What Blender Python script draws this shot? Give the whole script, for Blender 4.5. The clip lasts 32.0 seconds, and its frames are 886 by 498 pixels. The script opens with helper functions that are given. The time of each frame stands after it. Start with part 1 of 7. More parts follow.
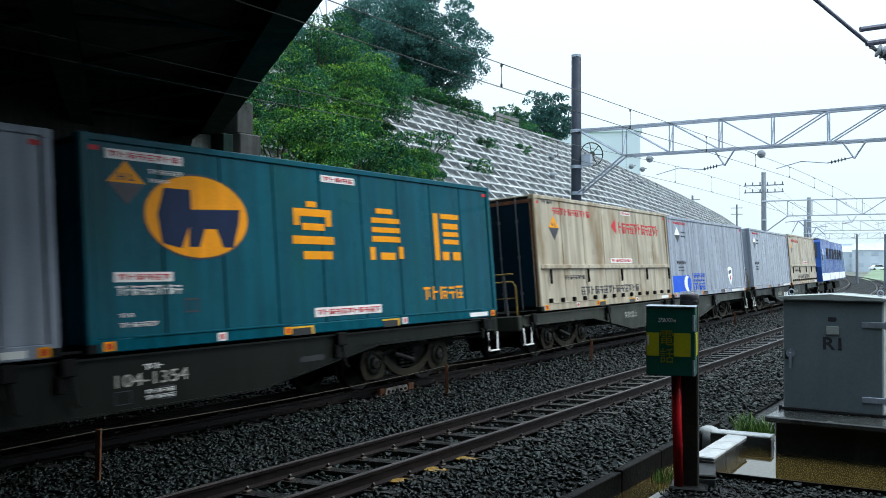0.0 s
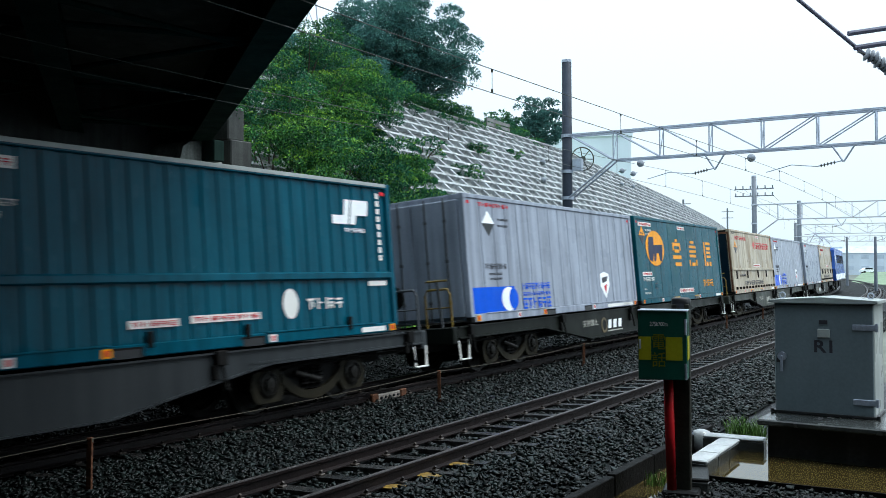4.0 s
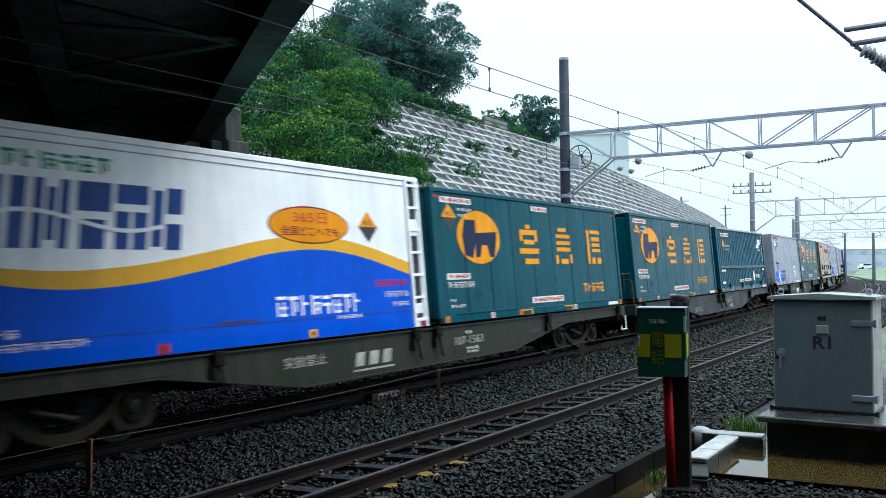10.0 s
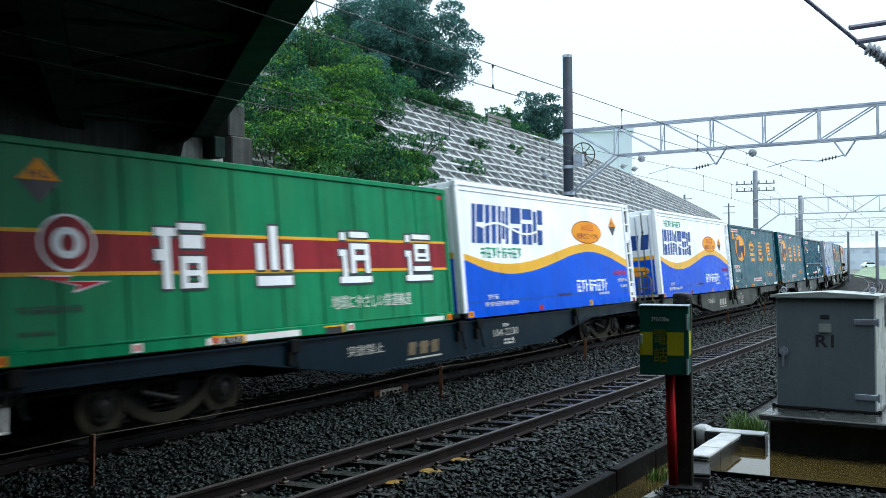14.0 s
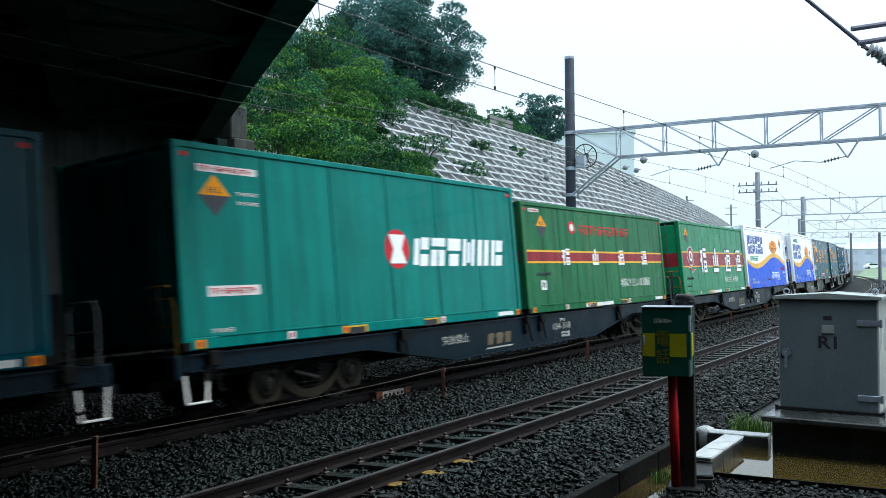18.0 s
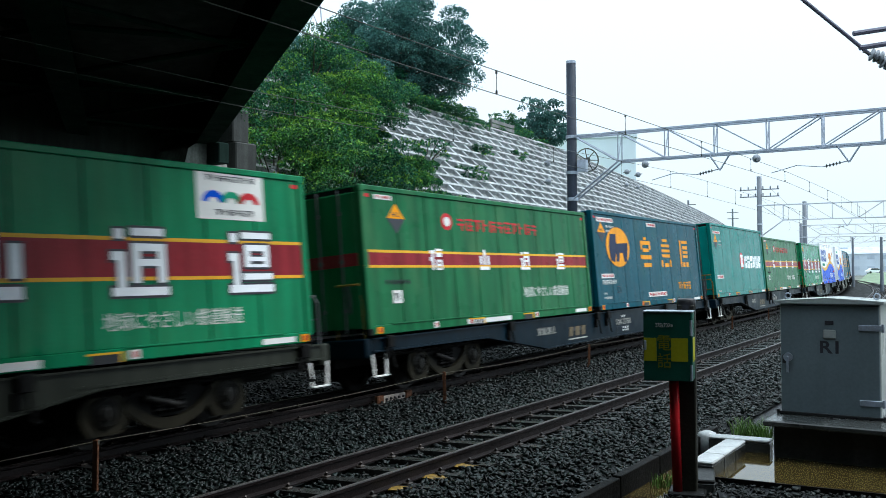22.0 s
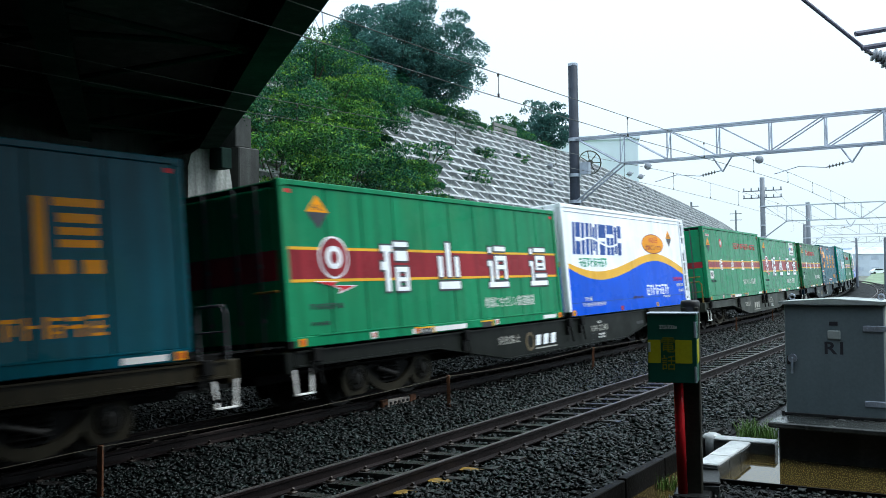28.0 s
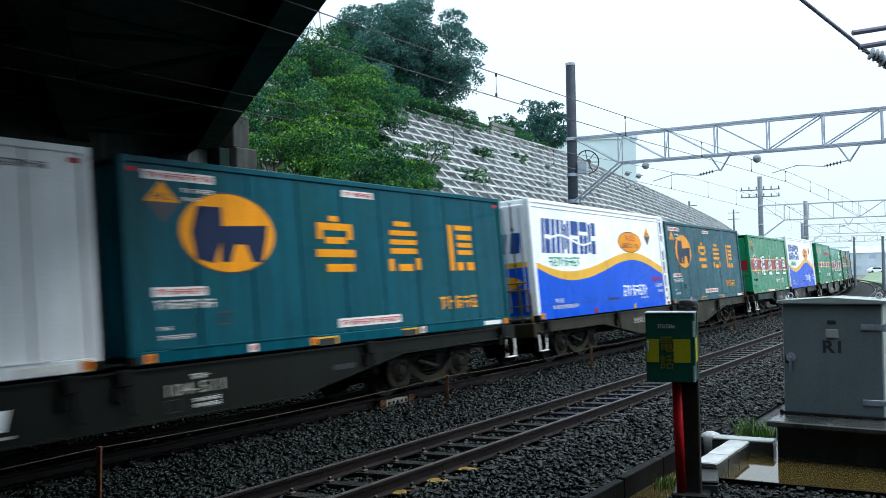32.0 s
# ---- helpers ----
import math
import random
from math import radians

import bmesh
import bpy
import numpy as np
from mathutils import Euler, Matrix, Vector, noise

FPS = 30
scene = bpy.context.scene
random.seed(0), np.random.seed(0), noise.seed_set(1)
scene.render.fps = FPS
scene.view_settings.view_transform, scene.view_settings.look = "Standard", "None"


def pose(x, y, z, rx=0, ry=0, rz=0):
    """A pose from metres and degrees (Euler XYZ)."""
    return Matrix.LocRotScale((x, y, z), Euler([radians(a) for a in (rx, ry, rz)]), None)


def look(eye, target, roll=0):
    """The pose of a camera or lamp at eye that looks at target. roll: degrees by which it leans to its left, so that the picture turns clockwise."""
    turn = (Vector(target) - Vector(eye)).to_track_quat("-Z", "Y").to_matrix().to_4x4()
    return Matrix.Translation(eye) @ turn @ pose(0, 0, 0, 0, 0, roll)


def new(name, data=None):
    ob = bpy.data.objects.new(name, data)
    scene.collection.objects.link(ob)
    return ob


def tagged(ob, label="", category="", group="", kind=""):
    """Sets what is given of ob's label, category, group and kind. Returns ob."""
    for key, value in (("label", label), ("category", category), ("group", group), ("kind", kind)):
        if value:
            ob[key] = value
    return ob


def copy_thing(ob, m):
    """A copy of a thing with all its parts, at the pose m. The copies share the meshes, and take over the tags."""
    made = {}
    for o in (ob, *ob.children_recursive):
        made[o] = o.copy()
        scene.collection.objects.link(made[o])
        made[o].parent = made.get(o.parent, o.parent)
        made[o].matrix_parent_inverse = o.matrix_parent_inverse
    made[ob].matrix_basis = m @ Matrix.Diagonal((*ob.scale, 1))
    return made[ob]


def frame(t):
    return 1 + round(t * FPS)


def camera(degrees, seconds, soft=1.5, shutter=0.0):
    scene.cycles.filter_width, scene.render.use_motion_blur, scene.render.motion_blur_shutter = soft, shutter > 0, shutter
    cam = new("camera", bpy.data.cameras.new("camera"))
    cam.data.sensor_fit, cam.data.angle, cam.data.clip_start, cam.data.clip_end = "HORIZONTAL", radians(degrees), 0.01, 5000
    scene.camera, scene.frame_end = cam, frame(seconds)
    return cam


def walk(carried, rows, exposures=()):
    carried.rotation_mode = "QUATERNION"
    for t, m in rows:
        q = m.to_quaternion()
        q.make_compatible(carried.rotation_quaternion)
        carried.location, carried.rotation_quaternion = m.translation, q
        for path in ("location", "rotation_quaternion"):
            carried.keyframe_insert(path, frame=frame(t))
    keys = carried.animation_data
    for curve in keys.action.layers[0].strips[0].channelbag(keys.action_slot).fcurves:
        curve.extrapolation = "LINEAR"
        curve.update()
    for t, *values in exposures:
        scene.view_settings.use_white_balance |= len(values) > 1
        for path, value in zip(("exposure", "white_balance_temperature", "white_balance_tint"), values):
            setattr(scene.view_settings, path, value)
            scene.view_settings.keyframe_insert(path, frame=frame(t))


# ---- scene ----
# The camera: held by hand at one spot, with small turns.
EYE = Vector((0.0, 0.0, 2.146))
cam = camera(52.77, 32.0, soft=0.5, shutter=0.6)
TURNS = [
    (0, 55.98, 0.93, 0.12), (0.5, 56.15, 0.91, 0.14), (1, 56.29, 0.93, 0.03), (1.5, 56.41, 0.96, 0.10), (2, 56.48, 1.09, 0.12),
    (2.5, 56.53, 1.18, 0.04), (3, 56.53, 1.22, -0.11), (3.5, 56.54, 1.26, -0.21), (5.5, 56.43, 1.29, -0.31), (6, 56.49, 1.30, -0.24),
    (6.5, 56.55, 1.31, -0.44), (7, 56.55, 1.25, -0.61), (7.5, 56.55, 1.22, -0.57), (8, 56.55, 1.20, -0.50), (8.5, 56.53, 1.19, -0.59),
    (9, 56.55, 1.16, -0.52), (9.5, 56.57, 1.16, -0.53), (10, 56.61, 1.20, -0.62), (10.5, 56.60, 1.18, -0.60), (11, 56.58, 1.15, -0.63),
    (11.5, 56.55, 1.11, -0.60), (12, 56.51, 1.06, -0.63), (12.5, 56.44, 1.04, -0.49), (13, 56.42, 1.02, -0.60), (13.5, 56.41, 1.00, -0.54),
    (14, 56.43, 1.01, -0.41), (14.5, 56.40, 1.05, -0.45), (16.5, 56.26, 1.09, -0.58), (17, 56.21, 1.07, -0.64), (17.5, 56.25, 1.10, -0.61),
    (18, 56.29, 1.12, -0.48), (18.5, 56.32, 1.19, -0.56), (19, 56.33, 1.20, -0.65), (19.5, 56.29, 1.21, -0.69), (20, 56.24, 1.21, -0.68),
    (20.5, 56.21, 1.24, -0.60), (21, 56.17, 1.27, -0.51), (21.5, 56.23, 1.33, -0.41), (22, 56.20, 1.38, -0.39), (22.5, 56.23, 1.46, -0.50),
    (23, 56.25, 1.52, -0.53), (23.5, 56.18, 1.54, -0.57), (24, 56.07, 1.54, -0.65), (24.5, 55.99, 1.55, -0.71), (25, 55.89, 1.51, -0.74),
    (25.5, 55.80, 1.49, -0.69), (27.5, 55.90, 1.60, -0.72), (28, 56.00, 1.60, -0.79), (28.5, 56.12, 1.59, -0.70), (29, 56.27, 1.62, -0.57),
    (29.5, 56.38, 1.60, -0.64), (30, 56.41, 1.58, -0.69), (30.5, 56.37, 1.55, -0.74), (31, 56.34, 1.55, -0.73), (31.5, 56.25, 1.57, -0.88),
    (32, 56.12, 1.59, -0.94),
]


def aim(yaw, pitch, roll):
    a, b = radians(yaw), radians(pitch)
    way = Vector((math.sin(a) * math.cos(b), math.cos(a) * math.cos(b), math.sin(b)))
    return look(EYE, EYE + way, roll)


walk(cam, [(t, aim(a, b, c)) for t, a, b, c in TURNS])

# ---- light: an overcast, rainy sky ----
world = bpy.data.worlds.new("world")
scene.world = world
world.use_nodes = True
wn, wl = world.node_tree.nodes, world.node_tree.links
sky = wn.new("ShaderNodeTexSky")
sky.sky_type, sky.sun_disc = "NISHITA", False
sky.sun_elevation, sky.sun_rotation = radians(59), radians(150)
hsv = wn.new("ShaderNodeHueSaturation")
hsv.inputs["Saturation"].default_value = 0.22
wl.new(sky.outputs[0], hsv.inputs["Color"])
mixw = wn.new("ShaderNodeMixRGB")
mixw.inputs[0].default_value = 0.75
wl.new(hsv.outputs[0], mixw.inputs[1])
mixw.inputs[2].default_value = (8.7, 11.0, 12.6, 1)
tcw = wn.new("ShaderNodeTexCoord")
sep = wn.new("ShaderNodeSeparateXYZ")
wl.new(tcw.outputs["Generated"], sep.inputs[0])
up = wn.new("ShaderNodeMapRange")
for i, x in enumerate((0.0, 1.0, 0.86, 1.75)):
    up.inputs[i + 1].default_value = x
wl.new(sep.outputs["Z"], up.inputs[0])
lum = wn.new("ShaderNodeMixRGB")
lum.blend_type = "MULTIPLY"
lum.inputs[0].default_value = 1
wl.new(mixw.outputs[0], lum.inputs[1])
wl.new(up.outputs[0], lum.inputs[2])
bg = wn["Background"]
wl.new(lum.outputs[0], bg.inputs[0])
bg.inputs[1].default_value = 0.10
sun = new("sun", bpy.data.lights.new("sun", "SUN"))
sun.data.energy, sun.data.angle, sun.data.color = 2.5, radians(34), (0.92, 0.975, 1.0)
sun.matrix_world = look((0, 0, 60), (-12, 21, 20))
scene.view_settings.exposure = 0.27

# ---- materials ----


def mat(name, col, rough=0.5, metal=0.0, var=0.15, size=1.5, fine=30.0, bump=0.0, bsize=60.0, streak=0.0, coat=0.0, rand=0.0, island=0.0, dirt=None, spec=0.35, tip=None, thin=0.22):
    m = bpy.data.materials.new(name)
    m.use_nodes = True
    n, l = m.node_tree.nodes, m.node_tree.links
    b = n["Principled BSDF"]
    tc = n.new("ShaderNodeTexCoord")

    def noise_tex(scale, stretch=None, detail=4):
        t = n.new("ShaderNodeTexNoise")
        t.inputs["Scale"].default_value, t.inputs["Detail"].default_value = scale, detail
        if stretch:
            mp = n.new("ShaderNodeMapping")
            mp.inputs["Scale"].default_value = stretch
            l.new(tc.outputs["Object"], mp.inputs[0])
            l.new(mp.outputs[0], t.inputs[0])
        else:
            l.new(tc.outputs["Object"], t.inputs[0])
        return t.outputs["Fac"]

    def ramp(v, lo, hi, a, b_):
        r = n.new("ShaderNodeMapRange")
        for i, x in enumerate((lo, hi, a, b_)):
            r.inputs[i + 1].default_value = x
        l.new(v, r.inputs[0])
        return r.outputs[0]

    def times(c, v):
        x = n.new("ShaderNodeMixRGB")
        x.blend_type = "MULTIPLY"
        x.inputs[0].default_value = 1
        l.new(c, x.inputs[1])
        l.new(v, x.inputs[2])
        return x.outputs[0]

    rgb = n.new("ShaderNodeRGB")
    rgb.outputs[0].default_value = (*col, 1)
    c = times(rgb.outputs[0], ramp(noise_tex(size), 0.3, 0.7, 1 - var, 1 + var))
    c = times(c, ramp(noise_tex(fine, detail=3), 0.3, 0.7, 1 - var * 0.6, 1 + var * 0.6))
    if streak:
        c = times(c, ramp(noise_tex(1.0, (5.0, 5.0, 0.35)), 0.35, 0.65, 1 - streak, 1 + streak * 0.6))
    if rand:
        oi = n.new("ShaderNodeObjectInfo")
        c = times(c, ramp(oi.outputs["Random"], 0, 1, 1 - rand, 1 + rand))
    if island:
        ge = n.new("ShaderNodeNewGeometry")
        c = times(c, ramp(ge.outputs["Random Per Island"], 0, 1, 1 - island, 1 + island))
    if dirt:
        x = n.new("ShaderNodeMixRGB")
        l.new(ramp(noise_tex(0.9, (1.6, 1.6, 0.8), 7), 0.52, 0.72, 0, dirt[3]), x.inputs[0])
        l.new(c, x.inputs[1])
        x.inputs[2].default_value = (*dirt[:3], 1)
        c = x.outputs[0]
    if tip:
        ge = n.new("ShaderNodeNewGeometry")
        two = n.new("ShaderNodeMath")
        two.operation = "MULTIPLY"
        l.new(ramp(noise_tex(0.9, detail=3), 0.42, 0.6, 0.1, 1.0), two.inputs[0])
        l.new(ramp(ge.outputs["Random Per Island"], 0.25, 0.9, 0, 1), two.inputs[1])
        x = n.new("ShaderNodeMixRGB")
        l.new(two.outputs[0], x.inputs[0])
        l.new(c, x.inputs[1])
        x.inputs[2].default_value = (*tip, 1)
        c = x.outputs[0]
        through_leaf = n.new("ShaderNodeBsdfTranslucent")
        l.new(c, through_leaf.inputs[0])
        both = n.new("ShaderNodeMixShader")
        both.inputs[0].default_value = thin
        l.new(b.outputs[0], both.inputs[1])
        l.new(through_leaf.outputs[0], both.inputs[2])
        l.new(both.outputs[0], n["Material Output"].inputs[0])
    l.new(c, b.inputs["Base Color"])
    l.new(ramp(noise_tex(size * 2.3), 0.3, 0.7, max(0.02, rough - min(0.1, rough * 0.5)), min(1, rough + min(0.1, rough * 0.5))), b.inputs["Roughness"])
    b.inputs["Metallic"].default_value = metal
    b.inputs["Specular IOR Level"].default_value = spec
    if coat:
        b.inputs["Coat Weight"].default_value, b.inputs["Coat Roughness"].default_value = coat, 0.035
    if bump:
        bp = n.new("ShaderNodeBump")
        bp.inputs["Strength"].default_value, bp.inputs["Distance"].default_value = bump, 0.02
        l.new(noise_tex(bsize), bp.inputs["Height"])
        l.new(bp.outputs[0], b.inputs["Normal"])
    return m


def paint(name, col, rough=0.28, **kw):
    kw = {"var": 0.1, "size": 0.8, "streak": 0.22, "bump": 0.06, "bsize": 9.0, "spec": 0.03, "coat": 0.13, **kw}
    return mat(name, col, rough, **kw)


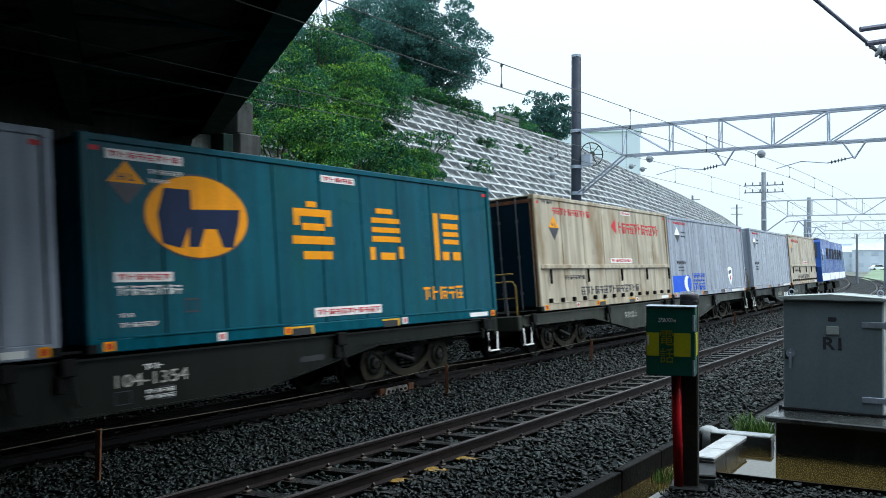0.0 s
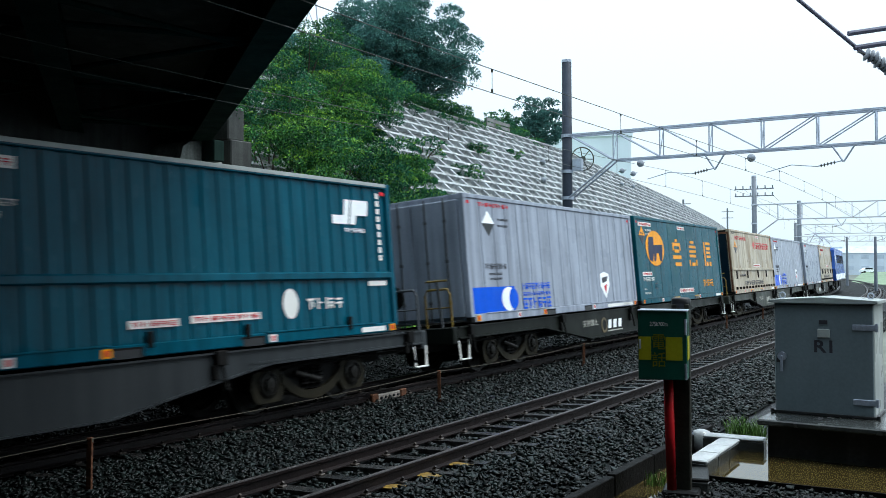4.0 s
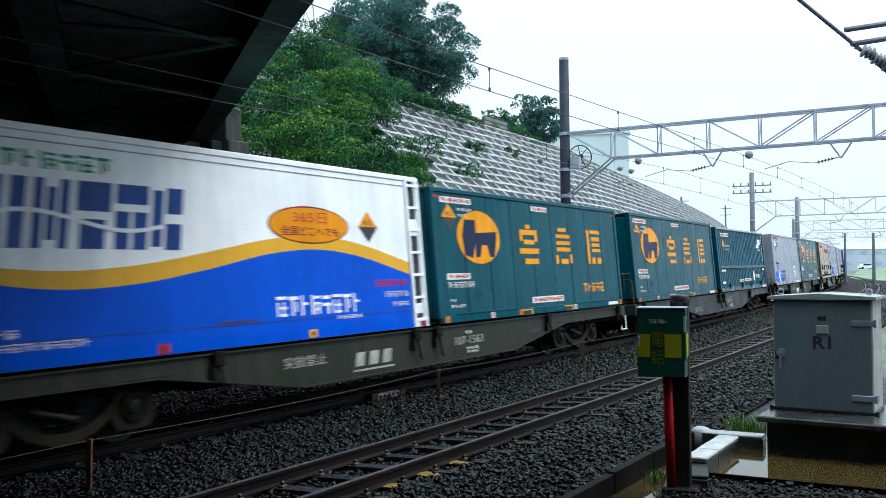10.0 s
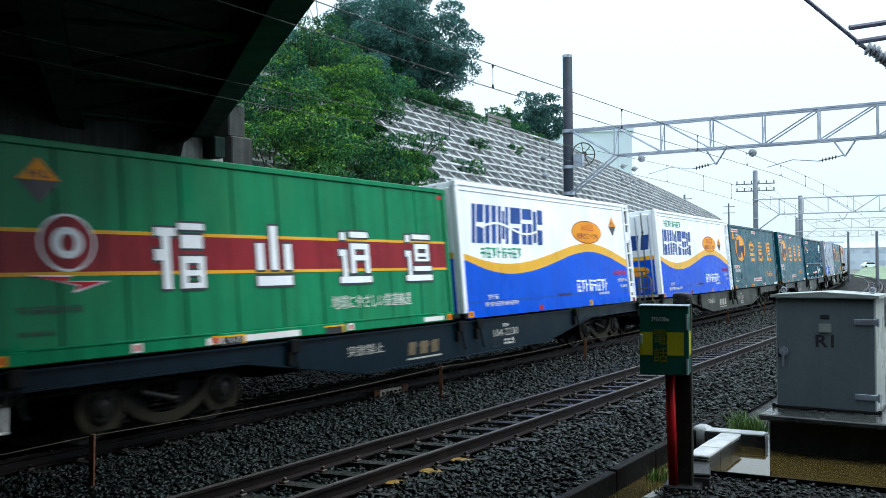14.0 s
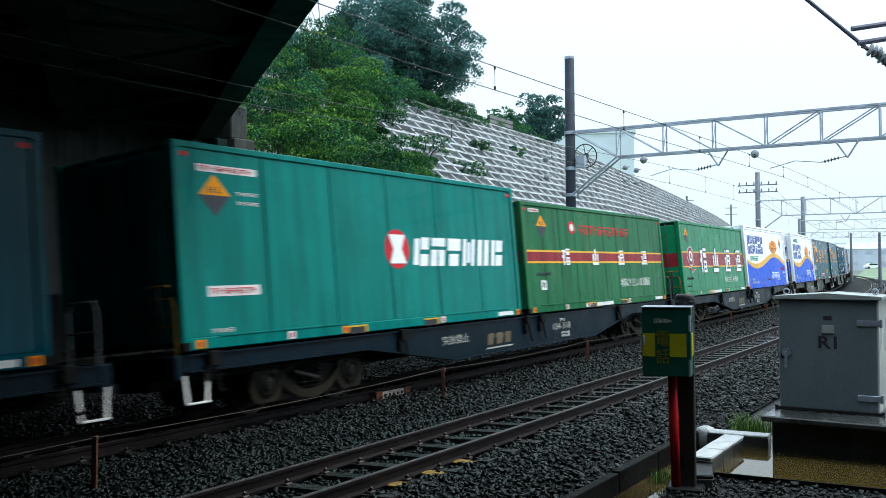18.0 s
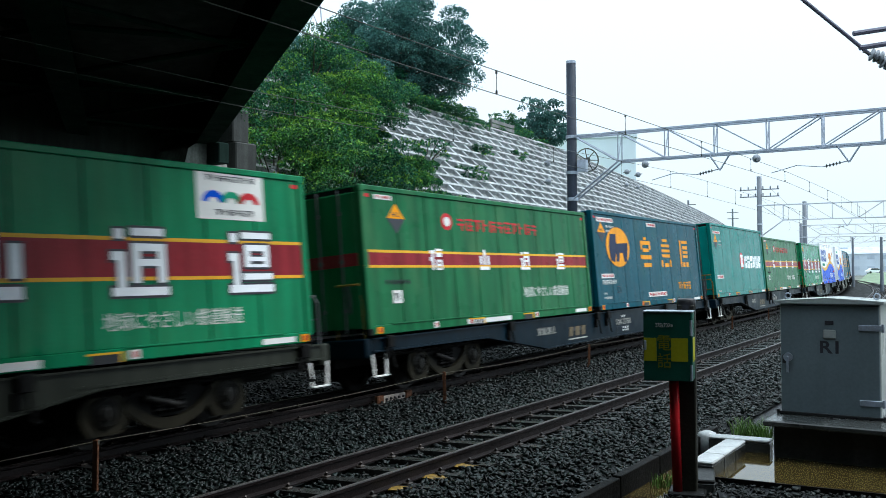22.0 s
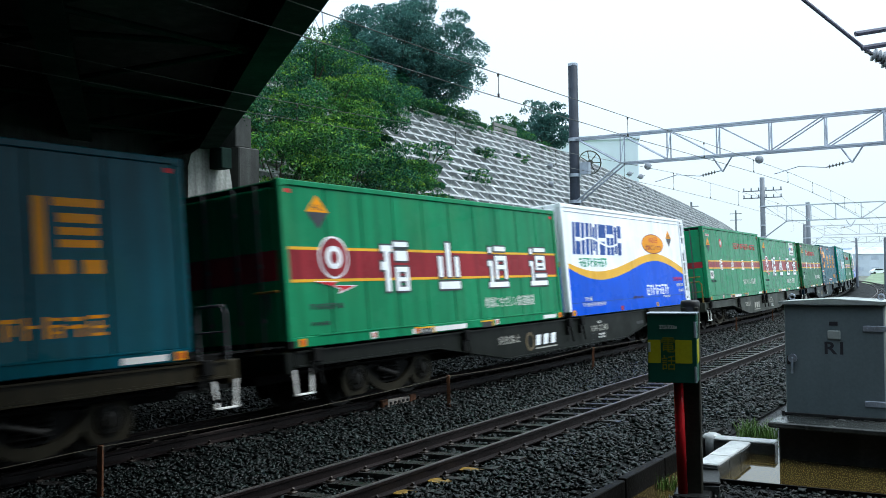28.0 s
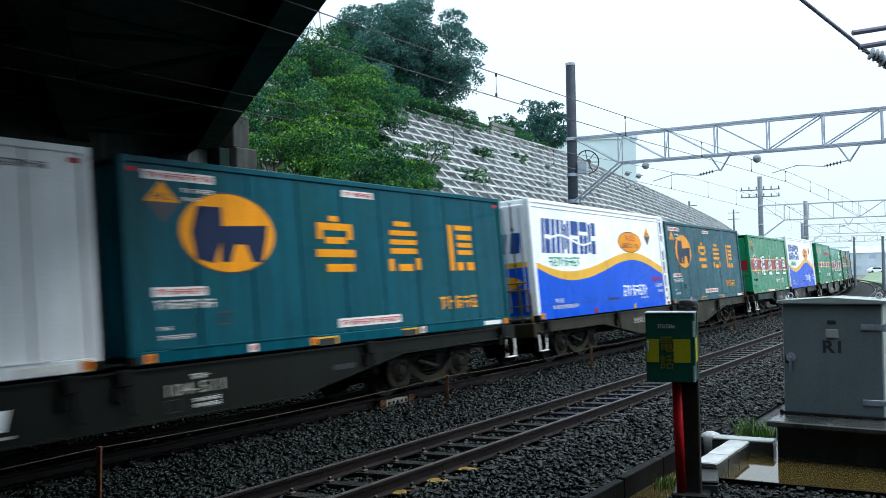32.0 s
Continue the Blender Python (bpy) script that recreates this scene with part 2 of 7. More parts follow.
M = {
    # The bed is blacker than the stones, painting the shade in their gaps.
    "ballast": mat("ballast", (0.004, 0.005, 0.005), 0.6, var=0.45, size=0.9, fine=16, bump=1.0, bsize=14, spec=0.06),
    "stone": mat("wet_stone", (0.0055, 0.0087, 0.0078), 0.4, var=0.3, size=1.0, island=0.97, spec=0.2),
    "yard": mat("yard_gravel", (0.01, 0.011, 0.013), 0.42, var=0.5, size=1.2, fine=60, bump=1.0, bsize=70, spec=0.2),
    "far_ground": mat("far_ground", (0.11, 0.12, 0.1), 0.8, var=0.4, size=0.05, fine=1.0, bump=0.5, bsize=4),
    "sleeper": mat("wet_concrete_sleeper", (0.024, 0.023, 0.022), 0.3, var=0.35, size=3, fine=40, bump=0.3, bsize=60, rand=0.3, spec=0.2),
    "rail": mat("rail_rust", (0.011, 0.007, 0.0068), 0.45, 0.1, var=0.3, size=4, bump=0.3, bsize=50, spec=0.2),
    "rail_top": mat("rail_head", (0.1, 0.085, 0.08), 0.42, 0.5, var=0.25, size=8),
    "clip": mat("rail_clip_steel", (0.035, 0.027, 0.022), 0.5, 0.3, var=0.3, size=20, island=0.5),
    "concrete": mat("concrete", (0.16, 0.165, 0.16), 0.6, var=0.25, size=1.3, fine=25, bump=0.35, bsize=30, streak=0.25),
    # Base colour is lifted to carry the sky's sheen on wet kerb tops.
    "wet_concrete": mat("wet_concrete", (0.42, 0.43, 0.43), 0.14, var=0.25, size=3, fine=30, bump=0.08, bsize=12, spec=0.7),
    "pole_concrete": mat("pole_concrete", (0.03, 0.038, 0.054), 0.6, var=0.2, size=2, fine=20, bump=0.2, streak=0.2, spec=0.15),
    "lattice": mat("slope_beam_concrete", (0.34, 0.36, 0.37), 0.5, var=0.3, size=1.2, fine=12, bump=0.3, streak=0.3),
    "slope": mat("slope_mortar", (0.17, 0.18, 0.175), 0.6, var=0.45, size=0.8, fine=8, bump=0.7, bsize=8),
    "steel_dark": mat("bridge_paint", (0.013, 0.025, 0.021), 0.8, var=0.3, size=1.0, bump=0.15, bsize=12, streak=0.2, spec=0.02),
    "galv": mat("galvanised_steel", (0.38, 0.42, 0.5), 0.45, 0.6, var=0.2, size=3, bump=0.1),
    "wire": mat("wire_copper", (0.06, 0.065, 0.06), 0.5, 0.6, var=0.2),
    "porcelain": mat("porcelain", (0.3, 0.32, 0.36), 0.25, var=0.15),
    "leaf": mat("leaf", (0.016, 0.092, 0.052), 0.5, var=0.5, size=0.35, island=0.4, spec=0.1, tip=(0.05, 0.18, 0.045)),
    "leaf_bright": mat("leaf_bright", (0.022, 0.11, 0.04), 0.5, var=0.5, size=0.4, island=0.4, spec=0.1, tip=(0.085, 0.24, 0.035)),
    # Paler and bluer than the other leaves: rain haze is in this colour.
    "leaf_hazed": mat("leaf_hazed", (0.042, 0.128, 0.12), 0.5, var=0.4, size=0.3, island=0.3, spec=0.12, tip=(0.085, 0.21, 0.175), thin=0.38),
    # Bright leaf colour that paints light onto the tops of the clumps.
    "leaf_tip": mat("lit_top_leaf", (0.1, 0.25, 0.035), 0.45, var=0.3, size=0.5, island=0.4, spec=0.12, tip=(0.23, 0.4, 0.05), thin=0.3),
    "bark": mat("bark", (0.07, 0.06, 0.05), 0.8, var=0.3, size=4, bump=0.7, bsize=25),
    "grass": mat("grass_blade", (0.1, 0.2, 0.04), 0.5, var=0.3, size=0.5, island=0.5),
    "grass_bank": mat("grass_bank", (0.09, 0.16, 0.05), 0.8, var=0.4, size=0.3, fine=4, bump=0.6, bsize=6),
    # Door grey is set below the sides' grey, painting in its shaded front.
    "cabinet": paint("cabinet_shaded_grey", (0.15, 0.187, 0.205), 0.4, streak=0.05, bump=0.03, coat=0.0),
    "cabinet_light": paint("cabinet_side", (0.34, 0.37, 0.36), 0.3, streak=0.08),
    "black_rubber": mat("black_rubber", (0.015, 0.015, 0.016), 0.45, var=0.3, bump=0.2),
    "black": mat("black_paint", (0.018, 0.018, 0.02), 0.4, var=0.2),
    "water": mat("puddle_water", (0.05, 0.036, 0.012), 0.02, var=0.02, size=3, bump=0.004, bsize=3),
    "phone_green": paint("phone_box_green", (0.012, 0.085, 0.06), 0.3, streak=0.1),
    "phone_yellow": paint("reflective_yellow", (0.4, 0.38, 0.02), 0.35, streak=0.05),
    "phone_letter": paint("dull_yellow", (0.2, 0.2, 0.015), 0.4, streak=0.05),
    "red_pole": paint("red_pole", (0.42, 0.016, 0.02), 0.3, streak=0.1),
    "rust": mat("rust", (0.1, 0.036, 0.014), 0.75, var=0.4, size=6, bump=0.5, bsize=40),
    "rope": mat("rope", (0.06, 0.052, 0.035), 0.8, var=0.3, size=8),
    "wood_dark": mat("tarred_timber", (0.009, 0.0085, 0.008), 0.5, var=0.3, size=2, bump=0.4, bsize=30, streak=0.2, spec=0.03),
    "white": paint("white_paint", (0.87, 0.89, 0.92), 0.3, streak=0.06),
    "sticker": mat("sticker_white", (0.72, 0.71, 0.68), 0.45, var=0.08),
    "ink": mat("ink_dark", (0.03, 0.03, 0.04), 0.5, var=0.1),
    "red": paint("red_paint", (0.55, 0.03, 0.04), 0.4, streak=0.08),
    "orange": paint("orange_paint", (0.8, 0.3, 0.008), 0.36, streak=0.1),
    "navy": paint("navy_paint", (0.012, 0.022, 0.06), 0.4, streak=0.08),
    "teal": paint("teal_paint", (0.0005, 0.068, 0.098), 0.3, streak=0.2, dirt=(0.003, 0.068, 0.068, 0.6)),
    "mid_blue": paint("container_blue", (0.001, 0.07, 0.11), 0.24),
    "grey": paint("container_grey", (0.27, 0.3, 0.36), 0.3, streak=0.25),
    "beige": paint("container_beige", (0.4, 0.345, 0.26), 0.35, streak=0.3, dirt=(0.2, 0.13, 0.06, 0.85)),
    "band_green": paint("green_paint", (0.006, 0.2, 0.085), 0.25, dirt=(0.03, 0.2, 0.08, 0.5)),
    "olive": paint("faded_green_paint", (0.012, 0.125, 0.048), 0.32, streak=0.3, dirt=(0.05, 0.16, 0.065, 0.6)),
    "sea_green": paint("sea_green_paint", (0.001, 0.18, 0.155), 0.24, dirt=(0.006, 0.15, 0.125, 0.5)),
    "maroon": paint("maroon_band", (0.26, 0.022, 0.03), 0.3),
    "gold": paint("gold_line", (0.74, 0.39, 0.03), 0.35, streak=0.05, coat=0.2),
    "cobalt": paint("cobalt_paint", (0.0, 0.08, 0.6), 0.3, streak=0.06, spec=0.03, coat=0.06),
    "mark_green": paint("mark_green", (0.01, 0.3, 0.16), 0.35),
    "loco_blue": paint("loco_blue", (0.02, 0.07, 0.28), 0.28),
    "glass": mat("dark_glass", (0.02, 0.025, 0.03), 0.05, var=0.05),
    "wheel": mat("wheel_steel", (0.025, 0.022, 0.02), 0.5, 0.5, var=0.3, size=5, bump=0.2),
    "under": mat("underframe_dirt", (0.007, 0.0068, 0.0065), 0.6, 0.0, var=0.35, size=3, bump=0.3, bsize=30, spec=0.08),
    "frame_dark": paint("frame_dark_olive", (0.0075, 0.009, 0.0072), 0.42, spec=0.1, coat=0.0),
    "frame_grey": paint("frame_grey", (0.027, 0.031, 0.034), 0.4, spec=0.15, coat=0.0),
    "frame_khaki": paint("frame_khaki", (0.027, 0.03, 0.023), 0.4, spec=0.12, coat=0.0),
    "frame_navy": paint("frame_navy", (0.002, 0.0095, 0.0165), 0.4, spec=0.1, coat=0.0),
    "frame_brown": paint("frame_brown", (0.022, 0.018, 0.01), 0.42, spec=0.1, coat=0.0),
    "faded_white": mat("faded_white_paint", (0.36, 0.35, 0.31), 0.5, var=0.3, size=5, fine=30),
    "faded_ochre": mat("faded_ochre_paint", (0.11, 0.08, 0.04), 0.5, var=0.35, size=5, fine=30),
    # Yellow and rod steel darkened in colour for the shaded wagon ends.
    "yellow_dark": mat("shaded_yellow_paint", (0.16, 0.1, 0.012), 0.55, var=0.35, size=9, fine=40),
    "rod_shaded": mat("shaded_rod_steel", (0.07, 0.075, 0.08), 0.6, 0.2, var=0.3, size=3),
    "rod": mat("rod_galvanised", (0.12, 0.12, 0.17), 0.5, 0.1, var=0.2, size=3),
    # Far grass green, greyed because the haze is mixed into the colour.
    "verge": mat("hazed_grass", (0.17, 0.24, 0.15), 0.8, var=0.35, size=0.2, fine=2, bump=0.4, bsize=4),
    "post": mat("weathered_post", (0.026, 0.026, 0.02), 0.5, var=0.3, size=3, bump=0.3, bsize=30, streak=0.3, spec=0.15),
    "bogie": mat("bogie_dirt", (0.018, 0.0155, 0.0095), 0.6, var=0.4, size=4, bump=0.3, bsize=30, spec=0.1),
    "hub": mat("hub_steel", (0.016, 0.015, 0.013), 0.5, 0.2, var=0.3, size=9, spec=0.15),
    "bearing_concrete": mat("bearing_concrete", (0.032, 0.034, 0.031), 0.6, var=0.35, size=1.5, fine=20, bump=0.3, bsize=25, streak=0.4),
    # Concrete with the shade under the bridge put into its colour.
    "shade_dark": mat("shade_dark_concrete", (0.042, 0.046, 0.045), 0.75, var=0.3, size=1.5, bump=0.3, bsize=20, streak=0.3),
    "joint": mat("joint_plate", (0.3, 0.26, 0.23), 0.5, var=0.35, size=8, dirt=(0.16, 0.05, 0.02, 0.9)),
    "yellow_worn": mat("worn_yellow_paint", (0.22, 0.13, 0.02), 0.5, var=0.4, size=9, fine=40, dirt=(0.05, 0.04, 0.03, 0.9)),
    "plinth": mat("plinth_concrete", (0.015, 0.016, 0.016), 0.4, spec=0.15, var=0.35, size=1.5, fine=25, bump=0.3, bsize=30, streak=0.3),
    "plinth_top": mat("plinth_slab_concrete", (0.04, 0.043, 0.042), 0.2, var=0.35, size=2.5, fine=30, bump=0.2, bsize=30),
    "pier": mat("pier_concrete", (0.24, 0.25, 0.23), 0.65, var=0.3, size=1.2, fine=14, bump=0.3, bsize=20, streak=0.4),
    # Copies of the mast concrete and steel, with rain haze in their colour.
    "far_concrete": mat("hazed_concrete", (0.15, 0.17, 0.2), 0.6, var=0.15, size=2),
    "far_steel": mat("hazed_galvanised", (0.5, 0.54, 0.6), 0.5, 0.2, var=0.1, size=2),
    "girder_low": mat("girder_flange_paint", (0.014, 0.032, 0.026), 0.8, var=0.3, size=1.0, bump=0.15, bsize=12, streak=0.2, spec=0.03),
    # Building colours are lifted and blued to carry distance haze.
    "building": mat("hazed_cladding", (0.72, 0.8, 0.88), 0.6, var=0.06, size=0.3),
    "building_grey": mat("hazed_grey_cladding", (0.62, 0.69, 0.77), 0.6, var=0.12, size=0.3),
    "roof_grey": mat("hazed_roof", (0.48, 0.55, 0.64), 0.5, var=0.15, size=0.5),
}

# ---- geometry helpers ----


class Geo:
    """Collects vertices and faces of one mesh."""

    def __init__(self):
        self.v, self.f = [], []

    def add(self, vs, fs):
        o = len(self.v)
        self.v += [tuple(p) for p in vs]
        self.f += [tuple(i + o for i in q) for q in fs]
        return self

    def box(self, x0, y0, z0, x1, y1, z1, bev=0.0, m=None):
        if bev <= 0:
            vs = [(x, y, z) for z in (z0, z1) for y in (y0, y1) for x in (x0, x1)]
            fs = [(0, 2, 3, 1), (4, 5, 7, 6), (0, 1, 5, 4), (2, 6, 7, 3), (0, 4, 6, 2), (1, 3, 7, 5)]
        else:
            b = min(bev, (x1 - x0) * 0.45, (y1 - y0) * 0.45, (z1 - z0) * 0.45)
            vs, fs, idx = [], [], {}
            for i in (0, 1):
                for j in (0, 1):
                    for k_ in (0, 1):
                        for ax in range(3):
                            p = [(x0, x1)[i], (y0, y1)[j], (z0, z1)[k_]]
                            for a2, s_ in enumerate((i, j, k_)):
                                if a2 != ax:
                                    p[a2] += b if s_ == 0 else -b
                            idx[i, j, k_, ax] = len(vs)
                            vs.append(p)
            order = [(0, 0), (1, 0), (1, 1), (0, 1)]
            for ax in range(3):
                for s_ in (0, 1):
                    q = []
                    for a, c in order:
                        t = [a, c]
                        t.insert(ax, s_)
                        q.append(idx[(*t, ax)])
                    flip = (s_ == 0) != (ax == 1)
                    fs.append(tuple(q[::-1] if flip else q))
            for ax in range(3):
                o1, o2 = [a for a in range(3) if a != ax]
                for a in (0, 1):
                    for c in (0, 1):
                        t0, t1 = [0, 0, 0], [0, 0, 0]
                        t0[o1], t0[o2], t1[o1], t1[o2], t1[ax] = a, c, a, c, 1
                        fs.append((idx[(*t0, o1)], idx[(*t0, o2)], idx[(*t1, o2)], idx[(*t1, o1)]))
            for i in (0, 1):
                for j in (0, 1):
                    for k_ in (0, 1):
                        fs.append(tuple(idx[i, j, k_, a] for a in range(3)))
        if m is not None:
            vs = [m @ Vector(p) for p in vs]
        return self.add(vs, fs)

    def tube(self, pts, r, n=8, r1=None, caps=True):
        """A tube through points, its radius running from r to r1."""
        pts = [Vector(p) for p in pts]
        rings, cnt = [], len(pts)
        for i, p in enumerate(pts):
            d = (pts[min(i + 1, cnt - 1)] - pts[max(i - 1, 0)]).normalized()
            up = Vector((0, 0, 1)) if abs(d.z) < 0.9 else Vector((1, 0, 0))
            a = d.cross(up).normalized()
            b = d.cross(a)
            rr = r if r1 is None else r + (r1 - r) * i / (cnt - 1)
            rings.append([p + (a * math.cos(2 * math.pi * j / n) + b * math.sin(2 * math.pi * j / n)) * rr for j in range(n)])
        vs = [p for ring in rings for p in ring]
        fs = [(i * n + j, i * n + (j + 1) % n, (i + 1) * n + (j + 1) % n, (i + 1) * n + j) for i in range(cnt - 1) for j in range(n)]
        if caps:
            fs += [tuple(range(n))[::-1], tuple((cnt - 1) * n + j for j in range(n))]
        return self.add(vs, fs)

    def lathe(self, prof, n=16, m=None):
        """Profile of (radius, height) turned about z."""
        vs = [(r * math.cos(2 * math.pi * j / n), r * math.sin(2 * math.pi * j / n), z) for r, z in prof for j in range(n)]
        fs = [(i * n + j, i * n + (j + 1) % n, (i + 1) * n + (j + 1) % n, (i + 1) * n + j) for i in range(len(prof) - 1) for j in range(n)]
        fs += [tuple(range(n))[::-1], tuple((len(prof) - 1) * n + j for j in range(n))]
        if m is not None:
            vs = [m @ Vector(p) for p in vs]
        return self.add(vs, fs)

    def prism(self, pts, y0, y1):
        """A polygon in x and z, thick from y0 to y1."""
        n = len(pts)
        vs = [(x, y0, z) for x, z in pts] + [(x, y1, z) for x, z in pts]
        fs = [tuple(range(n)), tuple(range(n, 2 * n))[::-1]] + [(i, i + n, (i + 1) % n + n, (i + 1) % n) for i in range(n)]
        return self.add(vs, fs)

    def mesh(self, name, material, smooth=False):
        me = bpy.data.meshes.new(name)
        me.from_pydata(self.v, [], self.f)
        me.update()
        bm = bmesh.new()
        bm.from_mesh(me)
        bmesh.ops.recalc_face_normals(bm, faces=bm.faces)
        bm.to_mesh(me)
        bm.free()
        if smooth:
            me.polygons.foreach_set("use_smooth", [True] * len(me.polygons))
        me.materials.append(material)
        return me


def part(name, geo, material, parent=None, label="", smooth=False, at=None):
    me = geo if isinstance(geo, bpy.types.Mesh) else geo.mesh(name, material, smooth)
    ob = new(name, me)
    ob.parent = parent
    if at is not None:
        ob.matrix_basis = at if isinstance(at, Matrix) else Matrix.Translation(at)
    if label:
        tagged(ob, label)
    return ob


def thing(name, m, label, category, group="", kind=""):
    ob = new(name)
    ob.empty_display_size = 0.2
    ob.matrix_basis = m
    return tagged(ob, label, category, group, kind)


def raw_mesh(name, verts, faces, material, second=None, pick=None):
    """A mesh from numpy arrays, all faces with the same corner count."""
    me = bpy.data.meshes.new(name)
    nf, k_ = faces.shape
    me.vertices.add(len(verts))
    me.vertices.foreach_set("co", verts.astype(np.float32).ravel())
    me.loops.add(nf * k_)
    me.loops.foreach_set("vertex_index", faces.astype(np.int32).ravel())
    me.polygons.add(nf)
    me.polygons.foreach_set("loop_start", np.arange(0, nf * k_, k_, dtype=np.int32))
    me.update(calc_edges=True)
    me.validate()
    me.materials.append(material)
    if second is not None:
        me.materials.append(second)
        me.polygons.foreach_set("material_index", pick.astype(np.int32))
    return me


def letters(text, height, x, z, y, material, parent, name="lettering", label="", width=None, bold=0.0):
    """Built-in font letters on a face that looks towards -y, lower left corner at x, z."""
    cu = bpy.data.curves.new("font", "FONT")
    cu.body, cu.size, cu.extrude, cu.resolution_u = text, 1.0, 0.002, 3
    cu.offset = bold
    tmp = new("font", cu)
    bpy.context.view_layer.update()
    me = bpy.data.meshes.new_from_object(tmp)
    bpy.data.objects.remove(tmp)
    co = np.zeros(len(me.vertices) * 3)
    me.vertices.foreach_get("co", co)
    co = co.reshape(-1, 3)
    lo, hi = co.min(0), co.max(0)
    k_ = height / (hi[1] - lo[1])
    kx = k_ if width is None else width / (hi[0] - lo[0])
    out = np.c_[(co[:, 0] - lo[0]) * kx + x, y - co[:, 2], (co[:, 1] - lo[1]) * k_ + z]
    me.vertices.foreach_set("co", out.ravel())
    me.materials.clear()
    me.materials.append(material)
    me.update()
    return part(name, me, None, parent, label)


# ---- the line: two tracks on a left-hand curve ----
Y0, RADIUS, CANT, GAP = 10.06, 673.0, 0.0543, 3.805
LEAN = 0.085  # wagons lean further inward on their springs
K = 1 / RADIUS


def on(s, off, z=0.0):
    """A place s metres along the far track, off metres to its left, at height z."""
    return Vector(((RADIUS - off) * math.sin(K * s), Y0 + RADIUS - (RADIUS - off) * math.cos(K * s), z))


def on_pose(s, off, z=0.0, cant=0.0):
    a = K * s
    d, n = Vector((math.cos(a), math.sin(a), 0)), Vector((-math.sin(a), math.cos(a), 0))
    up = Vector((0, 0, math.cos(cant))) + n * math.sin(cant)
    side = up.cross(d)
    m = Matrix((d, side, up)).transposed().to_4x4()
    m.translation = on(s, off, z)
    return m


def strip(sections, s_list):
    """A sheet swept along the line: sections are (off, z) pairs."""
    g = Geo()
    n = len(sections)
    g.v = [tuple(on(s, o, z)) for s in s_list for o, z in sections]
    g.f = [(i * n + j, i * n + j + 1, (i + 1) * n + j + 1, (i + 1) * n + j) for i in range(len(s_list) - 1) for j in range(n - 1)]
    return g


def steps(a, b, d):
    n = max(1, int(math.ceil((b - a) / d)))
    return [a + (b - a) * i / n for i in range(n + 1)]

# ---- the setting ----
g = Geo()
xs = sorted(set([-2500, -900, -300, -120, -60] + steps(-40, 60, 5) + steps(60, 200, 20) + [300, 600, 1200, 2500]))
ys = sorted(set([-2500, -900, -300, -120] + steps(-60, 60, 5) + [90, 140, 220, 400, 900, 2500]))
g.v = [(x, y, -0.34) for x in xs for y in ys]
g.f = [(i * len(ys) + j, (i + 1) * len(ys) + j, (i + 1) * len(ys) + j + 1, i * len(ys) + j + 1) for i in range(len(xs) - 1) for j in range(len(ys) - 1)]
tagged(part("ground", g, M["far_ground"]), "wet grey earth ground beside the railway", "ground", kind="structure")

S_ALL = steps(-30, 60, 1.5) + steps(62, 260, 6)
g = strip([(5.4, -0.34), (4.6, -0.28), (2.4, -0.2), (1.2, -0.16), (0.75, -0.16), (0.66, -0.235), (-0.66, -0.23), (-0.75, -0.14), (-1.2, -0.14), (-1.9, -0.2), (-2.6, -0.15), (-GAP + 0.75, -0.15), (-GAP + 0.66, -0.235), (-GAP - 0.66, -0.225), (-GAP - 0.75, -0.135), (-5.2, -0.135), (-5.8, -0.19), (-6.3, -0.27)], S_ALL)
tagged(part("ballast_bed", g, M["ballast"], smooth=True), "dark wet crushed stone ballast under both tracks", "ballast", kind="structure")
g = strip([(-6.2, -0.31), (-6.74, -0.3), (-6.86, -0.22), (-9.5, -0.2), (-16, -0.22), (-22, -0.3)], steps(-30, 20, 1.5))
tagged(part("yard", g, M["yard"], smooth=True), "black wet gravel yard beside the track", "gravel", kind="structure")


# a rail's foot, web and head
RAIL = [(-0.064, -0.153), (-0.064, -0.14), (-0.012, -0.122), (-0.009, -0.05), (-0.032, -0.036), (-0.0325, -0.006), (-0.024, 0.0), (0.024, 0.0), (0.0325, -0.006), (0.032, -0.036), (0.009, -0.05), (0.012, -0.122), (0.064, -0.14), (0.064, -0.153)]


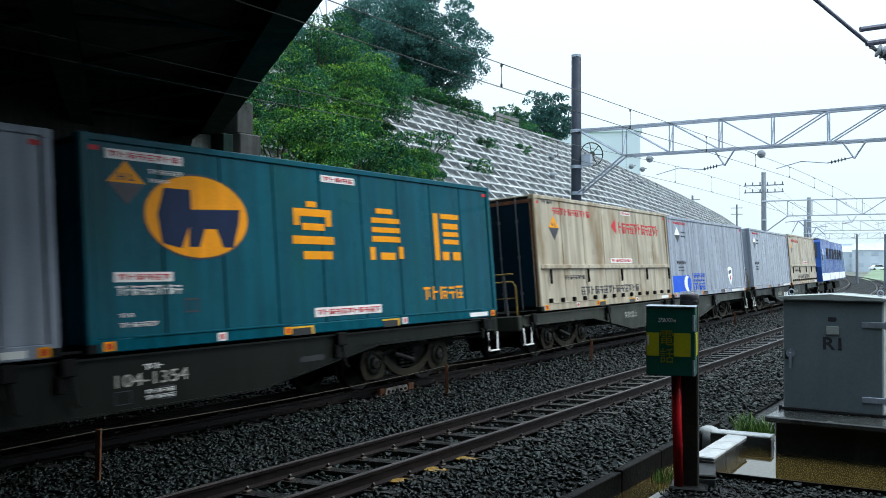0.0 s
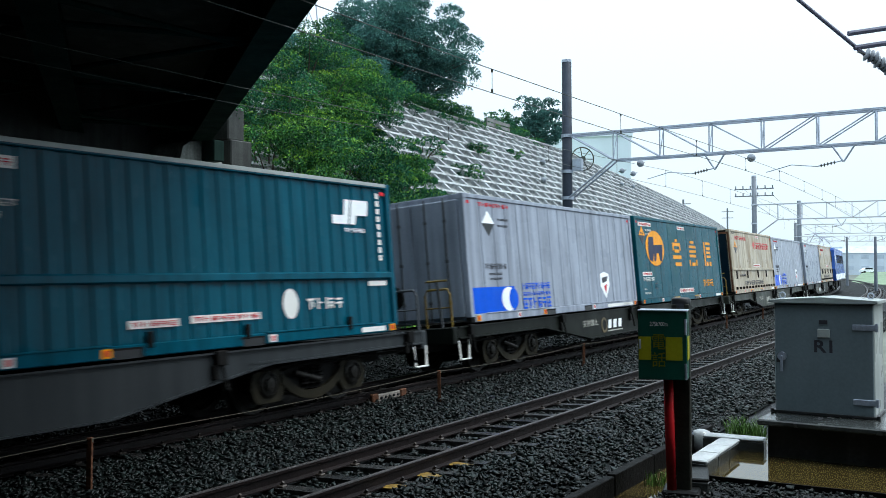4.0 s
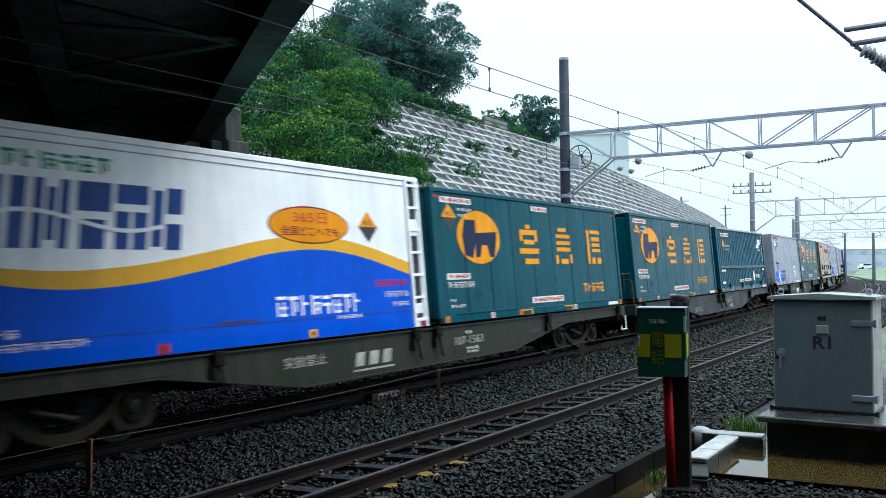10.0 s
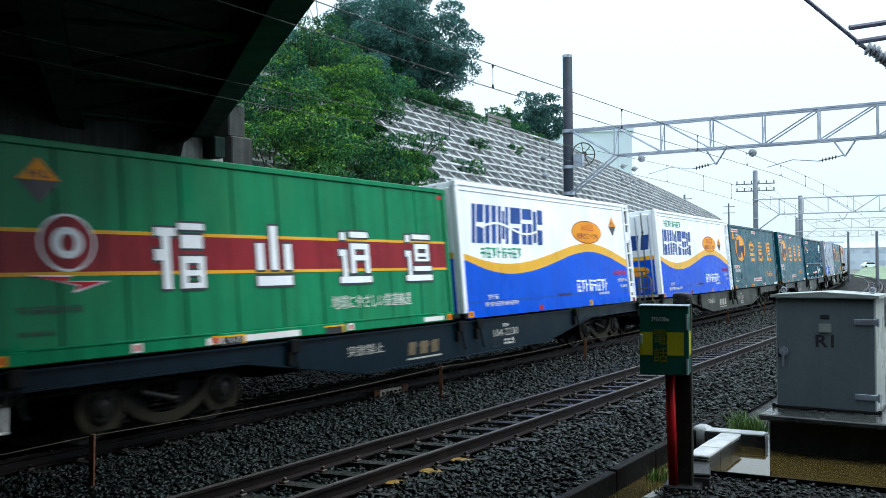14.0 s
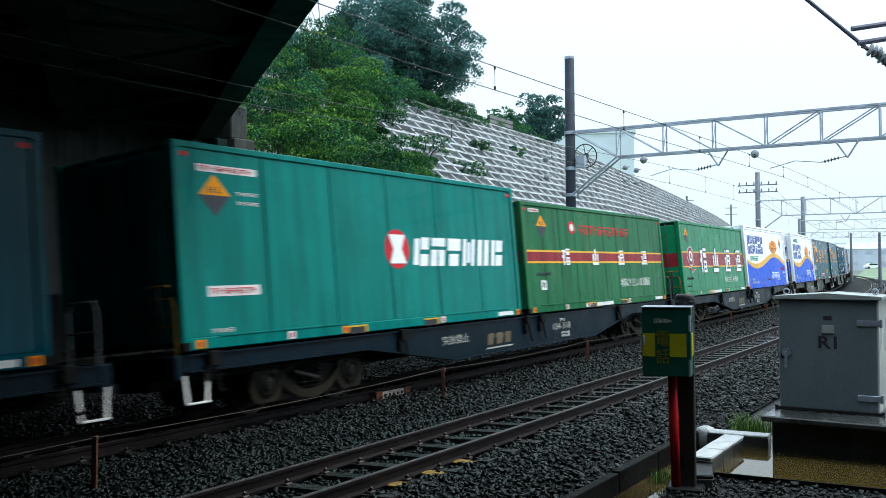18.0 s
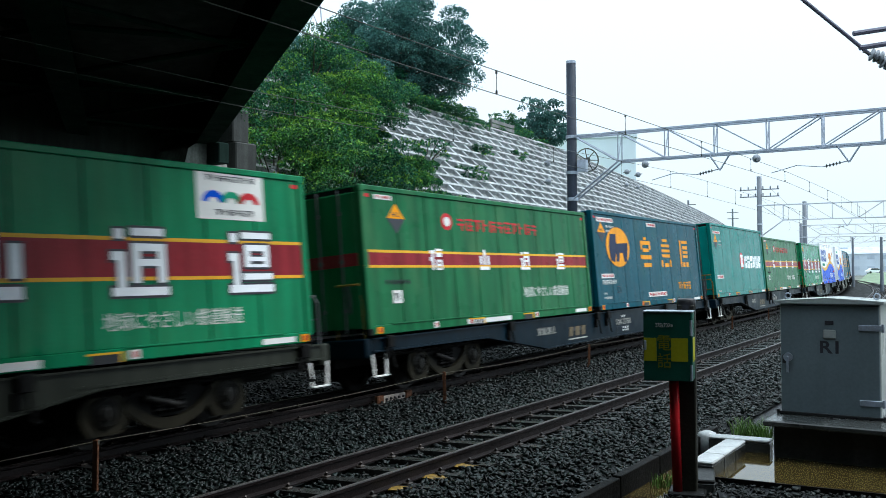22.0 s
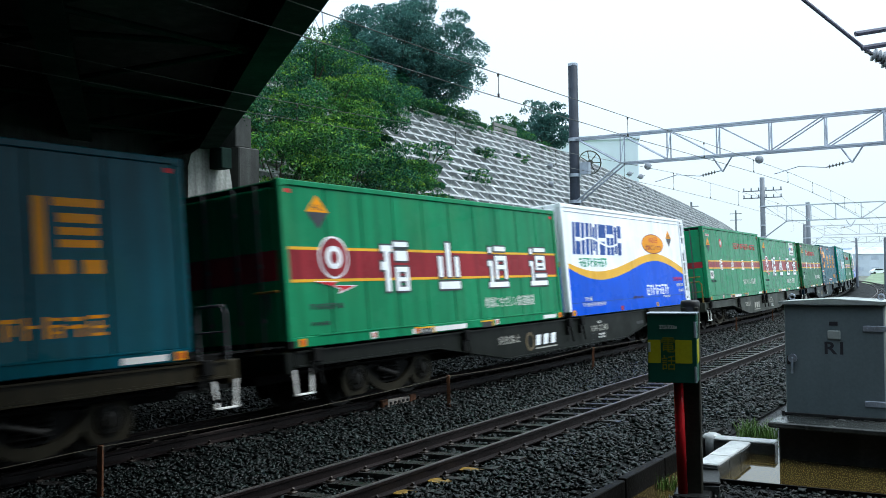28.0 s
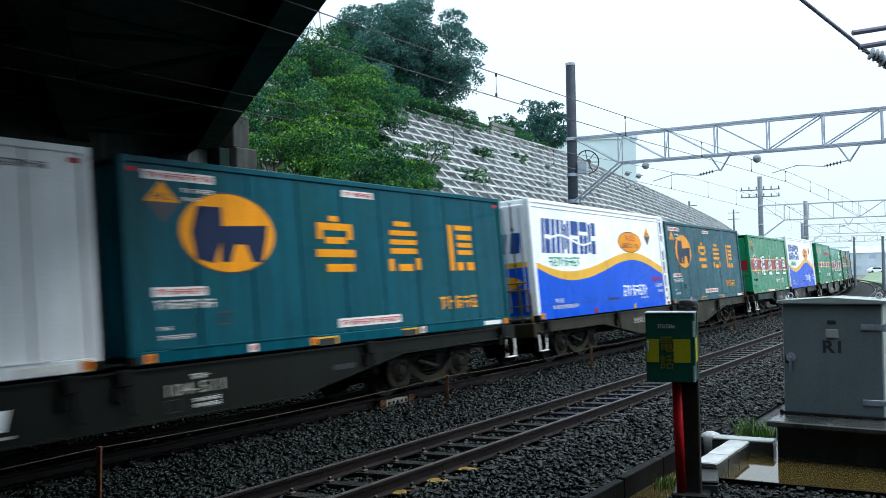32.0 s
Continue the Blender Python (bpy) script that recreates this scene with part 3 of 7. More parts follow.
def railway(off, name, label, s_end):
    tr = thing(name, Matrix.Identity(4), label, "railway track", "railway tracks", "structure")
    prof = RAIL
    ss = steps(-28, 60, 2) + steps(64, 260, 4)
    for side in (1, -1):
        zoff = -side * 0.5335 * math.sin(CANT)
        c = off + side * 0.5665
        g, n = Geo(), len(prof)
        g.v = [tuple(on(s, c + o, z + zoff)) for s in ss for o, z in prof]
        g.f = [(i * n + j, i * n + (j + 1) % n, (i + 1) * n + (j + 1) % n, (i + 1) * n + j) for i in range(len(ss) - 1) for j in range(n)]
        rail = part("rail", g, M["rail"], tr, "rust-brown steel rail")
        g = strip([(c - 0.022, 0.0015 + zoff), (c + 0.012, 0.0015 + zoff)], ss)
        part("running_surface", g, M["rail_top"], rail, "worn shiny running surface")
    g = Geo()
    g.prism([(-0.11, -0.17), (-0.09, 0.0), (0.09, 0.0), (0.11, -0.17)], -1.0, 1.0)
    base = g.mesh("sleeper", M["sleeper"])
    g = Geo()
    for side in (1, -1):
        for e in (1, -1):
            y = side * 0.5665 + e * 0.105
            g.box(-0.045, y - 0.045, -0.155, 0.045, y + 0.045, -0.118, 0.01)
            g.tube([(0, y - 0.03 * e, -0.14), (0, y + 0.02 * e, -0.085)], 0.016, 6)
    clip = g.mesh("rail_clips", M["clip"])
    s = -6.0
    while s < s_end:
        m = on_pose(s, off, -0.02, CANT)
        rot = pose(0, 0, 0, 0, 0, random.uniform(-0.6, 0.6))
        part("sleeper", base, None, tr, at=m @ Matrix.Translation((0, 0, -0.133)) @ rot)
        part("rail_clips", clip, None, tr, at=on_pose(s, off, -0.012, CANT))
        s += 0.62
    return tr


track_far = railway(0.0, "railway_track", "steel rails on concrete sleepers in wet ballast under the freight train", 75)
track_near = railway(-GAP, "railway_track", "empty rusty steel rails on grey concrete sleepers in wet ballast", 110)

# loose stones over the ballast, thickest where the camera stands near
rng = np.random.default_rng(7)


def stones(name, n, s0, s1, o0, o1, zfun, size, label, power=2.2, keep=None):
    u = rng.random(n) ** power
    s = s0 + (s1 - s0) * u
    o = rng.uniform(o0, o1, n)
    r = size * rng.uniform(0.55, 1.45, n) * (1 + 1.0 * u)
    if keep is not None:
        k_ = keep(s, o)
        s, o, r = s[k_], o[k_], r[k_]
        n = len(s)
    z = zfun(s, o) + r * rng.uniform(-0.35, 0.6, n)
    x = (RADIUS - o) * np.sin(K * s)
    y = Y0 + RADIUS - (RADIUS - o) * np.cos(K * s)
    corner = np.array([(-1, -1, -1), (1, -1, -1), (1, 1, -1), (-1, 1, -1), (-1, -1, 1), (1, -1, 1), (1, 1, 1), (-1, 1, 1)], float) * 0.5
    v = corner[None] * rng.uniform(0.4, 1.35, (n, 8, 1)) + rng.normal(0, 0.16, (n, 8, 3))
    v *= (r[:, None] * np.stack([rng.uniform(0.8, 1.7, n), rng.uniform(0.6, 1.2, n), rng.uniform(0.3, 0.75, n)], 1))[:, None, :]
    # chips lie mostly flat: any turn about z, then a tilt
    turn, tilt, way = rng.uniform(0, np.pi, n), np.abs(rng.normal(0, 0.3, n)), rng.uniform(0, 2 * np.pi, n)
    zero = np.zeros(n)
    qa = np.stack([np.cos(turn), zero, zero, np.sin(turn)], 1)
    qb = np.stack([np.cos(tilt), np.sin(tilt) * np.cos(way), np.sin(tilt) * np.sin(way), zero], 1)
    q = np.stack([qb[:, 0] * qa[:, 0], qb[:, 1] * qa[:, 0] + qb[:, 2] * qa[:, 3], qb[:, 2] * qa[:, 0] - qb[:, 1] * qa[:, 3], qb[:, 0] * qa[:, 3]], 1)
    w, a, b, c = q.T
    rm = np.stack([1 - 2 * (b * b + c * c), 2 * (a * b - c * w), 2 * (a * c + b * w), 2 * (a * b + c * w), 1 - 2 * (a * a + c * c), 2 * (b * c - a * w), 2 * (a * c - b * w), 2 * (b * c + a * w), 1 - 2 * (a * a + b * b)], 1).reshape(n, 3, 3)
    v = np.einsum("nij,nkj->nki", rm, v) + np.stack([x, y, z], 1)[:, None, :]
    f = np.array([(0, 3, 2, 1), (4, 5, 6, 7), (0, 1, 5, 4), (1, 2, 6, 5), (2, 3, 7, 6), (3, 0, 4, 7)])
    faces = (f[None] + (np.arange(n) * 8)[:, None, None]).reshape(-1, 4)
    me = raw_mesh(name, v.reshape(-1, 3), faces, M["stone"])
    tagged(new(name, me), label, "ballast stones", kind="stuff")


def bed(s, o):
    return np.interp(o, [-6.3, -5.8, -5.2, -GAP - 0.75, -GAP - 0.66, -GAP + 0.66, -GAP + 0.75, -2.6, -1.9, -1.2, -0.75, -0.66, 0.66, 0.75, 1.2, 2.4], [-0.27, -0.19, -0.135, -0.135, -0.225, -0.235, -0.15, -0.15, -0.2, -0.14, -0.14, -0.23, -0.235, -0.16, -0.16, -0.2])


def off_rails(s, o):
    ok = np.ones(len(o), bool)
    for c in (0.0, -GAP):
        for side in (1, -1):
            ok &= np.abs(o - c - side * 0.5665) > 0.1
        ok &= ~((np.abs(o - c) < 0.7) & (np.abs((s + 6.0 + 0.31) % 0.62 - 0.31) < 0.11))
    return ok


stones("ballast_stones", 140000, 2.5, 50, -6.28, 1.2, bed, 0.036, "loose grey crushed stones of the track bed, wet", 1.7, off_rails)
stones("far_ballast_stones", 16000, 7, 55, 1.2, 4.6, lambda s, o: np.interp(o, [1.2, 2.4, 4.6], [-0.16, -0.2, -0.28]), 0.04, "loose grey crushed stones beyond the freight train", 1.5)
stones("yard_stones", 9000, 6.5, 14, -9.6, -6.84, lambda s, o: np.full(len(s), -0.205), 0.022, "fine black gravel in the yard", 1.0, lambda s, o: s < 9.95 + 0.05 * (o + 6.8))

# ---- rope fence between the tracks ----
fence = thing("rope_fence", Matrix.Identity(4), "rusty steel stakes with a sagging rope between the tracks", "rope fence")
POSTS = [(-2.0, -1.7), (5.84, -1.72), (12.98, -1.5), (19.35, -1.46), (26.4, -1.4), (33.6, -1.3), (40.5, -1.3), (47.5, -1.3), (54.5, -1.3)]
tops = []
for i, (s, o) in enumerate(POSTS):
    p = on(s, o, -0.24)
    g = Geo()
    g.box(-0.03, -0.012, 0, 0.03, 0.012, 0.62, 0.004)
    g.box(-0.032, -0.03, 0, -0.02, 0.03, 0.62, 0.004)
    part("stake", g, M["rust"], fence, "rusty steel angle stake", at=Matrix.Translation(p) @ pose(0, 0, 0, random.uniform(-2, 2), random.uniform(-2, 2), 20))
    g = Geo()
    g.tube([(0, 0, 0.57), (0, 0, 0.61)], 0.035, 8)
    part("rope_ring", g, M["rope"], fence, at=Matrix.Translation(p))
    tops.append(p + Vector((0, 0, 0.6)))
for a, b in zip(tops, tops[1:]):
    g = Geo()
    g.tube([a.lerp(b, u) - Vector((0, 0, 0.05 * 4 * u * (1 - u))) for u in steps(0, 1, 0.1)], 0.005, 6)
    part("rope", g, M["rope"], fence, "thin yellowish rope")

# ---- kerb board, channel and puddle beside the ballast ----
board = thing("retaining_board", Matrix.Identity(4), "black tarred timber boards holding back the ballast", "board")
for a, b in zip(steps(4, 12.4, 1.4), steps(4, 12.4, 1.4)[1:]):
    g = Geo()
    g.box(-(b - a) / 2 + 0.004, -0.05, -0.34, (b - a) / 2 - 0.004, 0.05, -0.04 + random.uniform(-0.01, 0.01), 0.008)
    part("plank", g, M["wood_dark"], board, at=on_pose((a + b) / 2, -6.35, 0))


def kerb_run(pts, w, z0, z1, name, label, mk="wet_concrete"):
    t = thing(name, Matrix.Identity(4), label, "kerb")
    for (xa, ya), (xb, yb) in zip(pts, pts[1:]):
        d = Vector((xb - xa, yb - ya, 0))
        n = max(1, round(d.length / 0.6))
        ang = math.degrees(math.atan2(d.y, d.x))
        for i in range(n):
            c = Vector((xa, ya, 0)) + d * ((i + 0.5) / n)
            h = d.length / n / 2 - 0.006
            g = Geo()
            at = Matrix.Translation(c) @ pose(0, 0, 0, 0, 0, ang)
            top = z1 + random.uniform(-0.006, 0.006)
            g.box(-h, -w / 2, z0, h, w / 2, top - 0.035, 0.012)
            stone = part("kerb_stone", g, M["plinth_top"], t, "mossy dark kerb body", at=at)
            # Cap in the lifted colour: part of its sky reflection is painted.
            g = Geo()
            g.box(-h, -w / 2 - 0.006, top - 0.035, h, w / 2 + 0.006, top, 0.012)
            part("kerb_top", g, M[mk], stone, "wet kerb top, painted pale for the sky it mirrors")
    return t


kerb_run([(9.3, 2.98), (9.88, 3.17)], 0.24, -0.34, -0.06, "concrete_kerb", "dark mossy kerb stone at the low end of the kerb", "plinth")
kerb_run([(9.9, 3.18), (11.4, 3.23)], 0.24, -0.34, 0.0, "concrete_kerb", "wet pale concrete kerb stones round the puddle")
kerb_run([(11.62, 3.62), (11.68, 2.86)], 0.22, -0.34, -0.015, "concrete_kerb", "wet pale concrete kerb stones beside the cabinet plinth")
g = Geo()
g.v = [(9.92, 3.06, -0.168), (9.98, 2.2, -0.168), (10.12, 1.2, -0.168), (10.2, 0.4, -0.168), (13.4, 0.4, -0.168), (13.4, 3.0, -0.168), (11.5, 3.12, -0.168)]
g.f = [tuple(range(7))]
tagged(part("puddle", g, M["water"]), "brown rain puddle in front of the cabinet plinth", "puddle", kind="structure")
g = Geo()
g.prism([(0.0, -0.34), (0.0, -0.15), (0.03, -0.15), (0.03, -0.34)], 0.0, 2.9)
tagged(part("edging", g, M["wood_dark"], at=Matrix.Translation((10.16, 0.15, 0)) @ pose(0, 0, 0, 0, 0, 5.5)), "thin dark edging strip along the puddle", "edging")
g = Geo()
g.v = [(8.3, 3.2, -0.262), (10.9, 3.3, -0.262), (10.9, 3.76, -0.262), (8.3, 3.74, -0.262)]
g.f = [(0, 1, 2, 3)]
tagged(part("channel_water", g, M["water"]), "thin rain water standing in the channel beside the timber boards", "puddle", kind="structure")
g = Geo()
g.lathe([(0.13, -0.3), (0.135, -0.03), (0.11, 0.01), (0.04, 0.035)], 12, Matrix.Translation((11.76, 3.7, -0.02)))
tagged(part("concrete_stub", g, M["wet_concrete"], smooth=True), "rounded wet concrete stub at the kerb's end", "concrete stub")

# ---- relay cabinet ----
cabm = Matrix.Translation((11.9, 2.79, 0.0)) @ pose(0, 0, 0, 0, 0, -90)
plinth = thing("cabinet_plinth", cabm @ Matrix.Translation((0, 0, -0.34)), "dark wet concrete plinth with an overhanging slab", "plinth")
g = Geo()
# The base below the overhang is coloured much darker than the slab.
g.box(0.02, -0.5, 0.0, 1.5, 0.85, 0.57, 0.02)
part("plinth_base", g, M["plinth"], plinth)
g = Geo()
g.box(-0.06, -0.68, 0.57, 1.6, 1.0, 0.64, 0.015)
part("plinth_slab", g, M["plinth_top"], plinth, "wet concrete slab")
cab = thing("relay_cabinet", cabm @ Matrix.Translation((0.0, 0.0, 0.3)), "grey steel trackside relay cabinet with one door", "equipment cabinet")
CW, CH, CD = 1.165, 1.4, 0.75
g = Geo()
g.box(0, 0.02, 0.0, CW, CD, CH, 0.01)
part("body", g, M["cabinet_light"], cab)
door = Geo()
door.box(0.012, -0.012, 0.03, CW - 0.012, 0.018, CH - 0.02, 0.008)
door = part("door", door, M["cabinet"], cab, "grey painted steel door, coloured darker for its shaded front")
g = Geo()
g.add([(-0.05, -0.07, CH), (CW + 0.05, -0.07, CH), (CW + 0.05, CD + 0.05, CH), (-0.05, CD + 0.05, CH), (-0.05, -0.07, CH + 0.035), (CW + 0.05, -0.07, CH + 0.035), (CW + 0.05, CD + 0.05, CH + 0.035), (-0.05, CD + 0.05, CH + 0.035), (CW / 2, -0.07, CH + 0.075), (CW / 2, CD + 0.05, CH + 0.075)],
      [(0, 3, 2, 1), (0, 1, 5, 8, 4), (1, 2, 6, 5), (3, 7, 9, 6, 2), (0, 4, 7, 3), (4, 8, 9, 7), (8, 5, 6, 9)])
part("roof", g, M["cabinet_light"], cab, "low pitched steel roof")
g = Geo()
g.box(-0.02, -0.02, -0.0, CW + 0.02, CD, 0.035, 0.005)
part("foot_frame", g, M["black"], cab, "black base frame")
for x in (0.06, CW - 0.06):
    g = Geo()
    g.tube([(x + 0.035 * math.cos(a), 0.2, CH + 0.09 + 0.035 * math.sin(a)) for a in steps(0, 6.3, 0.5)], 0.01, 6)
    part("lifting_eye", g, M["galv"], cab)
g = Geo()
g.tube([(0.1, -0.012, 0.72), (0.1, -0.05, 0.72)], 0.055, 14)
g.tube([(0.1, -0.05, 0.72), (0.1, -0.06, 0.72), (0.1, -0.065, 0.53)], 0.016, 8)
part("door_handle", g, M["galv"], door, "chrome swing handle")
g = Geo()
g.box(0.03, -0.03, 0.64, 0.075, -0.012, 0.75, 0.006)
part("lock", g, M["black"], door)
for z in (0.2, 1.11):
    g = Geo()
    g.box(CW - 0.24, -0.03, z - 0.035, CW + 0.03, -0.013, z + 0.035, 0.004)
    g.tube([(CW + 0.03, -0.02, z - 0.05), (CW + 0.03, -0.02, z + 0.05)], 0.018, 8)
    for dx in (-0.2, -0.12, -0.05):
        g.tube([(CW + dx, -0.03, z), (CW + dx, -0.037, z)], 0.012, 6)
    part("hinge", g, M["galv"], door, "galvanised strap hinge")
g = Geo()
g.box(0.52, -0.035, 0.97, 0.67, -0.012, 1.08, 0.01)
part("vent_cover", g, M["cabinet_light"], door)
g = Geo()
g.box(0.54, -0.02, 1.14, 0.64, -0.012, 1.19, 0.003)
part("name_plate", g, M["ink"], door, "small dark plate")
letters("R1", 0.155, 0.48, 0.785, -0.014, M["ink"], door, "lettering", "black letters R1", width=0.215, bold=0.025)
for x in (-0.03, CW + 0.04):
    g = Geo()
    g.tube([(x, -0.02, 0.0), (x, -0.02, 0.05)], 0.022, 6)
    part("anchor_bolt", g, M["black"], cab)
# grass tuft beside the plinth


def tuft(name, c, n, r, h, label):
    vs, fs = [], []
    for _ in range(n):
        a, d = random.uniform(0, 6.28), r * math.sqrt(random.random())
        b = Vector((c[0] + d * math.cos(a), c[1] + d * math.sin(a), c[2]))
        t = random.uniform(0, 6.28)
        hh = h * random.uniform(0.5, 1.2)
        lean = Vector((random.uniform(-0.5, 0.5), random.uniform(-0.5, 0.5), 0)) * hh
        w = Vector((math.cos(t), math.sin(t), 0)) * 0.006
        i = len(vs)
        vs += [b - w, b + w, b + lean * 0.4 + Vector((0, 0, hh * 0.7)) + w * 0.7, b + lean * 0.4 + Vector((0, 0, hh * 0.7)) - w * 0.7, b + lean + Vector((0, 0, hh))]
        fs += [(i, i + 1, i + 2, i + 3), (i + 3, i + 2, i + 4)]
    g = Geo()
    g.v, g.f = [tuple(p) for p in vs], fs
    me = bpy.data.meshes.new(name)
    me.from_pydata(g.v, [], g.f)
    me.materials.append(M["grass"])
    return tagged(new(name, me), label, "grass", kind="stuff")


tuft("grass_tuft", (12.7, 3.35, -0.3), 420, 0.28, 0.34, "bright green grass tuft beside the kerb")
tuft("grass_tuft", (9.6, 3.55, -0.26), 60, 0.12, 0.14, "small weeds beside the timber board")

# ---- trackside telephone box on its post ----
ph = thing("telephone_post", Matrix.Translation((8.76, 3.40, -0.22)) @ pose(0, 0, 0, 0, 0, -76), "green trackside telephone box with yellow bands on a dark post", "telephone box")
g = Geo()
g.box(0.31, 0.275, 0.0, 0.49, 0.455, 1.99, 0.012)
part("post", g, M["post"], ph, "dark square post")
g = Geo()
g.lathe([(0.098, 0.0), (0.098, 0.1), (0.08, 0.115)], 16, Matrix.Translation((0.4, 0.365, 1.94)))
part("post_cap", g, M["black"], ph, smooth=True)
box = Geo()
box.box(0.0, 0.0, 1.23, 0.485, 0.27, 1.925, 0.008)
box = part("telephone_box", box, M["phone_green"], ph, "dark green steel box")
g = Geo()
g.box(-0.006, -0.012, 1.925, 0.49, 0.275, 1.94, 0.004)
part("box_lid", g, M["galv"], box, "wet shining lid")
for x0, x1 in ((0.004, 0.13), (0.275, 0.44)):
    g = Geo()
    g.box(x0, -0.006, 1.43, x1, 0.0, 1.665)
    part("yellow_band", g, M["phone_yellow"], box, "reflective yellow band")
g = Geo()
g.box(0.485, 0.01, 1.43, 0.49, 0.265, 1.665)
part("yellow_band", g, M["phone_yellow"], box, "reflective yellow band")
letters("電", 0.15, 0.14, 1.54, -0.004, M["phone_letter"], box, "lettering", "yellow characters", width=0.135)
letters("話", 0.15, 0.14, 1.36, -0.004, M["phone_letter"], box, "lettering", "yellow characters", width=0.135)
letters("275k700m", 0.042, 0.12, 1.775, -0.004, M["sticker"], box, "lettering", "white distance marking", width=0.175)
for z in (1.3, 1.75):
    g = Geo()
    g.tube([(0.472, -0.01, z - 0.06), (0.472, -0.01, z + 0.1)], 0.013, 8)
    part("box_hinge", g, M["galv"], box)
g = Geo()
g.box(0.008, -0.02, 1.54, 0.03, -0.006, 1.64, 0.004)
part("box_latch", g, M["galv"], box)
g = Geo()
g.tube([(0.3, 0.25, 0.0), (0.275, 0.22, 1.24)], 0.05, 14)
part("red_pipe", g, M["red_pole"], ph, "red painted cable pipe", smooth=True)
g = Geo()
g.box(0.2, 0.18, 0.0, 0.58, 0.55, 0.07, 0.02)
part("post_footing", g, M["plinth"], ph)

# ---- small things in the ballast ----
for s, o, w_ in ((8.72, -4.52, 0.3), (8.08, -4.54, 0.26), (7.47, -4.5, 0.22)):
    g = Geo()
    g.prism([(-0.1, 0), (-0.1, 0.012), (-0.03, 0.02), (0.05, 0.016), (0.1, 0.01), (0.1, 0)], -w_ / 2, w_ / 2)
    t = part("paint_mark", g, M["yellow_worn"], at=on_pose(s, o, -0.128) @ pose(0, 0, 0, 0, 0, random.uniform(-12, 12)))
    tagged(t, "worn yellow paint mark on a stone beside the rail", "paint mark")
jb = thing("rail_joint_plate", on_pose(12.6, -0.66, -0.15), "rust-streaked pale bolted joint plate on the rail", "rail joint")
g = Geo()
g.box(-0.5, -0.03, 0.0, 0.5, 0.02, 0.13, 0.01)
part("plate", g, M["joint"], jb)
for x in (-0.42, 0.42):
    g = Geo()
    g.box(x - 0.09, -0.05, -0.01, x + 0.09, 0.02, 0.15, 0.015)
    part("end_cover", g, M["rust"], jb)
for x in (-0.25, -0.12, 0.0, 0.12, 0.25):
    g = Geo()
    g.tube([(x, -0.03, 0.07), (x, -0.06, 0.07)], 0.022, 6)
    part("bolt", g, M["black"], jb)

# ---- concrete lattice slope, bank and hill ----
TOE, RISE, RUN = 5.6, 10.6, 9.4


def slope_pt(s, u, lift=0.0):
    """u runs from the toe (0) to the crest (1)."""
    k_ = float(np.interp(s, [57, 104, 130], [1.0, 0.72, 0.35]))
    return on(s, TOE + RUN * u * k_ - lift * 0.72, -0.3 + RISE * u * k_ + lift * 0.69)


slope = thing("slope_wall", Matrix.Identity(4), "grey mortar slope with a grid of concrete beams", "retaining slope", kind="structure")
g, SS, US = Geo(), steps(16, 130, 2.0), steps(0, 1, 0.1)
g.v = [tuple(slope_pt(s, u)) for s in SS for u in US]
n = len(US)
g.f = [(i * n + j, i * n + j + 1, (i + 1) * n + j + 1, (i + 1) * n + j) for i in range(len(SS) - 1) for j in range(n - 1)]
part("mortar_face", g, M["slope"], slope, smooth=True)
ROWS = 24
for j in range(ROWS + 1):
    u = j / ROWS
    g = Geo()
    ss = steps(17, 130, 3.0)
    pr = [(-0.0062, 0.0), (-0.0048, 0.2), (0.0048, 0.2), (0.0062, 0.0)]
    for a, b in zip(ss, ss[1:]):
        i = len(g.v)
        w = random.uniform(-0.002, 0.002)
        g.v += [tuple(slope_pt(s, u + du + w, l_)) for s in (a, b) for du, l_ in pr]
        g.f += [(i + q, i + q + 1, i + q + 5, i + q + 4) for q in range(3)]
    part("contour_beam", g, M["lattice"], slope)
for c, s in enumerate(steps(18, 132, 1.25)):
    g = Geo()
    for j in range(ROWS):
        u0, u1 = (j + 0.06) / ROWS, (j + 0.98) / ROWS
        sh = -0.3 * j
        i = len(g.v)
        for e, u in ((0.06, u0), (0.98, u1)):
            g.v += [tuple(slope_pt(s + sh - 0.3 * e + ds, u, l_)) for ds, l_ in ((-0.12, 0), (-0.09, 0.17), (0.09, 0.17), (0.12, 0))]
        g.f += [(i + q, i + q + 1, i + q + 5, i + q + 4) for q in range(3)] + [(i, i + 1, i + 2, i + 3)]
    part("cross_beam", g, M["lattice"], slope)
HS = steps(15.5, 150, 6)
HO = [5.4, 7, 9, 11, 13, 14.7, 17, 21, 26, 33, 45, 70]
g = Geo()


def hill_z(s, o):
    e = min(1.0, max(0.0, (o - 5.4) / 9.3))
    z = -0.5 + 10.5 * e * float(np.interp(s, [57, 104, 130], [1.0, 0.72, 0.35]))
    z += 2.0 * min(1, max(0, (o - 16) / 12)) * max(0.0, 1 - max(0, s - 25) / 45)
    return z + 0.35 * noise.noise((s * 0.15, o * 0.2, 0)) * min(1, max(0, (o - 15) / 3))


g.v = [tuple(on(s, o, hill_z(s, o) - (0.25 if 12 <= s else 0.0))) for s in HS for o in HO]
n = len(HO)
g.f = [(i * n + j, i * n + j + 1, (i + 1) * n + j + 1, (i + 1) * n + j) for i in range(len(HS) - 1) for j in range(n - 1)]
tagged(part("hill", g, M["grass_bank"], smooth=True), "overgrown green hill above the cutting", "hill", kind="structure")


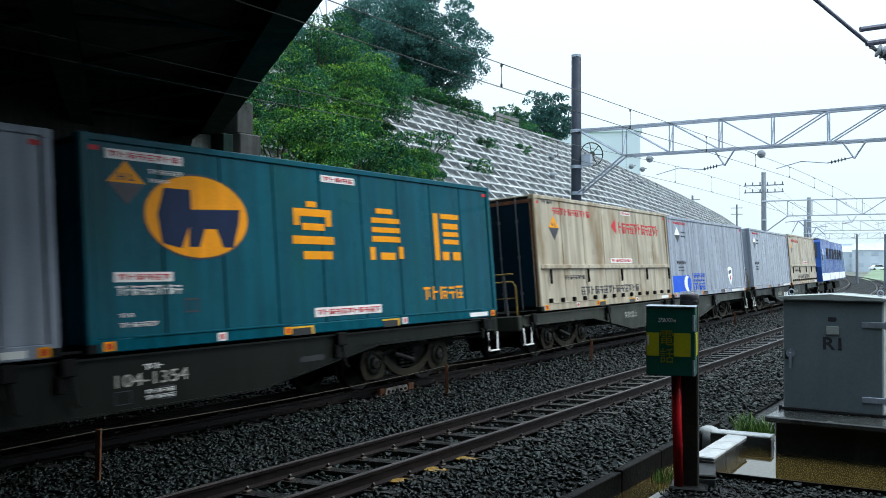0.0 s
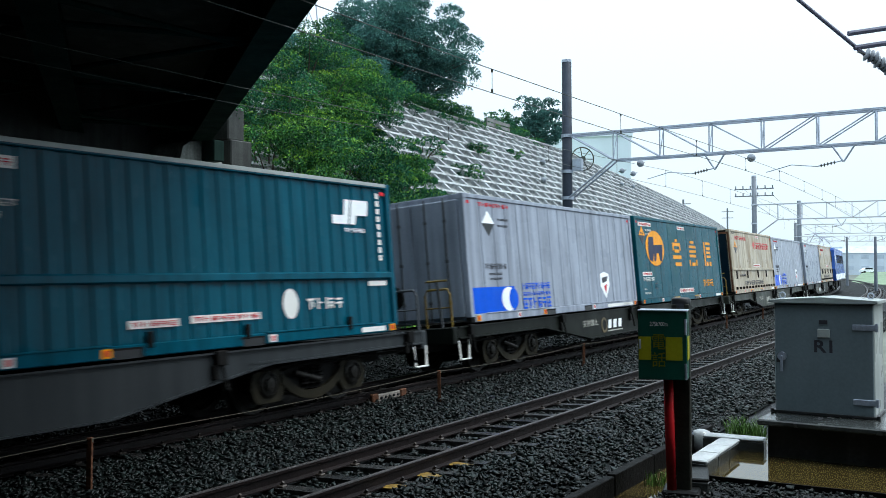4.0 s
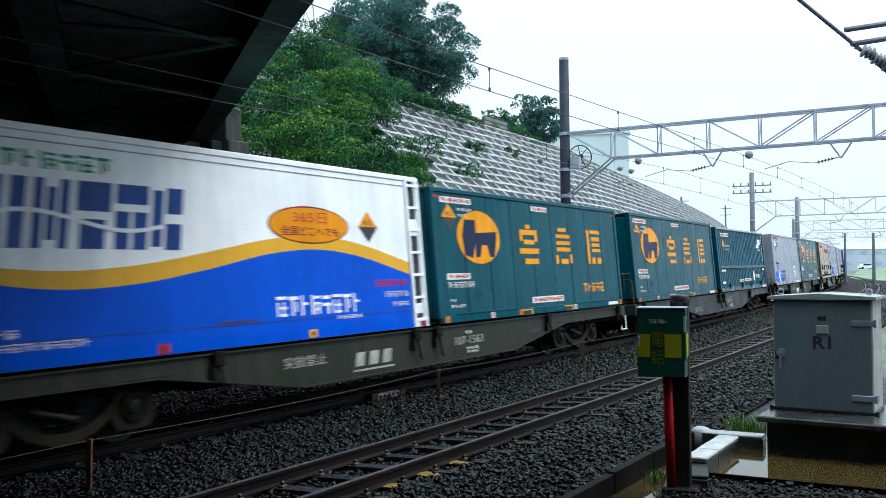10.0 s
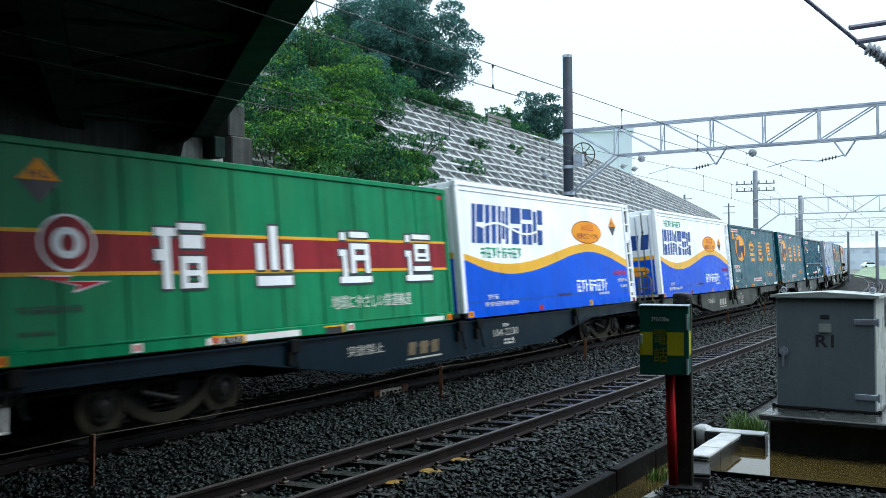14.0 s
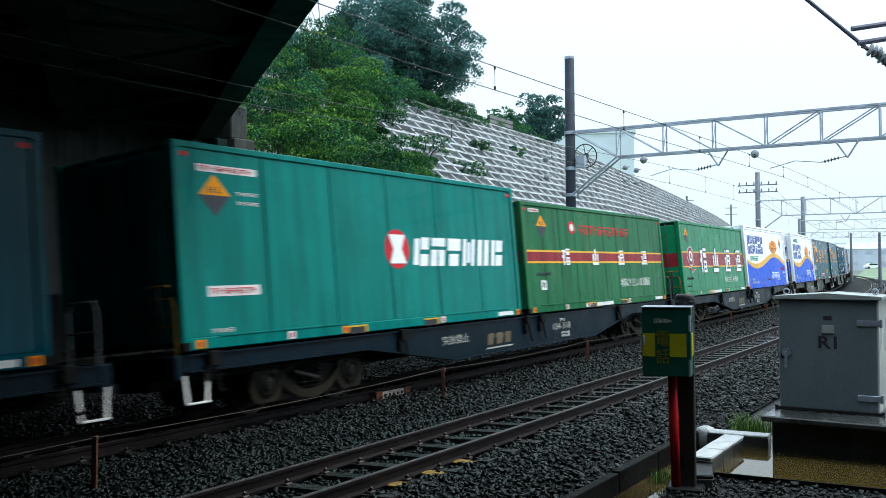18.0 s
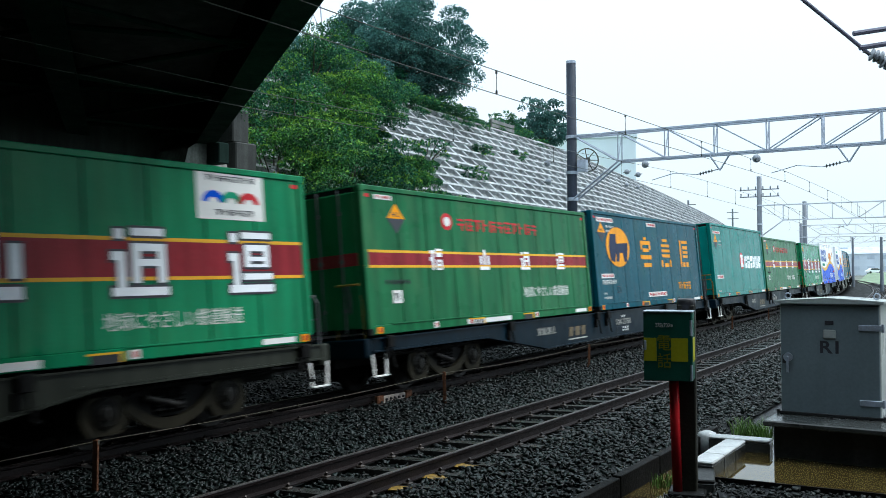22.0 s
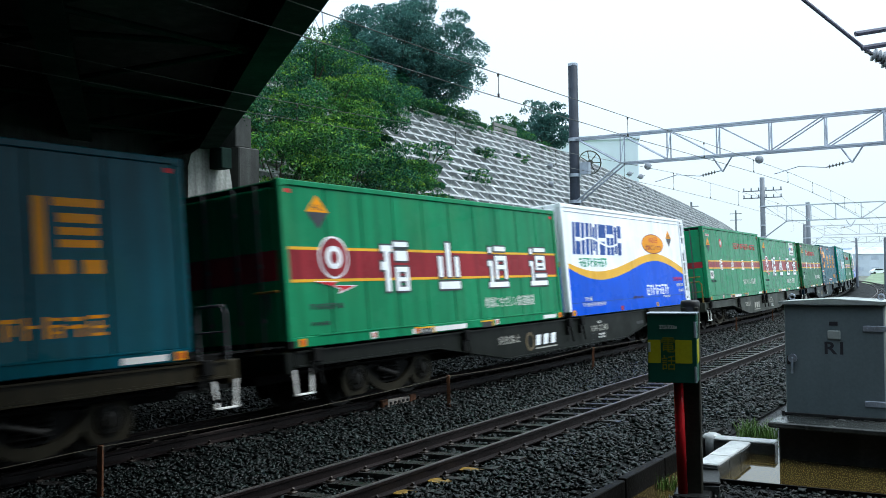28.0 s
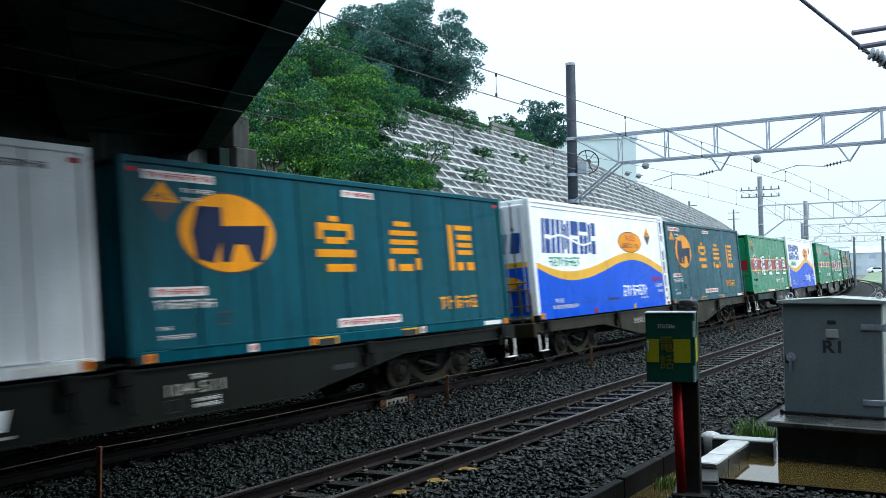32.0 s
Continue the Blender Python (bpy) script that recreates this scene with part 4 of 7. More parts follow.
def leaves(centres, radii, n, size, material, name, flat=0.75, young=0.0):
    """A crown of many small bent leaves, thickest near the surface of its clumps."""
    c = np.asarray(centres, float)
    r = np.asarray(radii, float)
    w = r ** 2 / (r ** 2).sum()
    k_ = rng.choice(len(c), n, p=w)
    d = rng.normal(size=(n, 3))
    d /= np.linalg.norm(d, axis=1)[:, None]
    d[:, 2] = np.abs(d[:, 2]) * np.where(rng.random(n) < 0.82, 1, -1)
    far = rng.uniform(0.5, 1.1, n) ** 0.6
    p = c[k_] + d * (r[k_] * far)[:, None] * np.array([1, 1, flat])
    # young is the share of upper outer leaves coloured as if lit.
    top_lit = (d[:, 2] > 0.3) & (far > 0.9) & (rng.random(n) < young * (0.4 + 1.2 * (k_ * 0.618 % 1)))
    a = d * 0.6 + rng.normal(0, 0.42, (n, 3)) + np.array([0, 0, -0.4])
    a /= np.linalg.norm(a, axis=1)[:, None]
    b = np.cross(a, rng.normal(size=(n, 3)))
    b /= np.linalg.norm(b, axis=1)[:, None]
    nn = np.cross(a, b)
    sz = size * rng.uniform(0.6, 1.4, n)[:, None]
    v = np.stack([p - a * sz * 0.5, p + b * sz * 0.26 + nn * sz * 0.08, p + a * sz * 0.5 - nn * sz * 0.1, p - b * sz * 0.26 + nn * sz * 0.08], 1)
    f = np.arange(n * 4).reshape(n, 4)
    return raw_mesh(name, v.reshape(-1, 3), f, material, M["leaf_tip"] if young else None, top_lit)


def shrub(s, o, h, w, n, material, label, size=0.17, name="shrub", group="bushes on the bank"):
    base = on(s, o, hill_z(s, o) - 0.3)
    t = thing(name, Matrix.Translation(base), label, "bush", group)
    cs, rs = [], []
    for _ in range(int(16 + w * 6)):
        a = random.uniform(0, 6.28)
        d = w * 0.5 * math.sqrt(random.random())
        cs.append((d * math.cos(a), d * math.sin(a), h * random.uniform(0.12, 1.0) * (1 - 0.35 * d / w)))
        rs.append(min(0.75, w * random.uniform(0.07, 0.17)))
    for c in cs[:6]:
        g = Geo()
        g.tube([(c[0] * 0.1, c[1] * 0.1, -0.2), (c[0] * 0.5, c[1] * 0.6, c[2] * 0.5), c], 0.05, 6, 0.012)
        part("stem", g, M["bark"], t)
    part("crown", leaves(cs, rs, n, size, material, "crown", 0.62, {"leaf": 0.35, "leaf_bright": 0.75}.get(material.name, 0.0)), None, t)
    return t


def tree(base, h, w, n, material, label, trunk=0.3, size=0.22, low=0.35):
    t = thing("tree", Matrix.Translation(base), label, "tree", "trees on the hill")
    g = Geo()
    top = Vector((random.uniform(-0.3, 0.3), random.uniform(-0.3, 0.3), h * 0.8))
    g.tube([(0, 0, -0.4), (0.1, 0.05, h * 0.25), (top.x * 0.6, top.y * 0.6, h * 0.5), top], trunk, 10, trunk * 0.25)
    part("trunk", g, M["bark"], t)
    cs, rs = [], []
    z0, zc = h * low, h * (low * 0.6 + 0.36)
    for i in range(int(80 + w * 14)):
        a, e = random.uniform(0, 6.28), random.uniform(-0.75, 1.0)
        k_ = random.random() ** 0.4 * random.choice((1.0, 1.0, 0.92, 1.06))
        ring = math.sqrt(max(0.0, 1 - e * e)) * k_ * w * 0.5
        c = Vector((ring * math.cos(a), ring * math.sin(a), zc + e * (k_ if e > 0 else 1) * ((h - zc) if e > 0 else (zc - z0))))
        if i % 4 == 0:
            st = Vector((0, 0, max(h * 0.15, c.z * 0.5)))
            g = Geo()
            g.tube([st, st.lerp(c, 0.55) + Vector((0, 0, 0.15)), c], trunk * 0.2, 6, 0.015)
            part("limb", g, M["bark"], t)
        cs.append(c)
        rs.append(w * random.uniform(0.055, 0.11))
    part("crown", leaves(cs, rs, n, size, material, "crown"), None, t)
    return t


# bank overgrown with bushes, creepers and young trees
BUSH = [(19.5, 6.0, 3.6, 4.2, "leaf_bright"), (22.0, 6.6, 3.2, 4.2, "leaf_bright"), (24.6, 6.6, 2.8, 3.6, "leaf"), (26.8, 7.4, 2.2, 3.2, "leaf_bright"), (20.5, 8.8, 3.6, 4.6, "leaf_bright"), (24.0, 9.6, 3.2, 4.4, "leaf"), (27.2, 10.0, 2.4, 3.6, "leaf_bright"), (29.3, 10.6, 1.6, 2.6, "leaf"),
        (22.0, 12.2, 2.6, 4.6, "leaf"), (26.5, 12.8, 3.0, 4.6, "leaf_bright"), (30.0, 13.4, 2.2, 3.8, "leaf"), (33.2, 14.6, 1.6, 3.4, "leaf"), (24.0, 15.0, 2.0, 4.6, "leaf_hazed"), (29.5, 16.2, 2.0, 4.6, "leaf"), (35.0, 16.4, 1.6, 4.2, "leaf"), (39.0, 16.8, 1.4, 4.2, "leaf_bright"), (43.5, 16.8, 1.2, 4.0, "leaf"), (20.6, 7.6, 3.4, 4.0, "leaf"), (17.5, 10.5, 3.6, 4.8, "leaf"), (19, 11.5, 3.6, 4.6, "leaf"), (21.5, 10.4, 3.2, 4.2, "leaf_bright"), (25.6, 8.2, 2.8, 3.6, "leaf"), (25.4, 11.4, 3.0, 4.0, "leaf_bright"), (28.4, 11.8, 2.2, 3.4, "leaf"), (23.2, 8.0, 3.2, 3.8, "leaf"), (28.2, 8.8, 2.0, 2.8, "leaf"), (31.5, 15.4, 2.2, 4.0, "leaf_hazed"), (28.5, 14.8, 3.0, 4.4, "leaf"), (47, 17, 1.0, 3.6, "leaf"), (34, 18, 2.0, 4.6, "leaf_hazed")]
for s, o, h, w, mk in BUSH:
    shrub(s, o, h, w, 15000 if s < 31 else 9000, M[mk], "dense green bush and creepers on the bank" if mk != "leaf_hazed" else "bluish green bush at the top of the bank, tinted for haze", 0.094)
for s, o, h, w in ((37.5, 15.4, 1.5, 3.2), (40, 15.6, 1.6, 3.2), (42.3, 15.8, 1.5, 3.2), (44.5, 16.0, 1.4, 3.0), (47.5, 16.4, 1.5, 3.2), (50.5, 16.2, 1.3, 3.2), (53, 16.3, 1.2, 3.2)):
    shrub(s, o, h, w, 6000, M["leaf"], "low green bush along the crest of the slope", 0.1)
for s, o, h, w in ((31.2, 8.6, 0.9, 2.2), (30.2, 7.2, 0.8, 2.0), (31.8, 10.2, 0.9, 2.0), (32.6, 7.4, 0.5, 1.4), (33, 9.6, 0.9, 2.2), (37, 11.8, 0.7, 1.8), (35.5, 8.2, 0.8, 2.0), (41, 13.2, 0.7, 1.6), (46, 13.6, 0.5, 1.4), (34, 12.4, 1.0, 2.4)):
    shrub(s, o, h, w, 700, M["leaf"], "low creeper growing over the concrete grid", 0.15, "creeper", "creepers on the slope")
tree(on(40.4, 18.0, 10.0), 7.2, 8.9, 100000, M["leaf_hazed"], "large dark broadleaf tree on the hilltop", 0.3, 0.13, 0.16)
tree(on(36.5, 18.0, 10.4), 3.0, 4.6, 8000, M["leaf"], "leafy young tree on the hill beside a larger one", 0.2, 0.22, 0.15)
tree(on(56.8, 16.3, 10.0), 4.2, 4.4, 9000, M["leaf_hazed"], "small dark tree at the edge of the hilltop", 0.2, 0.18, 0.12)
tree(on(53, 17.5, 10.0), 2.6, 3.2, 2500, M["leaf"], "young tree beside the slope's crest", 0.1, 0.2, 0.12)
# low wooden barrier at the crest
bar = thing("crest_fence", on_pose(46, 15.05, 10.15), "short weathered board fence on the crest of the slope", "fence")
for i in range(4):
    g = Geo()
    g.box(i * 1.0, -0.04, 0, i * 1.0 + 0.08, 0.04, 0.9, 0.01)
    part("fence_post", g, M["concrete"], bar)
for i in range(3):
    g = Geo()
    g.box(0, -0.06, 0.15 + i * 0.26, 3.1, -0.04, 0.35 + i * 0.26, 0.005)
    part("board", g, M["concrete"], bar)

# ---- road bridge overhead ----
BD = Vector((0.591, 0.807, 0)).normalized()
BN = Vector((-BD.y, BD.x, 0))
bo = Vector((3.0, 0.0, 0))
bridge = thing("road_bridge", Matrix.Identity(4), "dark green steel girder road bridge seen from below", "bridge", kind="structure")
bm_ = Matrix((BD, BN, Vector((0, 0, 1)))).transposed().to_4x4()
bm_.translation = bo
ZB = 5.55
# Deck width runs far out of view, added to block sky light.
BW = 90.0
for i in range(12):
    y = 0.25 + i * 3.1
    g = Geo()
    g.box(-22, y - 0.012, ZB + 0.035, 26, y + 0.012, ZB + 1.5)
    gd = part("girder", g, M["steel_dark"], bridge, at=bm_)
    g = Geo()
    g.box(-22, y - 0.25, ZB, 26, y + 0.25, ZB + 0.035)
    part("girder_flange", g, M["girder_low"], gd)
for x in steps(-20, 22, 5.2):
    for i in range(5):
        y = 0.25 + i * 3.1
        for a, b in (((x, y, ZB + 0.3), (x, y + 3.1, ZB + 0.3)), ((x, y, ZB + 0.3), (x + 2.6, y + 3.1, ZB + 0.12)), ((x + 5.2, y, ZB + 0.3), (x + 2.6, y + 3.1, ZB + 0.12))):
            g = Geo()
            g.tube([a, b], 0.05, 6)
            part("cross_brace", g, M["girder_low"], bridge, at=bm_)
g = Geo()
g.box(-40, 0.05, ZB + 1.5, 26, BW, ZB + 1.8)
part("deck", g, M["shade_dark"], bridge, "concrete road deck, coloured dark for the shade below", at=bm_)
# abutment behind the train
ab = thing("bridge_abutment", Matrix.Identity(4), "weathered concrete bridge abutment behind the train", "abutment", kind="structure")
# Wall added to close the void behind the train, coloured dark like shade.
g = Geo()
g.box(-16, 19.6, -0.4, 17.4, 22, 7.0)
part("abutment_wall", g, M["shade_dark"], ab)
g = Geo()
g.prism([(15.4, -0.4), (15.4, 5.0), (15.5, 5.35), (15.75, 5.52), (16.4, 5.56), (16.72, 5.45), (16.86, 4.9), (16.98, 4.2), (17.0, -0.4)], 18.3, 21)
part("bearing_pier", g, M["pier"], ab, "stained pale concrete pier")
g = Geo()
g.box(17.0, 18.25, 5.7, 17.6, 21, 6.62, 0.03)
part("wing_wall_top", g, M["bearing_concrete"], ab)
g = Geo()
g.box(17.02, 18.15, -0.4, 17.8, 21, 5.7, 0.03)
part("wing_wall", g, M["bearing_concrete"], ab)
g = Geo()
g.box(16.1, 17.8, 5.0, 16.45, 18.28, 5.55, 0.02)
part("bearing", g, M["steel_dark"], ab)
# low dark wall added at the slope foot, keeps light from under the wagons
g = strip([(4.75, -0.3), (4.75, 1.7), (5.1, 1.7), (5.1, -0.3)], steps(-25, 120, 4))
tagged(part("toe_wall", g, M["plinth"]), "added low dark wall at the slope foot, stops light", "wall", kind="structure")
# Two unseen walls, added to hold sky light off the left side.
g = Geo()
g.box(-8.0, -3.6, -0.4, 10.0, -2.8, 11.0)
tagged(part("abutment_side", g, M["shade_dark"]), "added unseen plain wall that blocks sky light", "wall", kind="structure")
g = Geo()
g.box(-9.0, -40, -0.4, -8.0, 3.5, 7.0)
tagged(part("abutment_near", g, M["shade_dark"]), "added unseen plain wall that blocks sky light", "wall", kind="structure")
# unseen plain wall added behind the camera, darkens reflections and low sky light
g = Geo()
g.box(-40, -9.3, -0.4, 90, -9.0, 2.6)
tagged(part("yard_wall", g, M["concrete"]), "added unseen grey concrete wall along the yard", "wall", kind="structure")

# ---- catenary masts and portal beams ----


def portal(s, off, top, z0, z1, length, label, panels, rad=0.18, far=False):
    # Far portals take the paler colours, which carry the haze.
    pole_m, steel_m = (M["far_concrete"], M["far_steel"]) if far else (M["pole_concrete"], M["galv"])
    m = on_pose(s, off, -0.34)
    t = thing("catenary_portal", m, label, "catenary mast", "catenary portals")
    g = Geo()
    g.tube([(0, 0, 0), (0, 0, top + 0.34)], rad * 1.12, 16, rad)
    mast = part("mast", g, pole_m, t, "grey spun concrete mast", smooth=True)
    g = Geo()
    g.tube([(0, 0, top + 0.34), (0, 0, top + 0.44)], rad * 1.02, 16)
    part("mast_cap", g, steel_m, mast)
    a, b = z0 + 0.34, z1 + 0.34
    for z in (a, b):
        g = Geo()
        for dx in (-0.22, 0.22):
            st = -0.2 if z == b else -1.9
            g.box(dx - 0.035, -length, z - 0.035, dx + 0.035, st, z + 0.035, 0.005)
        part("chord", g, steel_m, t, "galvanised beam chord")
    n = panels
    ys_ = [-1.9 - (length - 1.9) * i / n for i in range(n + 1)]
    for i, y in enumerate(ys_):
        g = Geo()
        for dx in (-0.22, 0.22):
            g.tube([(dx, y, a), (dx, y, b)], 0.025, 6)
        g.tube([(-0.22, y, a), (0.22, y, b)], 0.018, 6)
        part("vertical", g, steel_m, t)
        g = Geo()
        if i < n:
            y2 = ys_[i + 1]
            down = i < n * 0.3
            for dx in (-0.22, 0.22):
                g.tube([(dx, y, b if down else a), (dx, y2, a if down else b)], 0.025, 6)
        else:
            g.tube([(-0.22, y, b), (0.22, y, b)], 0.02, 6)
        part("diagonal", g, steel_m, t)
    g = Geo()
    for dx in (-0.2, 0.2):
        g.tube([(dx, -0.15, b), (dx, -1.9, a)], 0.03, 6)
        g.tube([(dx, -0.15, a - 1.3), (dx, -1.9, a)], 0.035, 6)
    part("knee_brace", g, steel_m, t)
    for z in (b, a - 1.3, a - 0.3):
        g = Geo()
        g.tube([(0, 0, z - 0.06), (0, 0, z + 0.06)], rad * 1.25, 14)
        part("clamp_band", g, steel_m, mast)
    return t


PA = portal(30.9, 3.9, 9.95, 6.1, 7.15, 17.5, "spun concrete mast with a galvanised lattice beam over the tracks", 9)
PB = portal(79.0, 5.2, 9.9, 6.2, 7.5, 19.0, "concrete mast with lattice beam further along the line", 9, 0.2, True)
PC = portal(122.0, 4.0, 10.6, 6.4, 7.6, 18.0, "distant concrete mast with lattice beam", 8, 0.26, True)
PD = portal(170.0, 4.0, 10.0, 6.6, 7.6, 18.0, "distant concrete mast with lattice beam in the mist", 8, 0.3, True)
# tensioning wheel and guy insulators on the first mast
g = Geo()
g.tube([(0.44 * math.cos(a), 0, 0.44 * math.sin(a)) for a in steps(0, 2 * math.pi, 0.3)], 0.025, 6, caps=False)
wheel_at = Matrix.Translation((0.28, -0.5, 6.62)) @ pose(0, 0, 0, 0, 0, -50)
tw = part("tension_wheel", g, M["wire"], PA, "dark tensioning wheel", at=wheel_at)
for a in steps(0, 5.24, 1.047):
    g = Geo()
    g.tube([(0.05 * math.cos(a), 0, 0.05 * math.sin(a)), (0.44 * math.cos(a), 0, 0.44 * math.sin(a))], 0.018, 6)
    part("spoke", g, M["wire"], tw)
g = Geo()
g.tube([(0, -0.1, 0), (0, 0.1, 0)], 0.1, 10)
part("hub", g, M["wire"], tw)
g = Geo()
g.box(-0.12, -0.6, 6.15, 0.12, -0.25, 6.6, 0.01)
part("switch_box", g, M["galv"], PA)
for z in (9.2, 8.6):
    g = Geo()
    g.tube([(0, -1.6, z), (0, 1.6, z)], 0.05, 6)
    for y in (-1.5, -0.9, -0.3, 0.3, 0.9, 1.5):
        g.tube([(0, y, z), (0, y, z + 0.28)], 0.05, 6)
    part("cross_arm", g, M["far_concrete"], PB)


def insulator(p, way, n=4, r=0.075, gap=0.09):
    """A string of porcelain discs, hanging along way."""
    way = Vector(way).normalized()
    m = way.to_track_quat("Z", "Y").to_matrix().to_4x4()
    m.translation = Vector(p)
    t = thing("insulator", m, "grey porcelain disc insulator string on the overhead line", "insulator", "insulators")
    g = Geo()
    g.tube([(0, 0, -0.12), (0, 0, n * gap + 0.1)], 0.014, 6)
    part("pin", g, M["wire"], t)
    for i in range(n):
        g = Geo()
        z = i * gap
        g.lathe([(0.02, z), (r, z + 0.02), (r * 0.9, z + 0.035), (0.03, z + 0.06)], 12)
        part("disc", g, M["porcelain"], t, smooth=True)
    return t


# drop brackets under the beam that steady the wires
for s, o in ((30.9, -1.6), (30.9, -5.7), (79, -1.6), (79, -5.7), (122, -1.6), (122, -5.7)):
    m = on_pose(s, o, 0)
    t = thing("registration_arm", m, "galvanised v-shaped hanger with a steady arm under the beam", "catenary bracket", "steady arms")
    g = Geo()
    g.tube([(0, 0.35, 6.1), (0, 0, 5.55)], 0.03, 6)
    g.tube([(0, -0.35, 6.1), (0, 0, 5.55)], 0.03, 6)
    part("v_hanger", g, M["galv"], t)
    g = Geo()
    g.tube([(0, 0, 5.6), (0, 0.8, 5.45)], 0.02, 6)
    g.tube([(0, 0.8, 5.45), (0, 1.6, 5.55), (0, 2.4, 5.35)], 0.015, 6)
    part("steady_arm", g, M["galv"], t)
    g = Geo()
    for i in range(5):
        g.lathe([(0.02, 0), (0.07, 0.02), (0.02, 0.05)], 10, Matrix.Translation((0, 0.3 + i * 0.1, 5.55 - i * 0.02)) @ pose(0, 0, 0, 90, 0, 0))
    part("insulator_discs", g, M["wire"], t)

for y, z, r in ((11.64, 5.88, 0.15), (7.78, 5.8, 0.16), (12.33, 5.66, 0.11), (11.91, 5.53, 0.11), (12.34, 5.19, 0.08), (11.92, 5.08, 0.08), (15.52, 6.2, 0.12), (15.49, 5.5, 0.12)):
    t = thing("bell_insulator", Matrix.Translation((30.4, y, z)) @ pose(0, 0, 0, 0, 80, 0), "grey bell-shaped insulator on the overhead line", "insulator", "bell insulators")
    g = Geo()
    r *= 0.85 if y < 15 else 1.0
    g.lathe([(0.03, -0.1), (r, -0.06), (r, -0.02), (r * 0.6, 0.05), (0.03, 0.08)], 16)
    part("bell", g, M["porcelain"], t, smooth=True)
    g = Geo()
    g.tube([(0, 0, -0.35), (0, 0, 0.35)], 0.015, 6)
    part("pin", g, M["wire"], t)

# overhead wires


def wire(pts, r, label, beads=(), name="overhead_wire"):
    g = Geo()
    g.tube(pts, r, 6)
    t = tagged(part(name, g, M["wire"]), label, "overhead wire", "overhead wires")
    return t


def line(off, zs, r, label):
    ss = steps(-20, 30.9, 2.2) + steps(34, 180, 6)
    return wire([on(s, off(s), float(np.interp(s, zs[0], zs[1]))) for s in ss], r, label)


for o, cz, mz, who in ((0.0, [4.55, 4.68, 4.87, 5.0, 5.05], [4.8, 4.95, 5.15, 5.6, 5.9], "far track"), (-GAP, [4.55, 4.62, 4.68, 5.0, 5.05], [4.85, 4.95, 5.05, 5.35, 5.9], "near track")):
    sx = [-20, 10, 16, 31, 80]
    line(lambda s: o, (sx, cz), 0.006, "contact wire over the " + who)
    line(lambda s: o, (sx, mz), 0.006, "messenger wire over the " + who)
    g = Geo()
    for s in steps(10.8, 60, 5.3):
        a, b = float(np.interp(s, sx, cz)), float(np.interp(s, sx, mz))
        g.tube([on(s, o, a), on(s, o, b)], 0.005, 5)
        for z in (a + 0.03, b - 0.02):
            g.tube([on(s, o, z - 0.022), on(s, o, z + 0.022)], 0.018, 6)
    tagged(part("droppers", g, M["wire"]), "thin droppers with clamps between the wires", "overhead wire", kind="stuff")
for o, z in ((4.4, 9.0), (6.2, 9.0)):
    wire([on(s, o, z - 0.5 * math.sin(math.pi * ((s - 31) % 48) / 48)) for s in steps(79, 175, 4)], 0.009, "feeder wire along the masts")

# near tension gear at the top of the view
def sight(x, y, d):
    """A place d metres off, x to the right and y up from the line of sight of the held camera."""
    return aim(56.4, 1.02, -0.6) @ Vector((x * d, y * d, -d))


a, b = sight(0.412, 0.276, 13.5), sight(0.51, 0.196, 13.5)
g = Geo()
g.tube([a + (a - b) * 3, b], 0.03, 8)
tagged(part("stay_rod", g, M["rod"]), "grey steel stay rod of the overhead line", "stay rod")
for d, x in ((0.0, 0.455), (0.016, 0.462)):
    g = Geo()
    g.tube([sight(x, 0.249 - d, 13.5), sight(0.62, 0.274 - d, 13.5)], 0.04, 8)
    tagged(part("bracket_bar", g, M["rod"]), "galvanised bracket bar near the stay rod", "bracket")
for i in range(3):
    insulator(sight(0.474 + i * 0.012, 0.226 - i * 0.008, 13.4), sight(0.50, 0.225, 13.4) - sight(0.485, 0.23, 13.4), 3, 0.1, 0.07)

# ---- far things ----


def house(m, w, d, h, wall, roof, floors, bays, label, category="building", pitched=False, parapet=0.4):
    t = thing("building", m, label, category, "far buildings")
    g = Geo()
    g.box(-w / 2, -d / 2, -0.5, w / 2, d / 2, h)
    part("wall", g, wall, t)
    g = Geo()
    if pitched:
        g.add([(-w / 2 - 0.4, -d / 2 - 0.4, h), (w / 2 + 0.4, -d / 2 - 0.4, h), (w / 2 + 0.4, d / 2 + 0.4, h), (-w / 2 - 0.4, d / 2 + 0.4, h), (-w / 2, 0, h + d * 0.25), (w / 2, 0, h + d * 0.25)],
              [(0, 1, 5, 4), (2, 3, 4, 5), (0, 4, 3), (1, 2, 5), (0, 3, 2, 1)])
    else:
        g.box(-w / 2 - 0.15, -d / 2 - 0.15, h, w / 2 + 0.15, d / 2 + 0.15, h + parapet)
    part("roof", g, roof, t)
    for fl in range(floors):
        for bay in range(bays):
            x = -w / 2 + w * (bay + 0.5) / bays
            z = h * (fl + 0.45) / floors
            win = Geo()
            win.box(x - w / bays * 0.28, -d / 2 - 0.06, z, x + w / bays * 0.28, -d / 2 + 0.05, z + h / floors * 0.4)
            win = part("window", win, M["building_grey"], t)
            g = Geo()
            # Panes are pale too: the haze over them is in the colour.
            g.box(x - w / bays * 0.24, -d / 2 - 0.07, z + 0.08, x + w / bays * 0.24, -d / 2 - 0.061, z + h / floors * 0.4 - 0.08)
            part("pane", g, M["roof_grey"], win)
    return t


